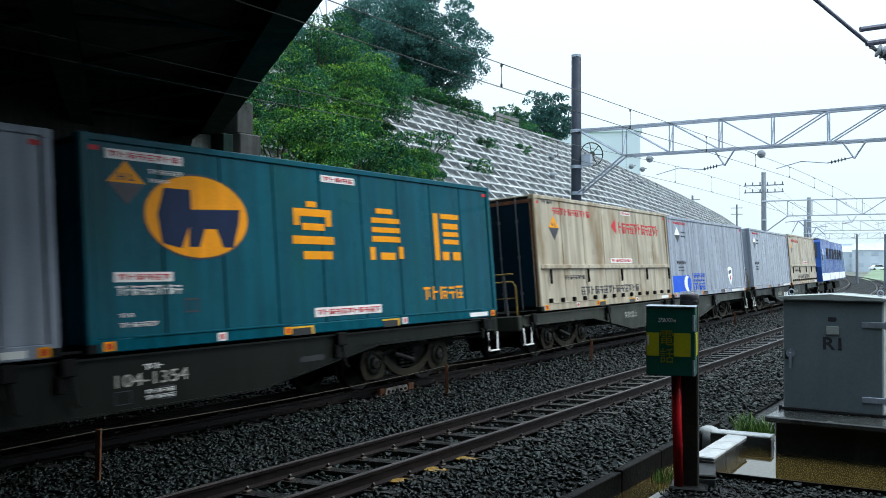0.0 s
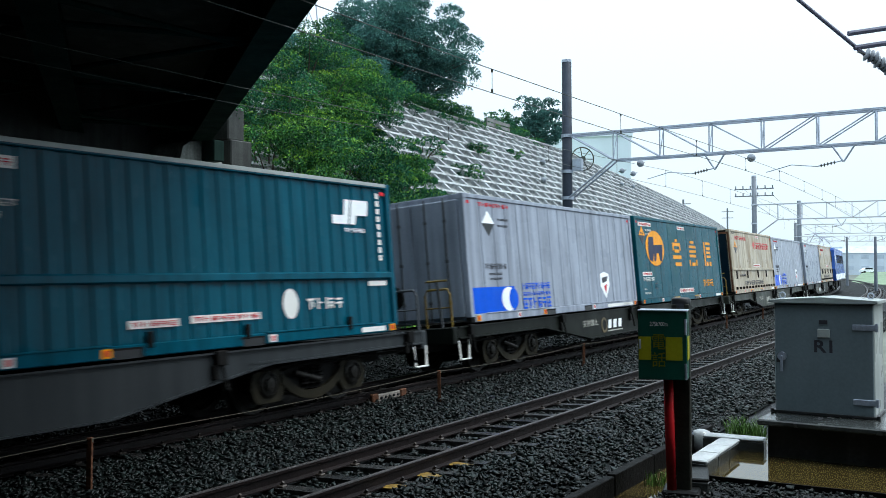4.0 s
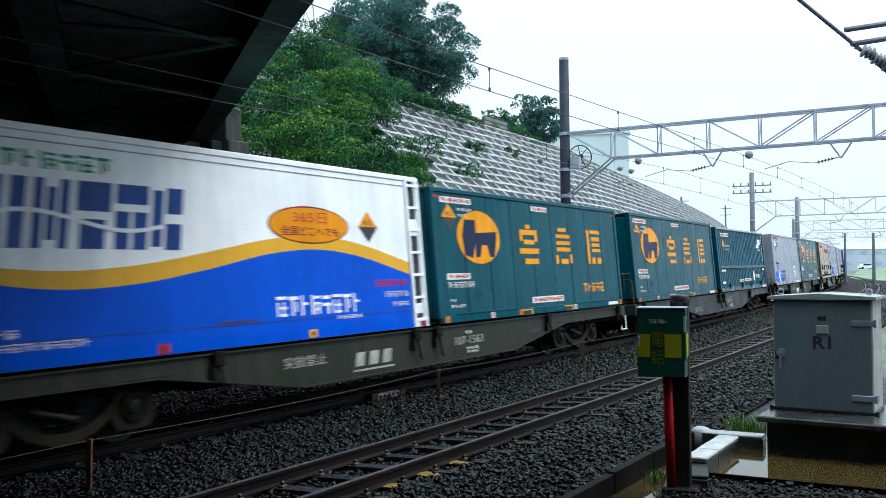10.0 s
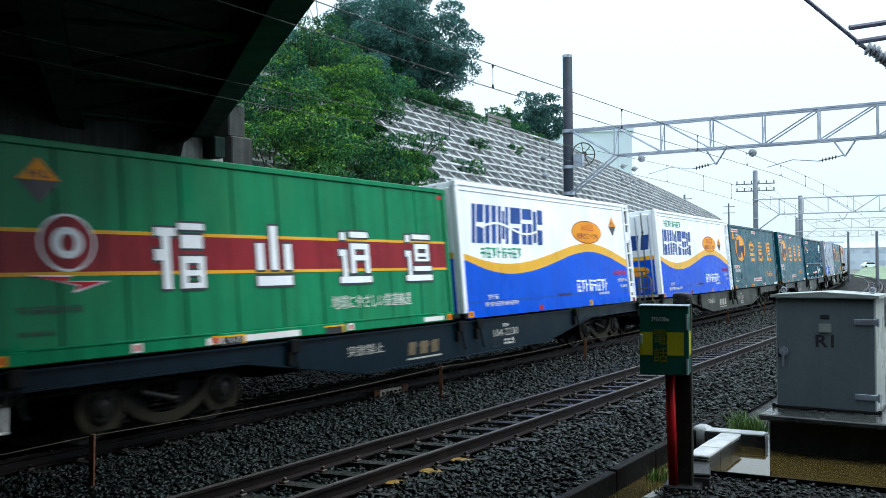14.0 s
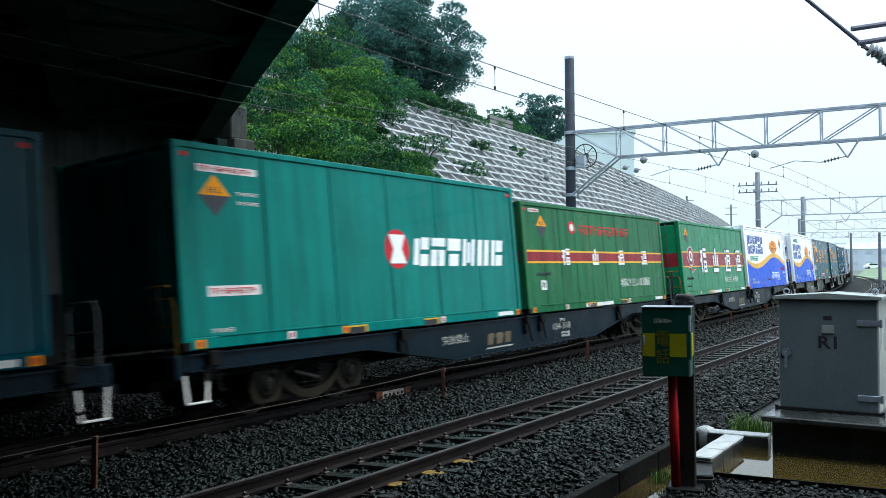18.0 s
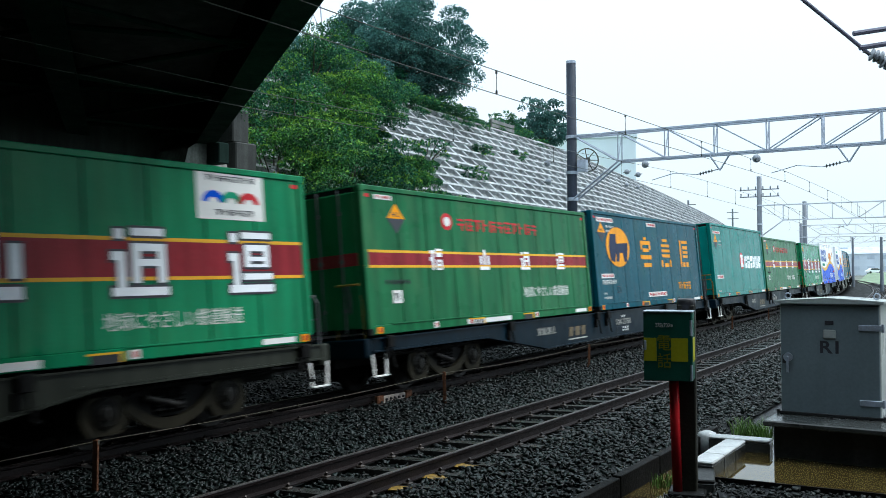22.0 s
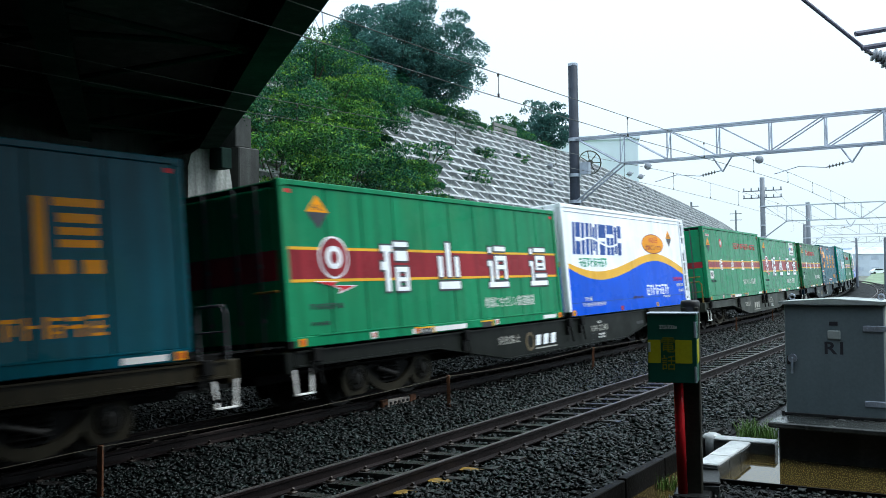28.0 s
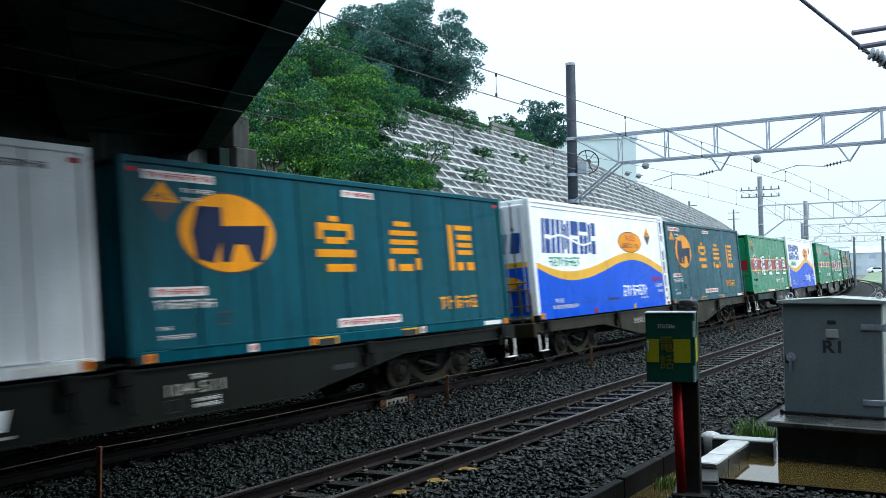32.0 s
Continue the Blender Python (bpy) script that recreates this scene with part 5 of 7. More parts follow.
def far_at(px, d, z=-0.34, turn=0.0):
    """A pose d metres off at an angle of px degrees from the line's cross direction, facing back to the spot."""
    a = radians(px)
    return Matrix.Translation((d * math.sin(a), d * math.cos(a), z)) @ pose(0, 0, 0, 0, 0, -px + turn)


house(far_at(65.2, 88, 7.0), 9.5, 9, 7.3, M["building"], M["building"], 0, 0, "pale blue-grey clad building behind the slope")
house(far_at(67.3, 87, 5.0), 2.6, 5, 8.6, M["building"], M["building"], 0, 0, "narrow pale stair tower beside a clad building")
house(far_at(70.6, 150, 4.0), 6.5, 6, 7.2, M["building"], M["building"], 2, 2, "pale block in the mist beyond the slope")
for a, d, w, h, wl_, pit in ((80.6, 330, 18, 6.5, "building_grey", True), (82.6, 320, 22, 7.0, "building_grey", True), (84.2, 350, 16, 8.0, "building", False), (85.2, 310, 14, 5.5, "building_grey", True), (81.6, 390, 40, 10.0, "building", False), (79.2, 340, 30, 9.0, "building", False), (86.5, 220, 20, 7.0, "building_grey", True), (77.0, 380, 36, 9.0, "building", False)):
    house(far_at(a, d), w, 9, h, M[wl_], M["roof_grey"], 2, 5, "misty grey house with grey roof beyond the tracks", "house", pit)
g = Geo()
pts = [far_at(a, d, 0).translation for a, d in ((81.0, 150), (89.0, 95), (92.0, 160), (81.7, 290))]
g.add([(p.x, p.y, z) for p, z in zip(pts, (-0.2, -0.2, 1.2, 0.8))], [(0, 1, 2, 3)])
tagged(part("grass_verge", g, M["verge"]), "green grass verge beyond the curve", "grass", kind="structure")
# parked car
car = thing("car", far_at(81.95, 262, 0.56, 25), "small white car parked on the grass verge", "car")
g = Geo()
g.prism([(-2.1, 0.3), (-2.1, 0.8), (-1.5, 0.95), (-1.0, 1.45), (0.8, 1.45), (1.4, 0.95), (2.1, 0.8), (2.1, 0.3)], -0.8, 0.8)
part("body", g, M["white"], car)
g = Geo()
g.prism([(-1.3, 0.98), (-0.95, 1.38), (0.72, 1.38), (1.2, 0.98)], -0.82, 0.82)
part("windows", g, M["glass"], car)
for x in (-1.3, 1.3):
    for y in (-0.75, 0.75):
        g = Geo()
        g.tube([(x, y - 0.1, 0.3), (x, y + 0.1, 0.3)], 0.32, 14)
        part("wheel", g, M["black_rubber"], car)
# thin far poles
for a, d, h, arm in ((71.6, 115, 11.0, 1), (74.2, 150, 12.0, 1), (73.4, 160, 9.5, 0), (80.85, 120, 6.2, 0), (82.35, 95, 5.4, 0), (72.0, 210, 10.0, 1)):
    t = thing("utility_pole", far_at(a, d), "slim grey utility pole in the mist", "utility pole", "utility poles")
    g = Geo()
    g.tube([(0, 0, 0), (0, 0, h)], 0.17, 8, 0.12)
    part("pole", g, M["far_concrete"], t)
    if arm:
        for z in (h - 0.6, h - 1.6):
            g = Geo()
            g.box(-0.9, -0.05, z, 0.9, 0.05, z + 0.1)
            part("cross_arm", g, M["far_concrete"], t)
# lattice pylon on the hill
py = thing("lattice_pylon", Matrix.Translation(on(50, 32, 10.0)), "thin steel lattice pylon behind the hilltop trees", "pylon")
for i in range(7):
    z0, z1 = i * 3.0, i * 3.0 + 3.0
    w0, w1 = 1.5 - i * 0.17, 1.5 - (i + 1) * 0.17
    g = Geo()
    c = [(1, 1), (1, -1), (-1, -1), (-1, 1)]
    for k_ in range(4):
        p, q = c[k_], c[(k_ + 1) % 4]
        g.tube([(p[0] * w0, p[1] * w0, z0), (p[0] * w1, p[1] * w1, z1)], 0.05, 5)
        g.tube([(p[0] * w0, p[1] * w0, z0), (q[0] * w1, q[1] * w1, z1)], 0.03, 5)
    part("lattice_section", g, M["galv"], py)

# ---- the freight train ----
LEN = 9.245


def bars(rects, y, thick=0.005):
    g = Geo()
    for i, (x0, z0, x1, z1) in enumerate(rects):
        g.box(x0, y - thick - 0.0003 * (i % 13), z0, x1, y, z1)
    return g


def glyph(strokes, x0, z0, x1, z1):
    return [(x0 + a * (x1 - x0), z0 + b * (z1 - z0), x0 + c * (x1 - x0), z0 + d * (z1 - z0)) for a, b, c, d in strokes]


# block emblems made of plain bars
SHAPE_A = [(0.36, 0.9, 0.6, 1.0), (0.04, 0.74, 0.96, 0.87), (0.04, 0.58, 0.18, 0.74), (0.82, 0.58, 0.96, 0.74), (0.24, 0.5, 0.78, 0.62), (0.0, 0.26, 1.0, 0.4), (0.24, 0.0, 0.95, 0.14)]
SHAPE_B = [(0.22, 0.88, 0.7, 0.98), (0.08, 0.7, 0.9, 0.8), (0.08, 0.52, 0.9, 0.62), (0.08, 0.34, 0.9, 0.45), (0.0, 0.0, 0.14, 0.24), (0.3, 0.0, 0.72, 0.14), (0.84, 0.02, 0.98, 0.26)]
SHAPE_C = [(0.08, 0.0, 0.24, 0.98), (0.34, 0.87, 1.0, 0.98), (0.4, 0.66, 0.96, 0.78), (0.4, 0.5, 0.96, 0.6), (0.4, 0.34, 0.96, 0.44), (0.34, 0.0, 0.58, 0.18), (0.72, 0.0, 1.0, 0.18)]
SHAPE_D = [(0.02, 0.78, 0.42, 0.9), (0.15, 0.0, 0.3, 0.78), (0.0, 0.42, 0.15, 0.58), (0.48, 0.88, 1.0, 0.98), (0.52, 0.6, 0.96, 0.8), (0.5, 0.0, 0.62, 0.48), (0.86, 0.0, 0.98, 0.48), (0.62, 0.38, 0.86, 0.48), (0.62, 0.19, 0.86, 0.27), (0.62, 0.0, 0.86, 0.08)]
SHAPE_E = [(0.41, 0.26, 0.59, 1.0), (0.06, 0.26, 0.24, 0.7), (0.76, 0.26, 0.94, 0.7), (0.06, 0.0, 0.94, 0.16)]
SHAPE_F = [(0.06, 0.8, 0.22, 0.94), (0.0, 0.5, 0.24, 0.62), (0.1, 0.12, 0.24, 0.5), (0.0, 0.0, 1.0, 0.12), (0.36, 0.85, 0.94, 0.96), (0.36, 0.18, 0.5, 0.74), (0.82, 0.18, 0.96, 0.74), (0.5, 0.63, 0.82, 0.74), (0.5, 0.42, 0.82, 0.52)]
SHAPE_G = [(0.04, 0.8, 0.2, 0.94), (0.0, 0.5, 0.22, 0.62), (0.1, 0.12, 0.22, 0.5), (0.0, 0.0, 1.0, 0.12), (0.3, 0.86, 0.98, 0.96), (0.36, 0.66, 0.92, 0.76), (0.36, 0.4, 0.48, 0.66), (0.8, 0.4, 0.92, 0.66), (0.48, 0.5, 0.8, 0.57), (0.48, 0.4, 0.8, 0.45), (0.3, 0.2, 0.98, 0.3)]
BLOCKS = [[(0, 0, 0.3, 1), (0.4, 0.54, 0.98, 1), (0.4, 0, 0.98, 0.42)], [(0, 0, 0.38, 1), (0.56, 0, 0.96, 1)], [(0, 0, 0.26, 1), (0.36, 0.12, 0.6, 0.88), (0.7, 0, 0.96, 1)], [(0, 0.56, 1, 1), (0.14, 0, 0.86, 0.44)], [(0, 0.7, 1, 1), (0, 0, 0.44, 0.58), (0.56, 0, 1, 0.58)], [(0, 0.05, 0.34, 0.95), (0.46, 0.58, 1, 1), (0.46, 0, 1, 0.42)]]
SMALL = [[(0.0, 0.78, 1.0, 0.96), (0.3, 0.0, 0.48, 0.96), (0.68, 0.2, 0.84, 0.7)], [(0.1, 0.75, 0.9, 0.93), (0.0, 0.4, 1.0, 0.55), (0.55, 0.0, 0.75, 0.6)], [(0.12, 0.0, 0.3, 1.0), (0.3, 0.5, 0.8, 0.64)], [(0.0, 0.82, 1.0, 0.98), (0.0, 0.0, 0.16, 0.7), (0.3, 0.35, 1.0, 0.48), (0.3, 0.0, 1.0, 0.14), (0.6, 0.0, 0.75, 0.7)], [(0.0, 0.0, 0.2, 1.0), (0.3, 0.8, 1.0, 0.94), (0.3, 0.5, 1.0, 0.62), (0.36, 0.0, 0.5, 0.5), (0.8, 0.0, 0.95, 0.5), (0.36, 0.2, 0.95, 0.32)]]


def script_line(x0, z0, x1, z1, n, seed=0):
    """A row of small blocks in place of writing that cannot be read."""
    out, w = [], (x1 - x0) / n
    for i in range(n):
        out += glyph(SMALL[(i * 2 + seed) % 5], x0 + i * w + w * 0.08, z0, x0 + (i + 1) * w - w * 0.08, z1)
    return out


def stretch(root, k_):
    """Lengthens or shortens a container from its front end."""
    for ob in root.children_recursive:
        ob.data.transform(Matrix.Translation((LEN / 2, 0, 0)) @ Matrix.Diagonal((k_, 1, 1, 1)) @ Matrix.Translation((-LEN / 2, 0, 0)))
    return root


class Shell:
    """A 31-foot container with its floor at z = 0, rear end at x = -LEN / 2, looking at its near side from -y."""

    def __init__(self, name_label, body, half=1.225, high=2.58, style="panel", n=9, door=None, end=0.0):
        self.m, self.half, self.high = body, half, high
        self.root = thing("freight_container", Matrix.Identity(4), name_label, "freight container", "freight containers")
        r, a, h = self.root, LEN / 2, half
        yn = -h + 0.03
        g = Geo()
        g.box(-a + 0.05, yn + 0.02, 0.05, a - 0.05, h - 0.03, high - 0.03)
        part("core", g, M["under"] if style == "panel" and n < 14 else body, r)
        for y0, y1 in ((-h, -h + 0.09), (h - 0.09, h)):
            g = Geo()
            g.box(-a + 0.12, y0, 0.0, a - 0.12, y1, 0.16, 0.012)
            part("bottom_rail", g, body, r)
            g = Geo()
            g.box(-a + 0.12, y0, high - 0.09, a - 0.12, y1, high, 0.012)
            part("top_rail", g, body, r)
        for sx in (-1, 1):
            for sy in (-1, 1):
                g = Geo()
                x0, x1 = sorted((sx * a, sx * (a - 0.13)))
                y0, y1 = sorted((sy * h, sy * (h - 0.13)))
                g.box(x0, y0, 0.1, x1, y1, high - 0.1, 0.012)
                part("corner_post", g, body, r)
                for z in (0.0, high - 0.115):
                    g = Geo()
                    g.box(x0 - 0.004, y0 - 0.004, z - 0.004, x1 + 0.004, y1 + 0.004, z + 0.115, 0.012)
                    part("corner_casting", g, M["under"] if z == 0 else body, r)
        g = Geo()
        g.box(-a + 0.1, -h + 0.06, high - 0.04, a - 0.1, h - 0.06, high + 0.005, 0.008)
        part("roof", g, body, r)
        x0, x1 = -a + 0.13, a - 0.13 - end
        z0, z1 = 0.16, high - 0.09
        if style == "panel":
            w = (x1 - x0) / n
            for i in range(n):
                g = Geo()
                g.box(x0 + i * w + 0.011, yn - 0.006, z0, x0 + (i + 1) * w - 0.011, yn + 0.02, z1, 0.006)
                part("side_panel", g, body, r)
        elif style == "corr":
            for z0_, z1_ in ([(z0, z1)] if not isinstance(n, tuple) else [(z0, n[1] - 0.06), (n[1] + 0.06, z1)]):
                cnt = n if not isinstance(n, tuple) else n[0]
                w = (x1 - x0) / cnt
                pts = []
                for i in range(cnt):
                    b = x0 + i * w
                    pts += [(b, yn), (b + w * 0.3, yn), (b + w * 0.42, yn + 0.035), (b + w * 0.88, yn + 0.035)]
                pts.append((x1, yn))
                g = Geo()
                g.v = [(x, y, z) for x, y in pts for z in (z0_, z1_)]
                g.f = [(2 * i, 2 * i + 2, 2 * i + 3, 2 * i + 1) for i in range(len(pts) - 1)]
                part("corrugated_side", g, body, r)
        else:
            g = Geo()
            g.box(x0, yn - 0.012, z0, x1, yn + 0.02, z1, 0.006)
            part("side_wall", g, body, r)
        for i in (0, 1):
            g = Geo()
            y0 = -h + 0.14 + i * (h - 0.14)
            g.box(-a - 0.01, y0 + 0.006, 0.12, -a + 0.05, y0 + h - 0.146, high - 0.12, 0.01)
            d = part("end_door", g, door or body, r, "closed end door")
            for yy in (0.3, 0.75):
                g = Geo()
                g.tube([(-a - 0.035, y0 + yy, 0.06), (-a - 0.035, y0 + yy, high - 0.06)], 0.017, 7)
                for z in (0.4, 1.2, 2.0):
                    g.box(-a - 0.05, y0 + yy - 0.03, z, -a - 0.01, y0 + yy + 0.03, z + 0.06)
                part("lock_rod", g, M["rod_shaded"], d, "steel lock rod, coloured dark as if shaded")
        g = Geo()
        g.box(a - 0.05, -h + 0.13, 0.12, a + 0.005, h - 0.13, high - 0.12, 0.01)
        part("front_wall", g, body, r)
        self.y = yn - (0.007 if style == "panel" else 0.001 if style == "corr" else 0.013)

    def bars(self, rects, material, name="marking", label="", lift=0.0):
        """rects: u0, v0, u1, v1 from the rear end and the floor."""
        g = bars([(a - LEN / 2, b, c - LEN / 2, d) for a, b, c, d in rects], self.y - lift)
        return part(name, g, material, self.root, label)

    def emblem(self, strokes, x0, z0, x1, z1, material, label, lift=0.0, lean=0.0, grow=0.0):
        """A block emblem: one part, each bar a part under it."""
        top = None
        for i, (a, b, c, d) in enumerate(sorted(glyph(strokes, x0, z0, x1, z1), key=lambda q: (q[0] - q[2]) * (q[3] - q[1]))):
            q = [(a - grow, b - grow), (c + grow, b - grow), (c + grow, d + grow), (a - grow, d + grow)]
            g = Geo()
            g.prism([(u + (v - z0) * lean - LEN / 2, v) for u, v in q], self.y - lift - 0.004 - 0.0003 * i, self.y - lift)
            ob = part("emblem_block" if top is None else "emblem_bar", g, material, top or self.root, "" if top else label)
            top = top or ob

    def poly(self, pts, material, name="marking", label="", lift=0.0):
        g = Geo()
        g.prism([(a - LEN / 2, b) for a, b in pts], self.y - lift - 0.004, self.y - lift)
        return part(name, g, material, self.root, label)

    def disc(self, u, v, ru, rv, material, name="marking", label="", lift=0.0, n=36):
        return self.poly([(u + ru * math.cos(t * 2 * math.pi / n), v + rv * math.sin(t * 2 * math.pi / n)) for t in range(n)], material, name, label, lift)

    def sticker(self, u0, v0, u1, v1, n=7, ink="red"):
        self.bars([(u0, v0, u1, v1)], M["sticker"], "sticker", "white paper label")
        h = v1 - v0
        self.bars(script_line(u0 + 0.04, v0 + h * 0.2, u1 - 0.04, v1 - h * 0.2, n), M[ink], "sticker_print", "", 0.005)

    def diamond(self, u, v, r=0.27):
        self.poly([(u - r, v), (u + r, v), (u, v + r)], M["orange"], "size_mark", "orange and black diamond mark")
        self.poly([(u - r, v), (u, v - r), (u + r, v)], M["ink"], "size_mark", "orange and black diamond mark")
        letters("H L", 0.085, u - 0.12 - LEN / 2, v + 0.03, self.y - 0.005, M["ink"], self.root, "lettering", "black letters", width=0.24, bold=0.02)

    def lower(self, orange=True):
        """Fork pockets and small plates along the bottom rail."""
        y, r = -self.half, self.root
        for u0, u1 in ((0.62, 3.3), (5.95, LEN - 0.62)):
            g = Geo()
            g.box(u0 - LEN / 2, y - 0.012, 0.15, u1 - LEN / 2, y + 0.02, 0.175, 0.004)
            part("rail_lip", g, self.m, r, "raised lip of the bottom rail")
        for u in (3.55, 5.7):
            g = bars([(u - LEN / 2 - 0.2, -0.005, u - LEN / 2 + 0.2, 0.1)], y - 0.001)
            pk = part("fork_pocket", g, M["black"], r, "dark fork pocket")
            g = bars([(u - LEN / 2 - 0.24, 0.1, u - LEN / 2 + 0.24, 0.125), (u - LEN / 2 + 0.2, -0.0, u - LEN / 2 + 0.24, 0.1)], y - 0.002)
            part("pocket_rim", g, M["gold"] if orange else M["under"], pk)
        for u, c in ((0.28, "red"), (2.0, "red"), (3.25, "red"), (6.1, "red"), (9.05, "red")):
            g = bars([(u - LEN / 2 - 0.075, 0.02, u - LEN / 2 + 0.075, 0.13)], y - 0.001)
            tg = part("lock_tag", g, M["sticker"] if u in (2.0, 6.1) else M["orange"], r, "small plate on the bottom rail")
            g = bars([(u - LEN / 2 - 0.03, 0.04, u - LEN / 2 + 0.03, 0.11)], y - 0.007)
            part("tag_mark", g, M["red"], tg)
        for u in (0.2, LEN - 0.2):
            g = bars([(u - LEN / 2 - 0.06, self.high - 0.2, u - LEN / 2 + 0.06, self.high - 0.14)], self.y)
            part("corner_tag", g, M["red"], r, "small red tag near the roof corner")
        g = bars([(8.2 - LEN / 2, 0.03, 8.85 - LEN / 2, 0.11)], y - 0.001)
        part("data_plate", g, M["sticker"], r, "pale data plate")


def parcel_container(label, body):
    c = Shell(label, body, n=9)
    c.disc(1.73, 1.655, 0.88, 0.56, M["ink"], "emblem_edge", "", 0.0)
    e = c.disc(1.73, 1.655, 0.855, 0.535, M["orange"], "emblem", "orange oval emblem", 0.004)
    # plain dark shape inside the oval
    c.poly([(1.5, 1.74), (2.45, 1.78), (2.42, 1.6), (2.3, 1.26), (2.12, 1.26), (2.02, 1.5), (1.82, 1.5), (1.72, 1.26), (1.54, 1.26), (1.56, 1.52)], M["navy"], "emblem_shape", "plain dark shape", 0.008)
    c.poly([(1.18, 2.0), (1.6, 2.0), (1.6, 1.62), (1.42, 1.24), (1.12, 1.3), (1.06, 1.66)], M["navy"], "emblem_shape", "plain dark shape", 0.009)
    c.emblem(SHAPE_A, 3.48, 1.11, 4.4, 1.99, M["orange"], "orange block emblem")
    c.emblem(SHAPE_B, 5.3, 1.11, 6.24, 1.99, M["orange"], "orange block emblem")
    c.emblem(SHAPE_C, 7.12, 1.11, 8.04, 1.99, M["orange"], "orange block emblem")
    c.bars(script_line(6.72, 0.4, 8.05, 0.64, 5), M["orange"], "emblem_print", "small orange emblem row")
    c.sticker(0.35, 2.3, 1.5, 2.42, 8)
    c.bars(script_line(0.95, 2.16, 1.5, 2.22, 6) + script_line(0.95, 2.05, 1.35, 2.1, 6), M["sticker"])
    c.diamond(0.63, 2.02)
    c.sticker(4.18, 2.31, 4.98, 2.42, 5)
    c.sticker(0.4, 0.82, 1.26, 0.94, 6)
    c.bars(script_line(0.42, 0.66, 1.4, 0.78, 9), M["sticker"])
    c.bars(script_line(0.45, 0.4, 0.65, 0.45, 3) + script_line(0.45, 0.28, 1.0, 0.34, 6), M["sticker"])
    c.bars([(1.42, 0.42, 1.66, 0.44), (1.42, 0.58, 1.66, 0.6), (1.42, 0.42, 1.435, 0.6), (1.535, 0.42, 1.55, 0.6), (1.645, 0.42, 1.66, 0.6)], M["ink"], "card_frame", "", 0)
    c.sticker(3.87, 0.24, 5.5, 0.38, 11)
    c.lower()
    return c.root


def wave(u, lo):
    us = [0, 0.9, 1.9, 3.0, 4.2, 5.3, 6.4, 7.4, 8.3, 9.245]
    return float(np.interp(u, us, [1.2, 0.95, 0.83, 0.88, 1.07, 1.29, 1.37, 1.26, 1.06, 0.82] if lo else [1.31, 1.12, 1.04, 1.11, 1.3, 1.5, 1.58, 1.47, 1.27, 1.03]))


def wave_s(u, lo):
    return sum(wave(min(LEN, max(0, u + d)), lo) for d in (-0.4, -0.2, 0, 0.2, 0.4)) / 5


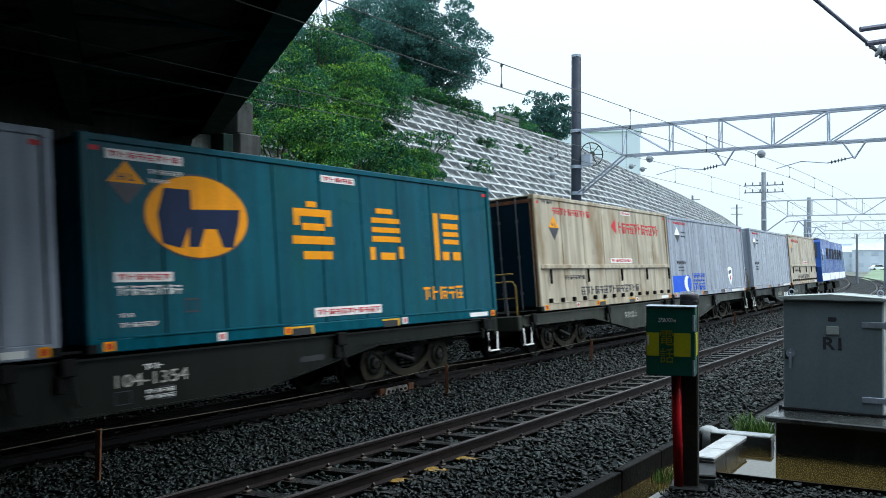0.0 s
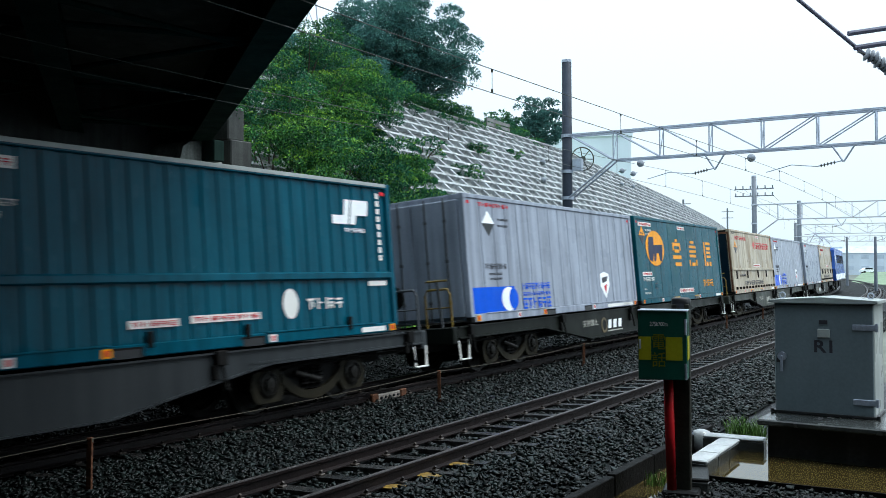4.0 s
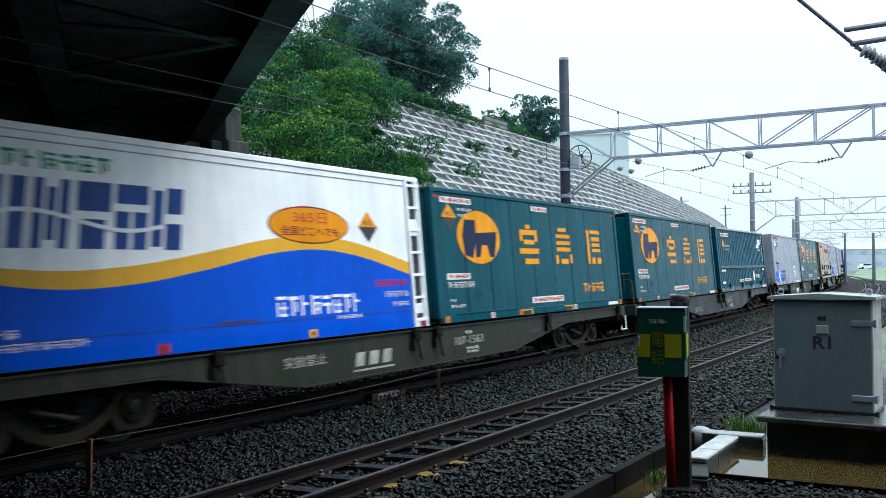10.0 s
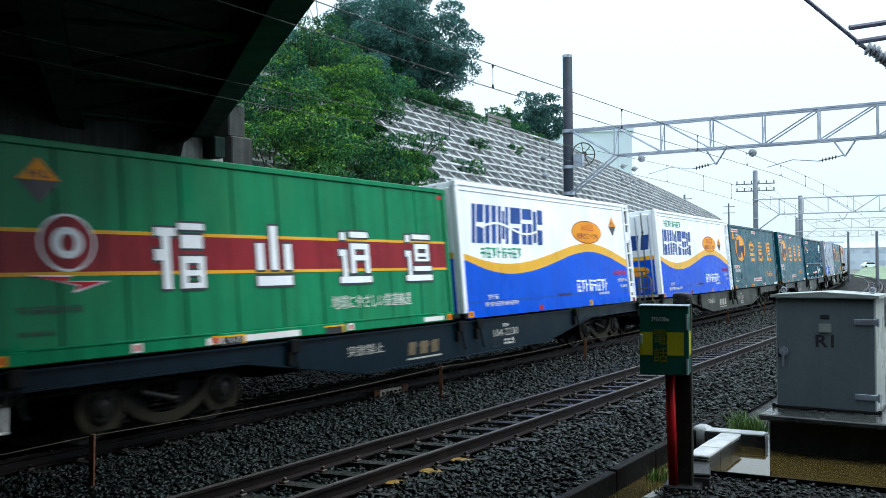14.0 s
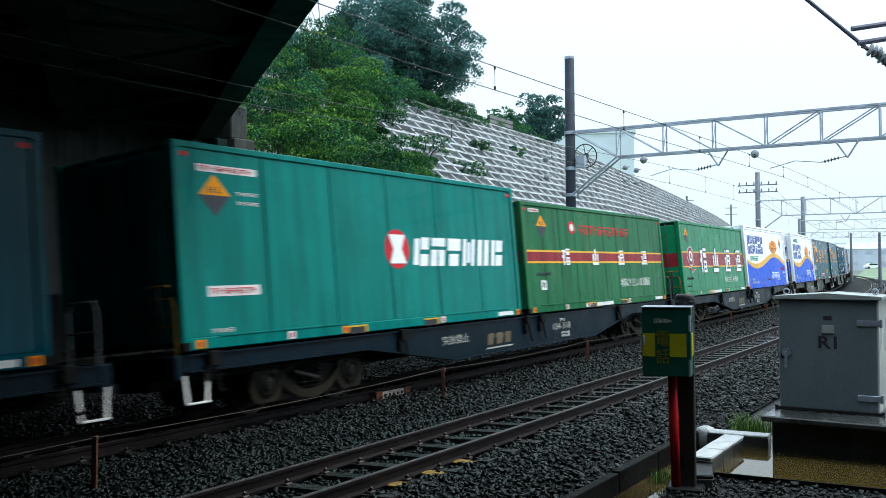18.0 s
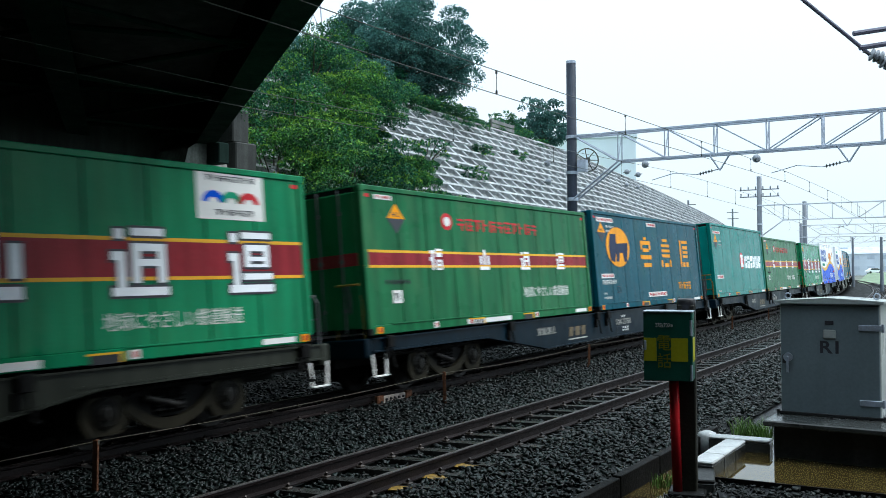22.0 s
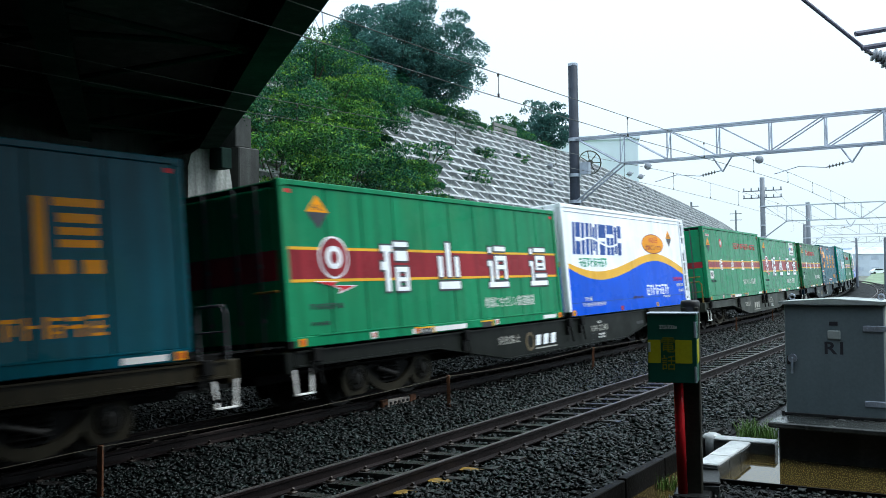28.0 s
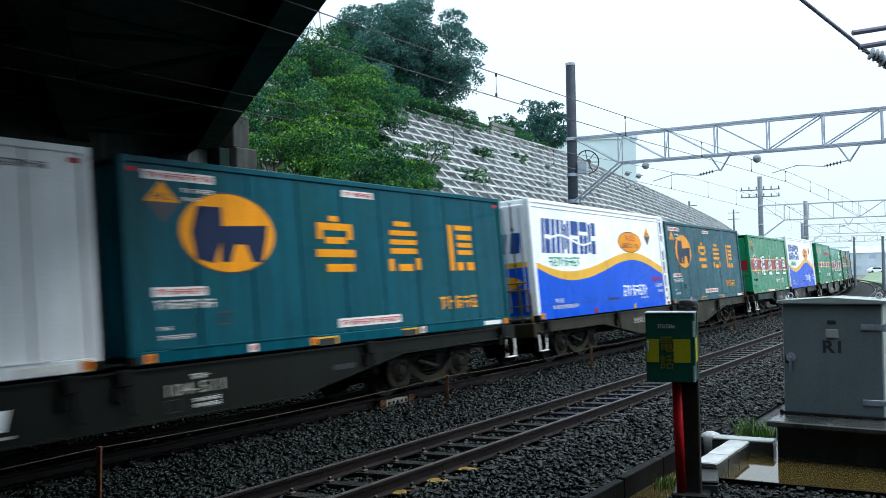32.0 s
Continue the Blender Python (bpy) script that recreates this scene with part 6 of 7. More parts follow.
def reefer_container(label, row_on_top=False, mark=7.98):
    c = Shell(label, M["white"], half=1.25, high=2.69, style="flat", end=0.3)
    r, yb = c.root, -1.25
    us = steps(0.14, 8.8, 0.22)
    c.poly([(u, wave_s(u, False)) for u in us] + [(u, wave_s(u, True) - 0.02) for u in reversed(us)], M["gold"], "gold_wave", "golden wave stripe")
    c.poly([(u, wave_s(u, True)) for u in us] + [(8.8, 0.165), (0.14, 0.165)], M["cobalt"], "blue_field", "cobalt blue lower field", 0.001)
    g = Geo()
    g.box(-LEN / 2 + 0.1, yb - 0.004, 0.004, LEN / 2 - 0.45, yb + 0.025, 0.172)
    part("blue_rail", g, M["cobalt"], r)
    c.bars([(0.14, 2.5, 8.8, 2.515)], M["grey"], "fold", "fold line under the roof")
    c.bars([(0.14, 0.3, 8.8, 0.314)], M["loco_blue"], "fold", "fold line above the bottom rail", 0.006)
    # slanted block emblem: six plain dark blue blocks
    low = -0.17 if row_on_top else 0.0
    for i in range(6):
        c.emblem(BLOCKS[i], 0.5 + i * 0.54, 1.48 + low, 0.97 + i * 0.54, 2.27 + low, M["loco_blue"], "slanted dark blue block emblem", 0, 0.14)
    us2 = steps(0.9, 3.4, 0.15)
    c.poly([(u, 1.83 + low + 0.1 * math.sin((u - 0.9) * 2.4)) for u in us2] + [(u, 1.78 + low + 0.1 * math.sin((u - 0.9) * 2.4)) for u in reversed(us2)], M["white"], "emblem_wave", "white wave line", 0.006)
    c.bars(script_line(0.8, 2.2, 2.7, 2.4, 8, 1) if row_on_top else script_line(0.8, 1.18, 2.6, 1.4, 8, 1), M["mark_green"], "emblem_print", "small green emblem row")
    u_, v_ = (-0.02, -0.12) if row_on_top else (0.0, 0.0)
    c.disc(6.25 + u_, 1.84 + v_, 0.93, 0.29, M["maroon"], "oval_edge", "", 0.0)
    c.disc(6.25 + u_, 1.84 + v_, 0.9, 0.265, M["orange"], "oval_badge", "orange oval badge", 0.004)
    letters("365日", 0.17, 5.86 + u_ - LEN / 2, 1.87 + v_, c.y - 0.008, M["red"], r, "lettering", "red characters", width=0.78)
    letters("全国どこへでも", 0.15, 5.58 + u_ - LEN / 2, 1.67 + v_, c.y - 0.008, M["maroon"], r, "lettering", "dark characters", width=1.34, bold=0.02)
    c.diamond(7.68 if row_on_top else mark, 1.74 if row_on_top else 2.04, 0.26)
    c.bars(script_line(5.35, 0.36, 7.35, 0.66, 8, 3), M["white"], "emblem_print", "white emblem row", 0.006)
    c.bars(script_line(6.7, 0.26, 7.35, 0.32, 8), M["white"], "small_print", "", 0.006)
    c.bars(script_line(7.75, 0.74, 8.7, 0.86, 8, 2), M["red"], "small_print", "", 0.006)
    c.bars(script_line(8.0, 0.56, 8.7, 0.66, 7, 2) + script_line(8.2, 0.4, 8.7, 0.48, 5), M["sticker"], "small_print", "", 0.006)
    c.bars(script_line(0.95, 0.34, 1.4, 0.44, 3) + script_line(0.8, 0.2, 2.3, 0.29, 12), M["sticker"], "small_print", "", 0.006)
    c.bars(script_line(4.2, 0.3, 5.0, 0.36, 8, 1), M["rust"], "small_print", "", 0.006)
    # ladder bay at the front end
    a = LEN / 2
    g = Geo()
    g.box(a - 0.42, yb + 0.03, 0.16, a - 0.1, yb + 0.06, 2.6)
    part("ladder_bay", g, M["black"], r, "dark recess behind the ladder")
    lad = Geo()
    for x in (a - 0.4, a - 0.045):
        lad.box(x - 0.035, yb - 0.02, 0.0, x + 0.035, yb + 0.03, 2.66, 0.006)
    lad = part("ladder", lad, M["white"], r, "white steel ladder")
    for z in steps(0.1, 2.5, 0.4):
        g = Geo()
        g.box(a - 0.38, yb - 0.015, z, a - 0.06, yb + 0.02, z + 0.05, 0.006)
        part("rung", g, M["white"], lad)
    for z0, z1 in ((1.62, 1.92), (0.24, 0.42)):
        g = Geo()
        g.box(a - 0.35, yb + 0.0, z0, a - 0.14, yb + 0.028, z1, 0.008)
        part("latch_panel", g, M["white"], r, "white panel in the ladder recess")
    g = Geo()
    g.tube([(a - 0.34, yb - 0.004, 0.55), (a - 0.34, yb - 0.004, 0.75)], 0.012, 6)
    g.box(a - 0.38, yb - 0.012, 2.42, a - 0.28, yb + 0.012, 2.6, 0.006)
    part("door_catch", g, M["under"], r)
    for u, m_ in ((0.22, "orange"), (3.3, "red"), (6.1, "gold"), (9.1, "red")):
        g = bars([(u - a - 0.09, 0.02, u - a + 0.09, 0.14)], yb - 0.005)
        tg = part("lock_tag", g, M[m_], r, "coloured plate on the bottom rail")
        g = bars([(u - a - 0.03, 0.05, u - a + 0.03, 0.11)], yb - 0.011)
        part("tag_mark", g, M["ink"], tg)
    # rear end badge: the same stripes go round the end
    g = Geo()
    g.box(-a - 0.018, -1.1, 0.13, -a - 0.011, 1.1, 1.18)
    part("end_field", g, M["cobalt"], r, "blue field on the end doors")
    g = Geo()
    g.box(-a - 0.018, -1.1, 1.18, -a - 0.011, 1.1, 1.3)
    part("end_stripe", g, M["gold"], r)
    g = Geo()
    g.lathe([(0.3, 0), (0.3, 0.006)], 24, Matrix.Translation((-a - 0.018, -0.5, 0.85)) @ pose(0, 0, 0, 0, -90, 0) @ Matrix.Diagonal((0.5, 1.4, 1, 1)))
    part("end_badge", g, M["orange"], r)
    for i in range(6):
        y0 = 0.95 - i * 0.33
        g = Geo()
        g.v = [(x, y0 - dy, z) for x in (-a - 0.018, -a - 0.011) for dy, z in ((0, 1.5), (0.24, 1.5), (0.3, 1.95), (0.06, 1.95))]
        g.f = [(0, 1, 2, 3), (7, 6, 5, 4), (0, 4, 5, 1), (1, 5, 6, 2), (2, 6, 7, 3), (3, 7, 4, 0)]
        part("end_block", g, M["loco_blue"], r, "slanted dark blue block")
    for y0 in (-1.02, -0.62):
        g = Geo()
        g.tube([(-a - 0.05, y0, 0.2), (-a - 0.05, y0, 2.5)], 0.02, 7)
        part("end_rail", g, M["galv"], r, "galvanised rail of the end ladder")
    return r


def banded_container(label, body, big, poster=False, row=(3.02, 1.82, 6.5, 2.06, 11), high=2.48, mark=1.0, ring=(2.66, 1.97), band=0.0):
    c = Shell(label, body, high=high, n=10)
    v0, v1 = (1.0, 1.44) if big else (1.15, 1.36)
    c.bars([(band, v0, LEN, v1)], M["maroon"], "band", "maroon band along the side")
    c.bars([(band, v1, LEN, v1 + 0.045), (band, v0 - 0.045, LEN, v0)], M["gold"], "band_edge", "golden band edge", 0.001)
    g = Geo()
    a = LEN / 2
    g.box(-a - 0.016, -1.1, v0, -a - 0.011, 1.1, v1)
    part("end_band", g, M["maroon"], c.root)
    c.diamond(0.84 if big else mark, 2.02 if big else 1.95, 0.26)
    if big:
        c.disc(1.15, 1.33, 0.36, 0.33, M["white"], "emblem_edge", "", 0.004)
        c.disc(1.15, 1.33, 0.33, 0.3, M["maroon"], "emblem", "maroon ring emblem", 0.006)
        c.disc(1.15, 1.33, 0.2, 0.18, M["white"], "emblem_ring", "", 0.011)
        c.disc(1.15, 1.33, 0.09, 0.1, M["maroon"], "emblem_core", "", 0.016)
        c.poly([(0.64, 0.97), (1.2, 0.96), (1.1, 0.9), (1.68, 0.89), (1.2, 0.76), (1.25, 0.84)], M["white"], "emblem_arrow", "", 0.004)
        c.poly([(0.7, 0.955), (1.18, 0.945), (1.08, 0.895), (1.6, 0.88), (1.22, 0.79), (1.28, 0.85)], M["red"], "emblem_arrow", "", 0.009)
        for s_, u in ((SHAPE_D, 2.35), (SHAPE_E, 4.07), (SHAPE_F, 5.95), (SHAPE_G, 7.78)):
            u -= 0.1 if poster else 0.0
            c.emblem(s_, u, 0.77, u + 0.82, 1.63, M["ink"], "dark edge of the emblem", 0.004, 0, 0.03)
            c.emblem(s_, u, 0.77, u + 0.82, 1.63, M["white"], "white block emblem with dark edge", 0.0115)
        letters("地球にやさしい鉄道輸送", 0.22, 5.72 - LEN / 2, 0.36, c.y - 0.002, M["sticker"], c.root, "lettering", "pale slogan on rail transport", width=2.16)
        c.bars(script_line(0.5, 0.54, 1.3, 0.63, 8) + script_line(0.5, 0.3, 0.95, 0.36, 5), M["ink"], "small_print")
        if poster:
            c.bars([(7.2, 1.76, 8.4, 2.42)], M["sticker"], "poster", "white poster with coloured arcs")
            for i, k_ in enumerate(("cobalt", "mark_green", "red")):
                arc = [(math.cos(q), math.sin(q)) for q in steps(0.1, math.pi - 0.1, 0.25)]
                c.poly([(7.48 + i * 0.32 + 0.2 * x, 1.98 + 0.17 * y) for x, y in arc] + [(7.48 + i * 0.32 + 0.1 * x, 1.98 + 0.08 * y) for x, y in reversed(arc)], M[k_], "poster_arc", "", 0.005)
            c.bars(script_line(7.35, 2.28, 8.25, 2.36, 8) + script_line(7.5, 1.82, 8.2, 1.9, 6), M["ink"], "poster_print", "", 0.005)
    else:
        for s_, u in ((SHAPE_D, 1.98), (SHAPE_E, 3.78), (SHAPE_F, 5.57), (SHAPE_G, 7.38)):
            c.emblem(s_, u, 1.06, u + 0.42, 1.46, M["white"], "small white block emblem", 0.006)
        c.bars(script_line(*row, 1), M["red"], "emblem_print", "red emblem row")
        c.disc(*ring, 0.19, 0.16, M["red"], "emblem", "red ring emblem")
        c.disc(*ring, 0.11, 0.09, M["sticker"], "emblem_ring", "", 0.005)
        letters("地球にやさしい鉄道輸送", 0.23, 5.62 - LEN / 2, 0.46, c.y - 0.002, M["sticker"], c.root, "lettering", "pale slogan on rail transport", width=2.3)
        c.sticker(*((0.55, 0.76, 1.0, 1.04) if band else (0.75, 0.5, 1.02, 0.72)), 2, "ink")
        c.bars(script_line(0.55, 0.62 if band else 0.82, 1.3, 0.7 if band else 0.9, 8), M["ink"], "small_print")
    c.sticker(0.4, 2.26, 0.9, 2.34, 4) if not big else None
    g = bars([(3.1 - a, 0.02, 4.9 - a, 0.11)], -c.half - 0.001)
    part("data_plate", g, M["sticker"], c.root, "long pale data plate")
    c.lower()
    return c.root


def sea_green_container(label):
    c = Shell(label, M["sea_green"], high=2.72, n=6)
    c.disc(4.84, 1.36, 0.36, 0.34, M["red"], "emblem_edge", "red and white round emblem")
    c.poly([(4.6, 1.61), (5.08, 1.61), (4.96, 1.36), (5.08, 1.11), (4.6, 1.11), (4.72, 1.36)], M["white"], "emblem_shape", "white waisted shape", 0.006)
    for i in range(6):
        c.emblem(BLOCKS[5 - i], 5.3 + i * 0.56, 1.06, 5.76 + i * 0.56, 1.58, M["white"], "white slanted block emblem", 0, 0.2)
    c.diamond(0.7, 2.03, 0.28)
    c.sticker(0.4, 2.34, 1.5, 2.44, 7)
    c.bars(script_line(1.1, 2.05, 1.5, 2.1, 5) + script_line(1.1, 1.92, 1.5, 1.97, 5), M["sticker"])
    c.sticker(0.48, 0.68, 1.44, 0.82, 7)
    c.bars(script_line(0.5, 0.2, 0.9, 0.26, 5), M["sticker"])
    c.lower()
    return c.root


def blue_container(label):
    c = Shell(label, M["mid_blue"], high=2.5, style="corr", n=(30, 0.95))
    g = Geo()
    g.box(-LEN / 2 + 0.12, -1.24, 0.89, LEN / 2 - 0.12, -1.18, 1.01, 0.02)
    part("belt_rail", g, M["mid_blue"], c.root, "horizontal hinge rail")
    c.poly([(7.66, 1.78), (8.06, 1.78), (8.14, 2.18), (8.0, 2.18), (7.95, 1.92), (7.66, 1.92)], M["white"], "emblem", "white block emblem")
    c.poly([(8.1, 1.78), (8.24, 1.78), (8.29, 1.93), (8.58, 1.93), (8.62, 2.18), (8.18, 2.18)], M["white"], "emblem", "white block emblem")
    for i in range(9):
        c.bars([(8.85, 2.24 - i * 0.13, 8.93, 2.33 - i * 0.13)], M["sticker"], "side_print")
    g = Geo()
    g.box(-LEN / 2 + 0.12, -1.232, 2.44, LEN / 2 - 0.12, -1.2265, 2.5, 0.002)
    part("roof_edge", g, M["cabinet_light"], c.root, "pale roof edge strip")
    c.disc(6.55, 0.55, 0.17, 0.22, M["sticker"], "round_mark", "pale round mark", 0.0, 20)
    c.bars(script_line(7.95, 1.65, 8.5, 1.72, 5), M["white"], "small_print")
    c.diamond(1.15, 1.78, 0.27)
    c.sticker(0.85, 2.16, 2.2, 2.3, 9)
    c.bars(script_line(1.5, 1.75, 2.2, 1.83, 6) + script_line(1.5, 1.62, 2.0, 1.69, 5), M["sticker"])
    c.bars([(0.5, 0.78, 1.2, 0.86), (8.5, 0.78, 9.0, 0.86), (0.5, 0.3, 1.0, 0.4)], M["sticker"], "plates")
    c.sticker(3.6, 0.34, 4.4, 0.44, 5)
    c.sticker(4.6, 0.36, 5.9, 0.46, 8)
    c.bars(script_line(6.9, 0.45, 7.8, 0.62, 4), M["sticker"])
    for u in (1.6, 3.9, 5.6, 7.9):
        g = Geo()
        g.box(u - LEN / 2 - 0.04, -1.25, 0.1, u - LEN / 2 + 0.04, -1.21, 0.3, 0.006)
        part("drop_side_catch", g, M["under"], c.root)
    c.lower(False)
    return c.root


def grey_container(label, emblem=True):
    c = Shell(label, M["grey"], high=2.55, style="panel", n=17)
    if emblem:
        c.bars([(0.13, 0.165, 1.9, 0.68)], M["cobalt"], "blue_field", "blue lower corner field")
        c.disc(1.62, 0.42, 0.32, 0.25, M["white"], "emblem_disc", "white disc", 0.006, 28)
        c.disc(1.82, 0.42, 0.2, 0.22, M["cobalt"], "emblem_disc", "", 0.011, 28)
        c.bars(script_line(2.25, 0.6, 3.65, 0.74, 9, 2) + script_line(2.25, 0.46, 3.65, 0.54, 11, 1) + script_line(2.25, 0.18, 3.65, 0.42, 6, 3), M["cobalt"], "emblem_print", "blue emblem rows")
        c.poly([(6.7, 0.9), (6.98, 0.96), (7.28, 0.9), (7.3, 0.6), (7.0, 0.26), (6.68, 0.6)], M["white"], "shield", "white shield emblem")
        c.poly([(6.78, 0.8), (7.18, 0.84), (7.12, 0.72), (6.8, 0.66)], M["ink"], "shield_mark", "", 0.006)
        c.poly([(6.9, 0.58), (7.12, 0.64), (7.0, 0.4)], M["red"], "shield_mark", "", 0.006)
    c.poly([(0.71, 1.98), (1.23, 1.98), (0.97, 2.24)], M["white"], "size_mark", "white and grey diamond mark")
    c.poly([(0.71, 1.98), (0.97, 1.72), (1.23, 1.98)], M["frame_grey"], "size_mark", "white and grey diamond mark")
    c.bars(script_line(0.6, 2.32, 1.9, 2.4, 9), M["red"], "small_print")
    c.bars(script_line(1.35, 2.05, 1.85, 2.1, 6) + script_line(1.35, 1.92, 1.8, 1.97, 6), M["ink"], "small_print")
    c.bars(script_line(0.7, 1.04, 1.62, 1.16, 8) + script_line(0.85, 0.92, 1.4, 0.97, 6) + script_line(0.85, 0.82, 1.4, 0.87, 6), M["ink"], "small_print")
    g = bars([(7.0 - LEN / 2, 0.03, 8.6 - LEN / 2, 0.11)], -c.half - 0.001)
    part("data_plate", g, M["sticker"], c.root)
    c.lower(False)
    return c.root


def pale_container(label):
    c = Shell(label, M["white"], high=2.6, n=13)
    c.diamond(1.0, 1.95, 0.26)
    c.bars(script_line(7.6, 2.3, 8.7, 2.38, 8), M["ink"], "small_print")
    c.bars(script_line(0.7, 0.8, 1.6, 0.9, 7), M["ink"], "small_print")
    c.lower()
    return c.root


def beige_container(label, emblem=True):
    c = Shell(label, M["beige"], high=2.6, n=7, door=M["frame_navy"])
    g = Geo()
    g.box(-LEN / 2 + 0.1, -1.25, 0.93, LEN / 2 - 0.1, -1.19, 1.03, 0.015)
    part("belt_rail", g, M["beige"], c.root, "horizontal hinge rail")
    for u in (0.55, 2.7, 5.0, 7.0, 9.0):
        g = Geo()
        g.tube([(u - LEN / 2, -1.26, 0.92), (u - LEN / 2, -1.26, 0.6)], 0.03, 7)
        part("catch_lever", g, M["under"], c.root)
    for u in steps(0.5, 8.9, 0.7):
        g = Geo()
        g.box(u - LEN / 2 - 0.05, -1.27, 0.17, u - LEN / 2 + 0.05, -1.2, 0.27, 0.01)
        part("drop_side_catch", g, M["under"], c.root)
    if emblem:
        c.poly([(4.6, 2.05), (4.95, 2.25), (4.95, 1.85)], M["red"], "emblem", "red arrow emblem")
        c.bars(script_line(5.1, 1.88, 8.5, 2.18, 11, 2), M["red"], "emblem_print", "red emblem row")
    c.bars(script_line(0.95, 2.2, 3.2, 2.36, 10, 1), M["red"], "small_print")
    c.bars(script_line(0.4, 2.42, 1.0, 2.5, 4) + script_line(1.4, 0.68, 2.6, 0.78, 8), M["ink"], "small_print")
    c.bars(script_line(2.3, 0.3, 6.4, 0.5, 14, 3), M["ink"], "small_print")
    c.diamond(1.0, 1.88, 0.28)
    c.sticker(4.4, 1.08, 6.0, 1.2, 9)
    c.sticker(5.4, 2.38, 6.1, 2.48, 4)
    for y in (-1.19, 1.13):
        g = Geo()
        g.box(-LEN / 2 - 0.02, y, 0.1, -LEN / 2 - 0.012, y + 0.06, 2.5)
        part("end_edge", g, M["rust"], c.root)
    g = Geo()
    g.box(-LEN / 2 - 0.02, -1.19, 2.42, -LEN / 2 - 0.012, 1.19, 2.5)
    part("end_edge", g, M["rust"], c.root)
    c.lower()
    return c.root


# wheel, bogie and frame meshes shared by all wagons
WR = 0.43
g = Geo()
mx = pose(0, 0, 0, 90, 0, 0)
for sy in (-1, 1):
    prof = [(0.05, -0.075), (0.1, -0.075), (0.12, -0.03), (0.33, -0.02), (0.37, -0.06), (WR, -0.06), (WR, 0.045), (WR + 0.03, 0.06), (WR + 0.03, 0.075), (0.36, 0.07), (0.3, 0.02), (0.12, 0.03), (0.1, 0.08), (0.05, 0.08)]
    if sy > 0:
        prof = [(r, -z) for r, z in prof][::-1]
    g.lathe(prof, 28, Matrix.Translation((0, sy * 0.56, 0)) @ mx @ pose(0, 0, 0, 180, 0, 0))
    for i in range(3):
        a = i * 2.094
        g.box(-0.02, -0.02, -0.02, 0.02, 0.02, 0.02, 0.004, Matrix.Translation((0.22 * math.cos(a), sy * 0.6, 0.22 * math.sin(a))))
g.tube([(0, -0.85, 0), (0, 0.85, 0)], 0.075, 12)
WHEEL = g.mesh("wheelset", M["wheel"])


def bogie_parts():
    out = []
    for sy in (-1, 1):
        g = Geo()
        y0, y1 = sorted((sy * 0.74, sy * 0.9))
        g.prism([(-1.28, 0.36), (-1.28, 0.5), (-1.1, 0.62), (-0.6, 0.58), (-0.4, 0.66), (0.4, 0.66), (0.6, 0.58), (1.1, 0.62), (1.28, 0.5), (1.28, 0.36), (1.12, 0.3), (0.78, 0.3), (0.62, 0.44), (0.42, 0.28), (-0.42, 0.28), (-0.62, 0.44), (-0.78, 0.3), (-1.12, 0.3)], y0, y1)
        out.append(("side_frame", g, "under"))
        for sx in (-1, 1):
            g = Geo()
            g.box(sx * 0.95 - 0.14, sy * 0.82 - 0.14, 0.3, sx * 0.95 + 0.14, sy * 0.82 + 0.14, 0.56, 0.03)
            out.append(("axle_box", g, "under"))
            g = Geo()
            g.lathe([(0.1, 0), (0.1, 0.05), (0.05, 0.07)], 12, Matrix.Translation((sx * 0.95, sy * 0.96, 0.43)) @ pose(0, 0, 0, 90 if sy < 0 else -90, 0, 0))
            out.append(("axle_cap", g, "hub"))
        for dx in (-0.16, 0.0, 0.16):
            g = Geo()
            g.lathe([(0.04, 0.32)] + [(r_, 0.34 + k_ * 0.055 + dz) for k_ in range(5) for r_, dz in ((0.06, 0), (0.075, 0.02), (0.06, 0.04))] + [(0.04, 0.62)], 10, Matrix.Translation((dx, sy * 0.92, 0)))
            out.append(("coil_spring", g, "under"))
        for sx in (-1, 1):
            g = Geo()
            x = sx * 0.95
            arch = [(x + 0.34 * math.cos(q), 0.42 + 0.3 * math.sin(q)) for q in steps(-0.5, math.pi + 0.5, 0.35)]
            g.prism(arch + [(x - 0.22, 0.17), (x + 0.22, 0.17)], sy * 0.9 - 0.05, sy * 0.9 + 0.05)
            out.append(("axle_guard", g, "bogie"))
            g = Geo()
            g.lathe([(0.19, 0.0), (0.19, 0.03), (0.15, 0.05), (0.15, 0.02), (0.09, 0.02), (0.09, 0.07), (0.03, 0.08)], 18, Matrix.Translation((x, sy * 0.95, 0.43)) @ pose(0, 0, 0, 90 if sy < 0 else -90, 0, 0))
            out.append(("axle_cover", g, "hub"))
        g = Geo()
        low = [(0.7 * u, 0.13 + 0.3 * abs(u) ** 2.2) for u in steps(-1, 1, 0.125)]
        g.prism(low + [(q[0] * 0.96, q[1] + 0.13) for q in reversed(low)], sy * 0.93 - 0.04, sy * 0.93 + 0.04)
        out.append(("spring_plank", g, "bogie"))
        g = Geo()
        g.tube([(-0.4, sy * 0.97, 0.55), (0.12, sy * 0.99, 0.4)], 0.04, 8)
        out.append(("damper", g, "wheel"))
    g = Geo()
    g.box(-0.28, -0.85, 0.5, 0.28, 0.85, 0.72, 0.03)
    out.append(("bolster", g, "under"))
    for sx in (-1, 1):
        g = Geo()
        g.box(sx * 0.45 - 0.04, -0.7, 0.2, sx * 0.45 + 0.04, 0.7, 0.32, 0.02)
        for sy in (-1, 1):
            g.box(sx * 0.49 - 0.05, sy * 0.56 - 0.06, 0.25, sx * 0.49 + 0.05, sy * 0.56 + 0.06, 0.6, 0.02)
        out.append(("brake_beam", g, "under"))
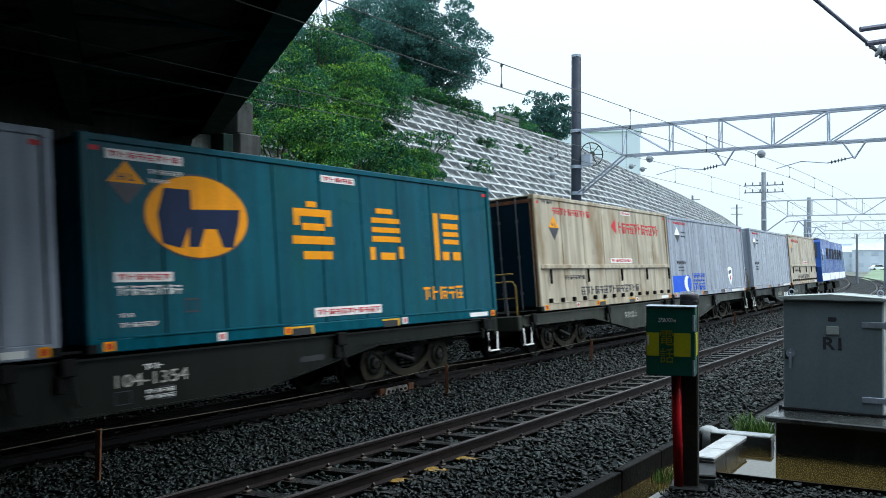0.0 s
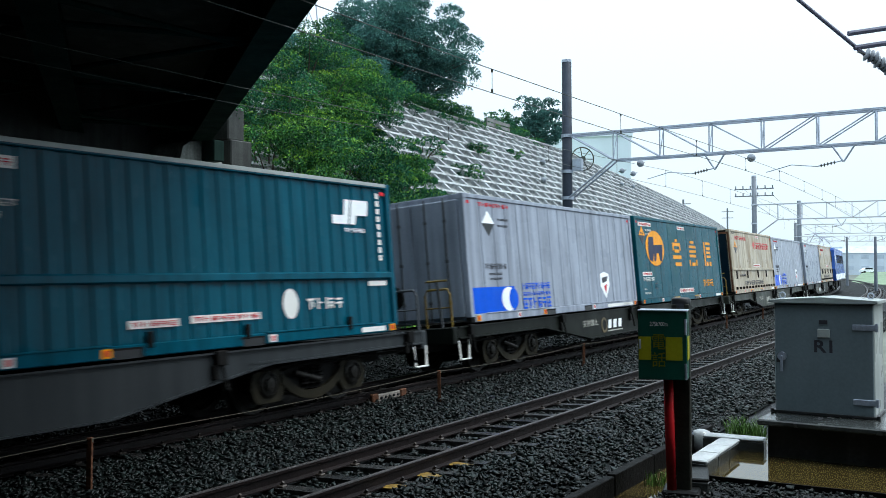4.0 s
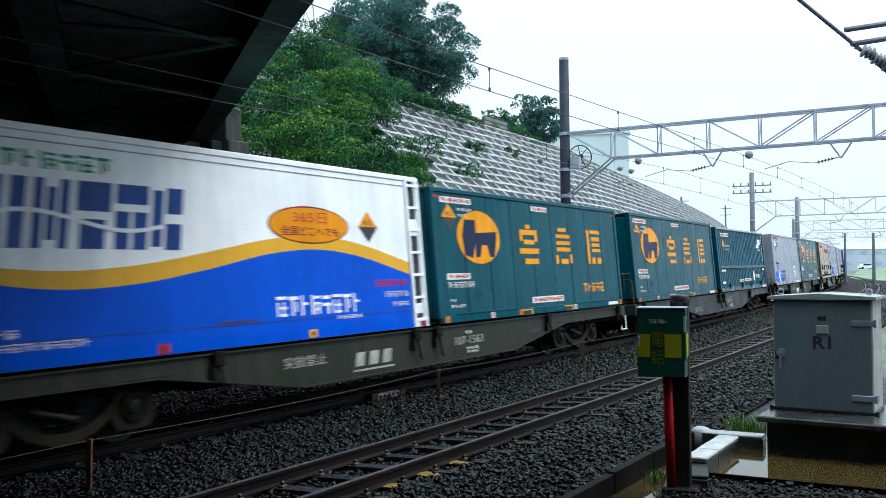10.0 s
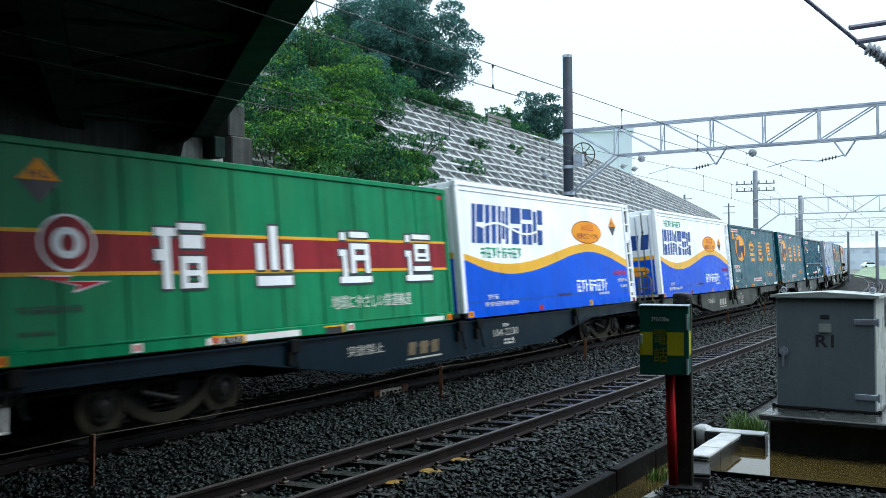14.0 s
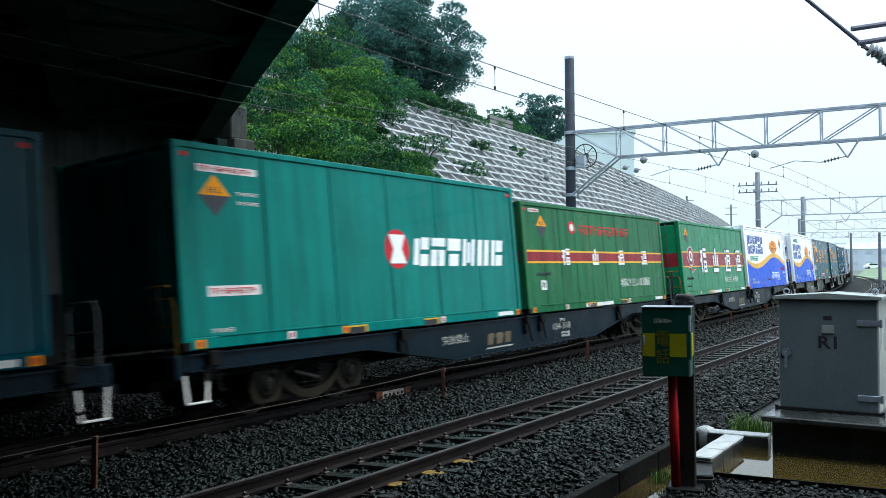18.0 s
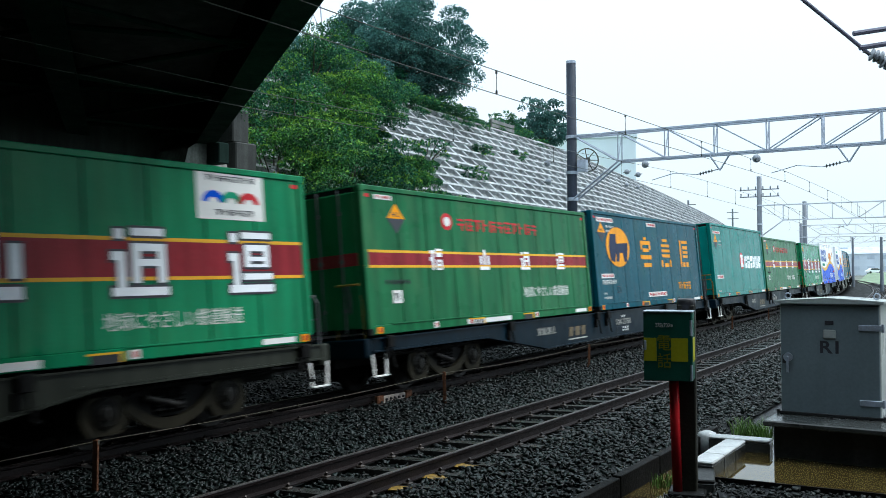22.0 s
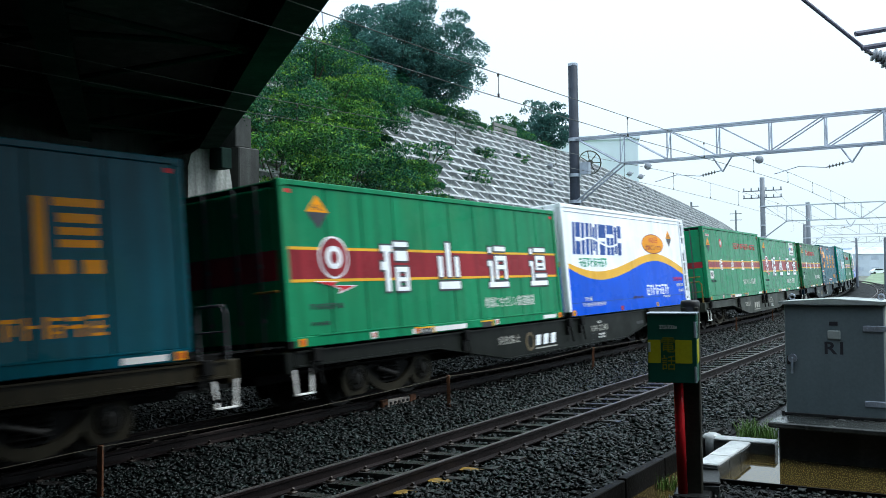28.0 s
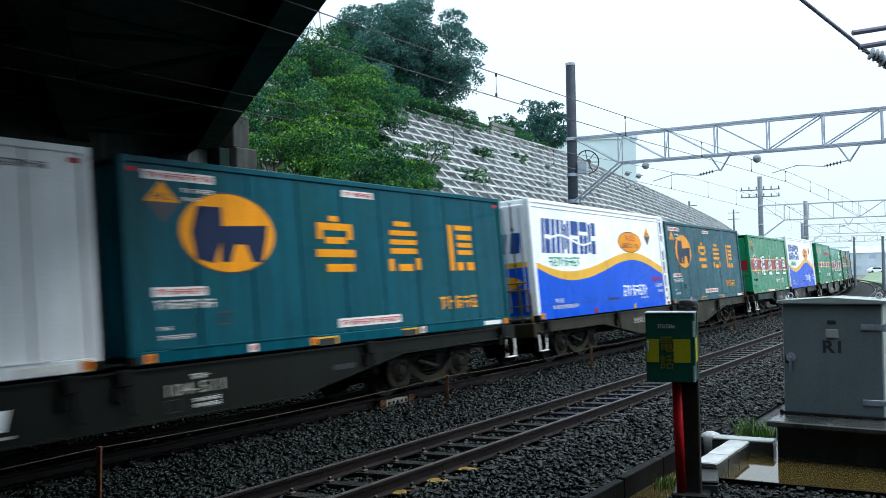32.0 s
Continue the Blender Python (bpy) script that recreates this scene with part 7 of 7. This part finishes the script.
    return [(n_, gg.mesh(n_, M[m_]), n_) for n_, gg, m_ in out]


BOGIE = bogie_parts()
SILL = [(-9.72, 0.98), (9.72, 0.98), (9.72, 0.76), (5.95, 0.74), (3.3, 0.33), (-3.3, 0.33), (-5.95, 0.74), (-9.72, 0.76)]


def wagon(mk, number, note=""):
    """A low container flat wagon, rail level at z = 0; the brakeman's platform is at the rear."""
    t = thing("container_wagon", Matrix.Identity(4), "low " + note + " steel container flat wagon on two bogies", "flat wagon", "freight wagons")
    fm = M[mk]
    for sy in (-1, 1):
        g = Geo()
        y0, y1 = sorted((sy * 1.16, sy * 1.2))
        g.prism(SILL, y0, y1)
        sill = part("side_sill", g, fm, t, "fish-bellied side sill")
        g = Geo()
        y0, y1 = sorted((sy * 1.1, sy * 1.24))
        for a, b in zip(SILL[2:], SILL[3:]):
            d = Vector((b[0] - a[0], 0, b[1] - a[1]))
            m_ = Matrix.Translation((a[0], 0, a[1])) @ pose(0, 0, 0, 0, -math.degrees(math.atan2(d.z, d.x)), 0)
            g.box(0, y0, -0.012, d.length, y1, 0.012, 0, m_)
        g.box(-9.72, y0, 0.955, 9.72, y1, 0.98)
        part("sill_flange", g, fm, sill)
        if sy < 0:
            g = Geo()
            for u in ((-1.55,) if mk in ("frame_grey", "frame_navy") else (4.4,)):
                g.prism([(u - 0.28, 0.66), (u - 0.24, 0.7), (u + 0.24, 0.7), (u + 0.28, 0.66), (u + 0.24, 0.62), (u - 0.24, 0.62)], -1.205, -1.201)
            part("lightening_slot", g, M["black"], sill, "dark oval slot")
    g = Geo()
    g.box(-9.7, -1.15, 0.86, 9.7, 1.15, 0.94)
    part("deck", g, M["under"], t)
    g = Geo()
    g.box(-9.6, -0.3, 0.5, 9.6, 0.3, 0.86)
    part("centre_sill", g, M["under"], t)
    for sx in (-1, 1):
        g = Geo()
        x0, x1 = sorted((sx * 9.72, sx * 9.9))
        g.box(x0, -1.2, 0.66, x1, 1.2, 0.98, 0.02)
        part("end_beam", g, fm, t)
        g = Geo()
        g.box(min(sx * 9.9, sx * 10.15), -0.12, 0.74, max(sx * 9.9, sx * 10.15), 0.12, 0.98, 0.03)
        x0, x1 = sorted((sx * 10.12, sx * 10.4))
        g.box(x0, -0.19, 0.7, x1, 0.19, 1.02, 0.05)
        part("coupler", g, M["under"], t, "knuckle coupler")
        g = Geo()
        g.tube([(sx * 9.9, 0.35, 0.8), (sx * 10.1, 0.4, 0.45), (sx * 10.32, 0.35, 0.7)], 0.025, 7)
        part("brake_hose", g, M["black_rubber"], t)
        # step at the corner
        for sy in (-1,):
            g = Geo()
            xs_ = (sx * 9.44, sx * 9.76)
            for x, e in zip(xs_, (-0.03, 0.03)):
                g.prism([(x - 0.022 + e * sx, 0.72), (x + 0.022 + e * sx, 0.72), (x + 0.022, 0.36), (x - 0.022, 0.36)], sy * 1.24 - 0.008, sy * 1.24 + 0.008)
            g.box(min(xs_) - 0.02, sy * 1.24 - 0.04, 0.35, max(xs_) + 0.02, sy * 1.24 + 0.04, 0.375, 0.004)
            part("corner_step", g, M["sticker"], t, "white corner step")
        for i in (0,):
            g = Geo()
            g.box(sx * 7.1 - 1.5, -1.21, 0.76, sx * 7.1 + 1.5, -1.2, 0.79)
            part("sill_rib", g, fm, t)
        for n_, me, _ in BOGIE:
            part(n_, me, None, t, at=(sx * 7.1, 0, 0))
    # hoops on both ends, brake stand on the platform
    for x, mat_, lab in ((-9.78, "yellow_dark", "yellow hoop rail, coloured dark as if shaded"), (9.78, "rod_shaded", "grey hoop rail, coloured dark as if shaded")):
        g = Geo()
        g.tube([(x, -1.12, 0.96), (x, -1.12, 1.6), (x, -1.06, 1.7), (x, -0.62, 1.7), (x, -0.56, 1.6), (x, -0.56, 0.96)], 0.022, 7)
        part("hoop_rail", g, M[mat_], t, lab)
        g = Geo()
        g.tube([(x, -1.12, 1.35), (x, -0.56, 1.35)], 0.014, 7)
        part("hoop_bar", g, M[mat_], t)
    x = -9.75
    g = Geo()
    g.tube([(x + 0.05, -0.85, 0.96), (x - 0.12, -0.9, 1.85)], 0.028, 7)
    part("brake_stand", g, M["rod_shaded"], t, "grey leaning brake stand")
    g = Geo()
    g.tube([(x - 0.12, -1.12, 1.86), (x - 0.12, -0.66, 1.86)], 0.02, 7)
    part("brake_handle", g, M["yellow_dark"], t, "yellow brake handle")
    g = Geo()
    g.tube([(x, 0.2, 0.98), (x, 0.2, 1.7)], 0.03, 7)
    g.lathe([(0.22, 0), (0.24, 0.02), (0.22, 0.04)], 18, Matrix.Translation((x, 0.2, 1.6)) @ pose(0, 0, 0, 0, 90, 0))
    part("brake_wheel", g, M["under"], t)
    # container locks, air tank and pipes along the near side
    for u in (-9.3, -5.0, -0.35, 0.35, 5.0, 9.3):
        g = Geo()
        g.box(u - 0.09, -1.3, 0.8, u + 0.09, -1.2, 1.0, 0.012)
        g.box(u - 0.13, -1.27, 0.62, u - 0.05, -1.205, 0.82, 0.012)
        g.tube([(u + 0.02, -1.26, 0.82), (u + 0.06, -1.28, 0.5), (u + 0.12, -1.27, 0.46)], 0.022, 6)
        part("container_lock", g, M["under"], t, "container lock with lever")
    g = Geo()
    g.tube([(-3.0, -0.8, 0.55), (-1.2, -0.8, 0.55)], 0.2, 14)
    part("air_tank", g, M["under"], t, smooth=True)
    g = Geo()
    g.tube([(-9.6, -1.0, 0.66), (9.6, -1.0, 0.66)], 0.025, 6)
    part("brake_pipe", g, M["under"], t)
    u = 1.0
    letters(number, 0.15, u, 0.6, -1.203, M["faded_white"], t, "lettering", "white wagon number", width=0.133 * len(number))
    g = bars(script_line(u + 0.38, 0.78, u + 0.72, 0.85, 2) + script_line(u + 0.4, 0.49, u + 0.85, 0.54, 5) + script_line(u + 0.4, 0.42, u + 0.85, 0.47, 5), -1.202)
    part("small_print", g, M["sticker"], t)
    if mk != "frame_grey":
        for x0, x1 in ((-2.06, -1.78), (-1.7, -1.4), (-1.33, -1.04)):
            g = Geo()
            g.prism([(x0, 0.5), (x1 - 0.06, 0.5), (x1, 0.72), (x0 + 0.06, 0.72)], -1.206, -1.202)
            part("emblem", g, M[{"frame_dark": "white", "frame_navy": "faded_ochre"}.get(mk, "faded_white")], t, "faded slanted block emblem")
        if mk == "frame_dark":
            ring = [(math.cos(q), math.sin(q)) for q in steps(0, 6.0, 0.3)]
            g = Geo()
            n_ = len(ring)
            g.v = [(-2.32 + r_ * x_, y_, 0.6 + r_ * z_) for y_ in (-1.208, -1.202) for r_ in (0.2, 0.14) for x_, z_ in ring]
            for i in range(n_):
                j = (i + 1) % n_
                g.f += [(i, j, n_ + j, n_ + i), (2 * n_ + j, 2 * n_ + i, 3 * n_ + i, 3 * n_ + j), (i, 2 * n_ + i, 2 * n_ + j, j), (n_ + j, 3 * n_ + j, 3 * n_ + i, n_ + i)]
            part("emblem_ring", g, M["faded_ochre"], t, "ochre ring emblem")
        g = bars([(-2.1, 0.42, -1.0, 0.45)], -1.202)
        part("emblem_line", g, M["faded_white"], t)
    for x0 in (0.98, 1.62):
        g = bars([(x0, 0.4, x0 + 0.22, 0.41), (x0, 0.55, x0 + 0.22, 0.56), (x0, 0.4, x0 + 0.01, 0.56), (x0 + 0.21, 0.4, x0 + 0.22, 0.56)], -1.202)
        part("card_frame", g, M["ink"], t, "small dark card holder")
    letters("突放禁止", 0.17, -3.7, 0.45 if mk == "frame_grey" else 0.62, -1.203, M["faded_white"], t, "lettering", "faded white characters forbidding loose shunting", width=0.95)
    wheels = []
    for bx in (-7.1, 7.1):
        for dx in (-0.95, 0.95):
            w = part("wheelset", WHEEL, None, t, "steel wheelset", at=(bx + dx, 0, WR))
            wheels.append((w, bx + dx))
    return t, wheels


PITCH = 20.66
CARS = {-1: ("frame_dark", "104-1129", 104.0), 0: ("frame_khaki", "107-201", 83.7), 1: ("frame_dark", "104-1354", 62.9), 2: ("frame_grey", "107-49", 41.4), 3: ("frame_khaki", "107-1563", 21.45), 4: ("frame_navy", "104-2230", 0.15),
        5: ("frame_navy", "104-318", -20.55), 6: ("frame_navy", "104-2758", -41.25), 7: ("frame_khaki", "107-713", -61.4), 8: ("frame_dark", "104-2240", -82.6), 9: ("frame_brown", "107-880", -103.15), 10: ("frame_dark", "104-511", -123.25)}
NOTES = {"frame_dark": "dark olive", "frame_khaki": "khaki grey", "frame_grey": "grey", "frame_navy": "navy blue", "frame_brown": "brownish khaki"}
TRAIN = []  # thing, wagon centre, shift along the wagon, height
WHEELS = []
for w, (mk, number, group_at) in CARS.items():
    centre = 0.45 - PITCH * (w - 4)
    t, wh = wagon(mk, number, NOTES[mk])
    TRAIN.append((t, centre, 0.0, 0.0))
    WHEELS += wh

TEAL = "teal freight container with orange oval and orange block emblems"
WHITE = "white and cobalt blue refrigerated container with golden wave"
GREEN = "green freight container with maroon band and large white emblems"
FADED = "faded green freight container with narrow maroon band"
LOADS = [(-1, 1, "beige_plain"), (-1, -1, "grey_plain"), (0, 1, "grey"), (0, -1, "beige"), (1, 1, "teal"), (1, -1, "grey"), (2, 1, "blue"), (2, -1, "teal"), (3, 1, "teal"), (3, -1, "white_top"), (4, 1, "white"), (4, -1, "green"), (5, 1, "faded"), (5, -1, "sea"), (6, 1, "teal"), (6, -1, "faded"),
         (7, 1, "poster"), (7, -1, "parcel"), (8, 1, "white_late"), (8, -1, "green"), (9, 1, "teal"), (9, -1, "white_late"), (10, 1, "teal"), (10, -1, "pale")]
MAKE = {
    "teal": lambda: parcel_container(TEAL, M["teal"]), "white": lambda: reefer_container(WHITE), "white_late": lambda: reefer_container(WHITE, False, 7.72), "white_top": lambda: reefer_container("white and cobalt refrigerated container with golden wave and green row", True), "green": lambda: banded_container(GREEN, M["band_green"], True),
    "poster": lambda: banded_container("green freight container with maroon band and a white poster", M["band_green"], True, True), "faded": lambda: banded_container(FADED, M["olive"], False),
    "parcel": lambda: banded_container("green freight container with narrow maroon band and red emblem row", M["band_green"], False, False, (4.4, 1.88, 8.4, 2.1, 12), 2.6, 0.62, (2.44, 2.05), 0.4),
    "sea": lambda: sea_green_container("sea green freight container with red and white emblem"), "blue": lambda: stretch(blue_container("blue corrugated freight container with white emblem"), 0.96),
    "grey": lambda: stretch(grey_container("pale grey ribbed freight container with blue corner field"), 1.028), "grey_plain": lambda: grey_container("pale grey ribbed freight container", False),
    "pale": lambda: pale_container("off-white panelled freight container with ribbed sides"),
    "beige": lambda: beige_container("beige freight container with red emblem row and drop side"), "beige_plain": lambda: beige_container("beige drop-side freight container", False)}
SHIFT = {(3, -1): -0.1, (6, 1): 0.1, (10, 1): 0.05}  # metres off the usual place on the wagon
made = {}
for w, end, kind in LOADS:
    if kind in made:
        c = copy_thing(made[kind], Matrix.Identity(4))
    else:
        c = made[kind] = MAKE[kind]()
    centre = 0.45 - PITCH * (w - 4)
    TRAIN.append((c, centre, CARS[w][2] - centre + end * (0.17 + LEN / 2) + SHIFT.get((w, end), 0.0), 1.02))

# locomotive at the head
loco = thing("locomotive", Matrix.Identity(4), "blue and white electric freight locomotive with raised pantograph", "locomotive")
LL = 8.8
g = Geo()
g.prism([(-LL, 1.0), (-LL, 1.9), (-LL + 0.25, 2.4), (-LL + 0.6, 3.45), (-LL + 0.9, 3.6), (LL - 0.9, 3.6), (LL - 0.6, 3.45), (LL - 0.25, 2.4), (LL, 1.9), (LL, 1.0)], -1.4, 1.4)
part("body", g, M["loco_blue"], loco)
for y in (-1.41, 1.4):
    g = Geo()
    g.box(-LL + 0.1, y, 1.05, LL - 0.1, y + 0.01, 1.5)
    part("white_band", g, M["white"], loco)
    for x in steps(-5, 5, 2.0):
        g = Geo()
        g.box(x, y - 0.01, 2.4, x + 1.2, y + 0.02, 3.1)
        part("louvre", g, M["under"], loco)
    for x in (-7.8, 7.0):
        g = Geo()
        g.box(x, y - 0.01, 2.3, x + 0.8, y + 0.02, 3.0)
        part("cab_window", g, M["glass"], loco)
for sx in (-1, 1):
    g = Geo()
    g.box(-0.03, -1.2, -0.45, 0.03, 1.2, 0.45, 0, Matrix.Translation((sx * (LL - 0.4), 0, 2.95)) @ pose(0, 0, 0, 0, -sx * 18, 0))
    part("windscreen", g, M["glass"], loco)
    g = Geo()
    g.box(min(sx * LL, sx * (LL + 0.5)), -0.18, 0.7, max(sx * LL, sx * (LL + 0.5)), 0.18, 1.0, 0.04)
    part("coupler", g, M["under"], loco)
    for z in (3.75,):
        g = Geo()
        x = sx * 5.5
        g.tube([(x - 0.8, -0.6, 3.7), (x + 0.4, -0.5, 4.35), (x - 0.3, 0, 4.98)], 0.03, 6)
        g.tube([(x - 0.8, 0.6, 3.7), (x + 0.4, 0.5, 4.35), (x - 0.3, 0, 4.98)], 0.03, 6)
        g.tube([(x - 0.3, -0.8, 4.98), (x - 0.3, 0.8, 4.98)], 0.03, 6)
        part("pantograph", g, M["galv"], loco)
g = Geo()
g.box(-3.5, -0.9, 3.6, 3.5, 0.9, 3.85, 0.05)
part("roof_cover", g, M["frame_grey"], loco)
for bx in (-6.0, 0.0, 6.0):
    for sy in (-1, 1):
        g = Geo()
        g.box(bx - 1.9, sy * 0.9 - 0.1, 0.35, bx + 1.9, sy * 0.9 + 0.1, 0.8, 0.04)
        part("bogie_frame", g, M["under"], loco)
    for dx in (-1.25, 1.25):
        w = part("wheelset", WHEEL, None, loco, "steel wheelset", at=(bx + dx, 0, WR))
        WHEELS.append((w, bx + dx))
TRAIN.append((loco, 0.45 + PITCH * 5 + 10.4 + 9.3, 0.0, 0.0))


def run(t):
    """How far the train has rolled at t seconds; it gains speed all the time."""
    u = (t - 16) / 16
    return 92.939 * u + 9.465 * u * u + 0.371 * u ** 3 + 1.29 * u ** 4 + float(np.interp(t, [0, 3.5, 6, 9, 13, 16.5, 25, 28.5, 32], [0.04, 0.0, -0.08, 0, -0.04, 0.11, 0.12, 0.16, 0.1]))


START = 25.584


def rolling(s, shift, z):
    a, b = on(s - 7.1, 0), on(s + 7.1, 0)
    d = (b - a).normalized()
    n = Vector((-d.y, d.x, 0))
    up = Vector((0, 0, math.cos(LEAN))) + n * math.sin(LEAN)
    m = Matrix((d, up.cross(d), up)).transposed().to_4x4()
    m.translation = (a + b) / 2 + d * shift + up * (z - 0.02)
    return m


def motions():
    for ob, s, shift, z in TRAIN:
        walk(ob, [(float(t), rolling(s + START + run(t), shift, z)) for t in range(33)])
    for ob, x in WHEELS:
        first = random.uniform(0, 80)
        walk(ob, [(i / 15, pose(x, 0, WR, 0, first + math.degrees((run(i / 15) - run(0)) / WR), 0)) for i in range(481)])


motions()
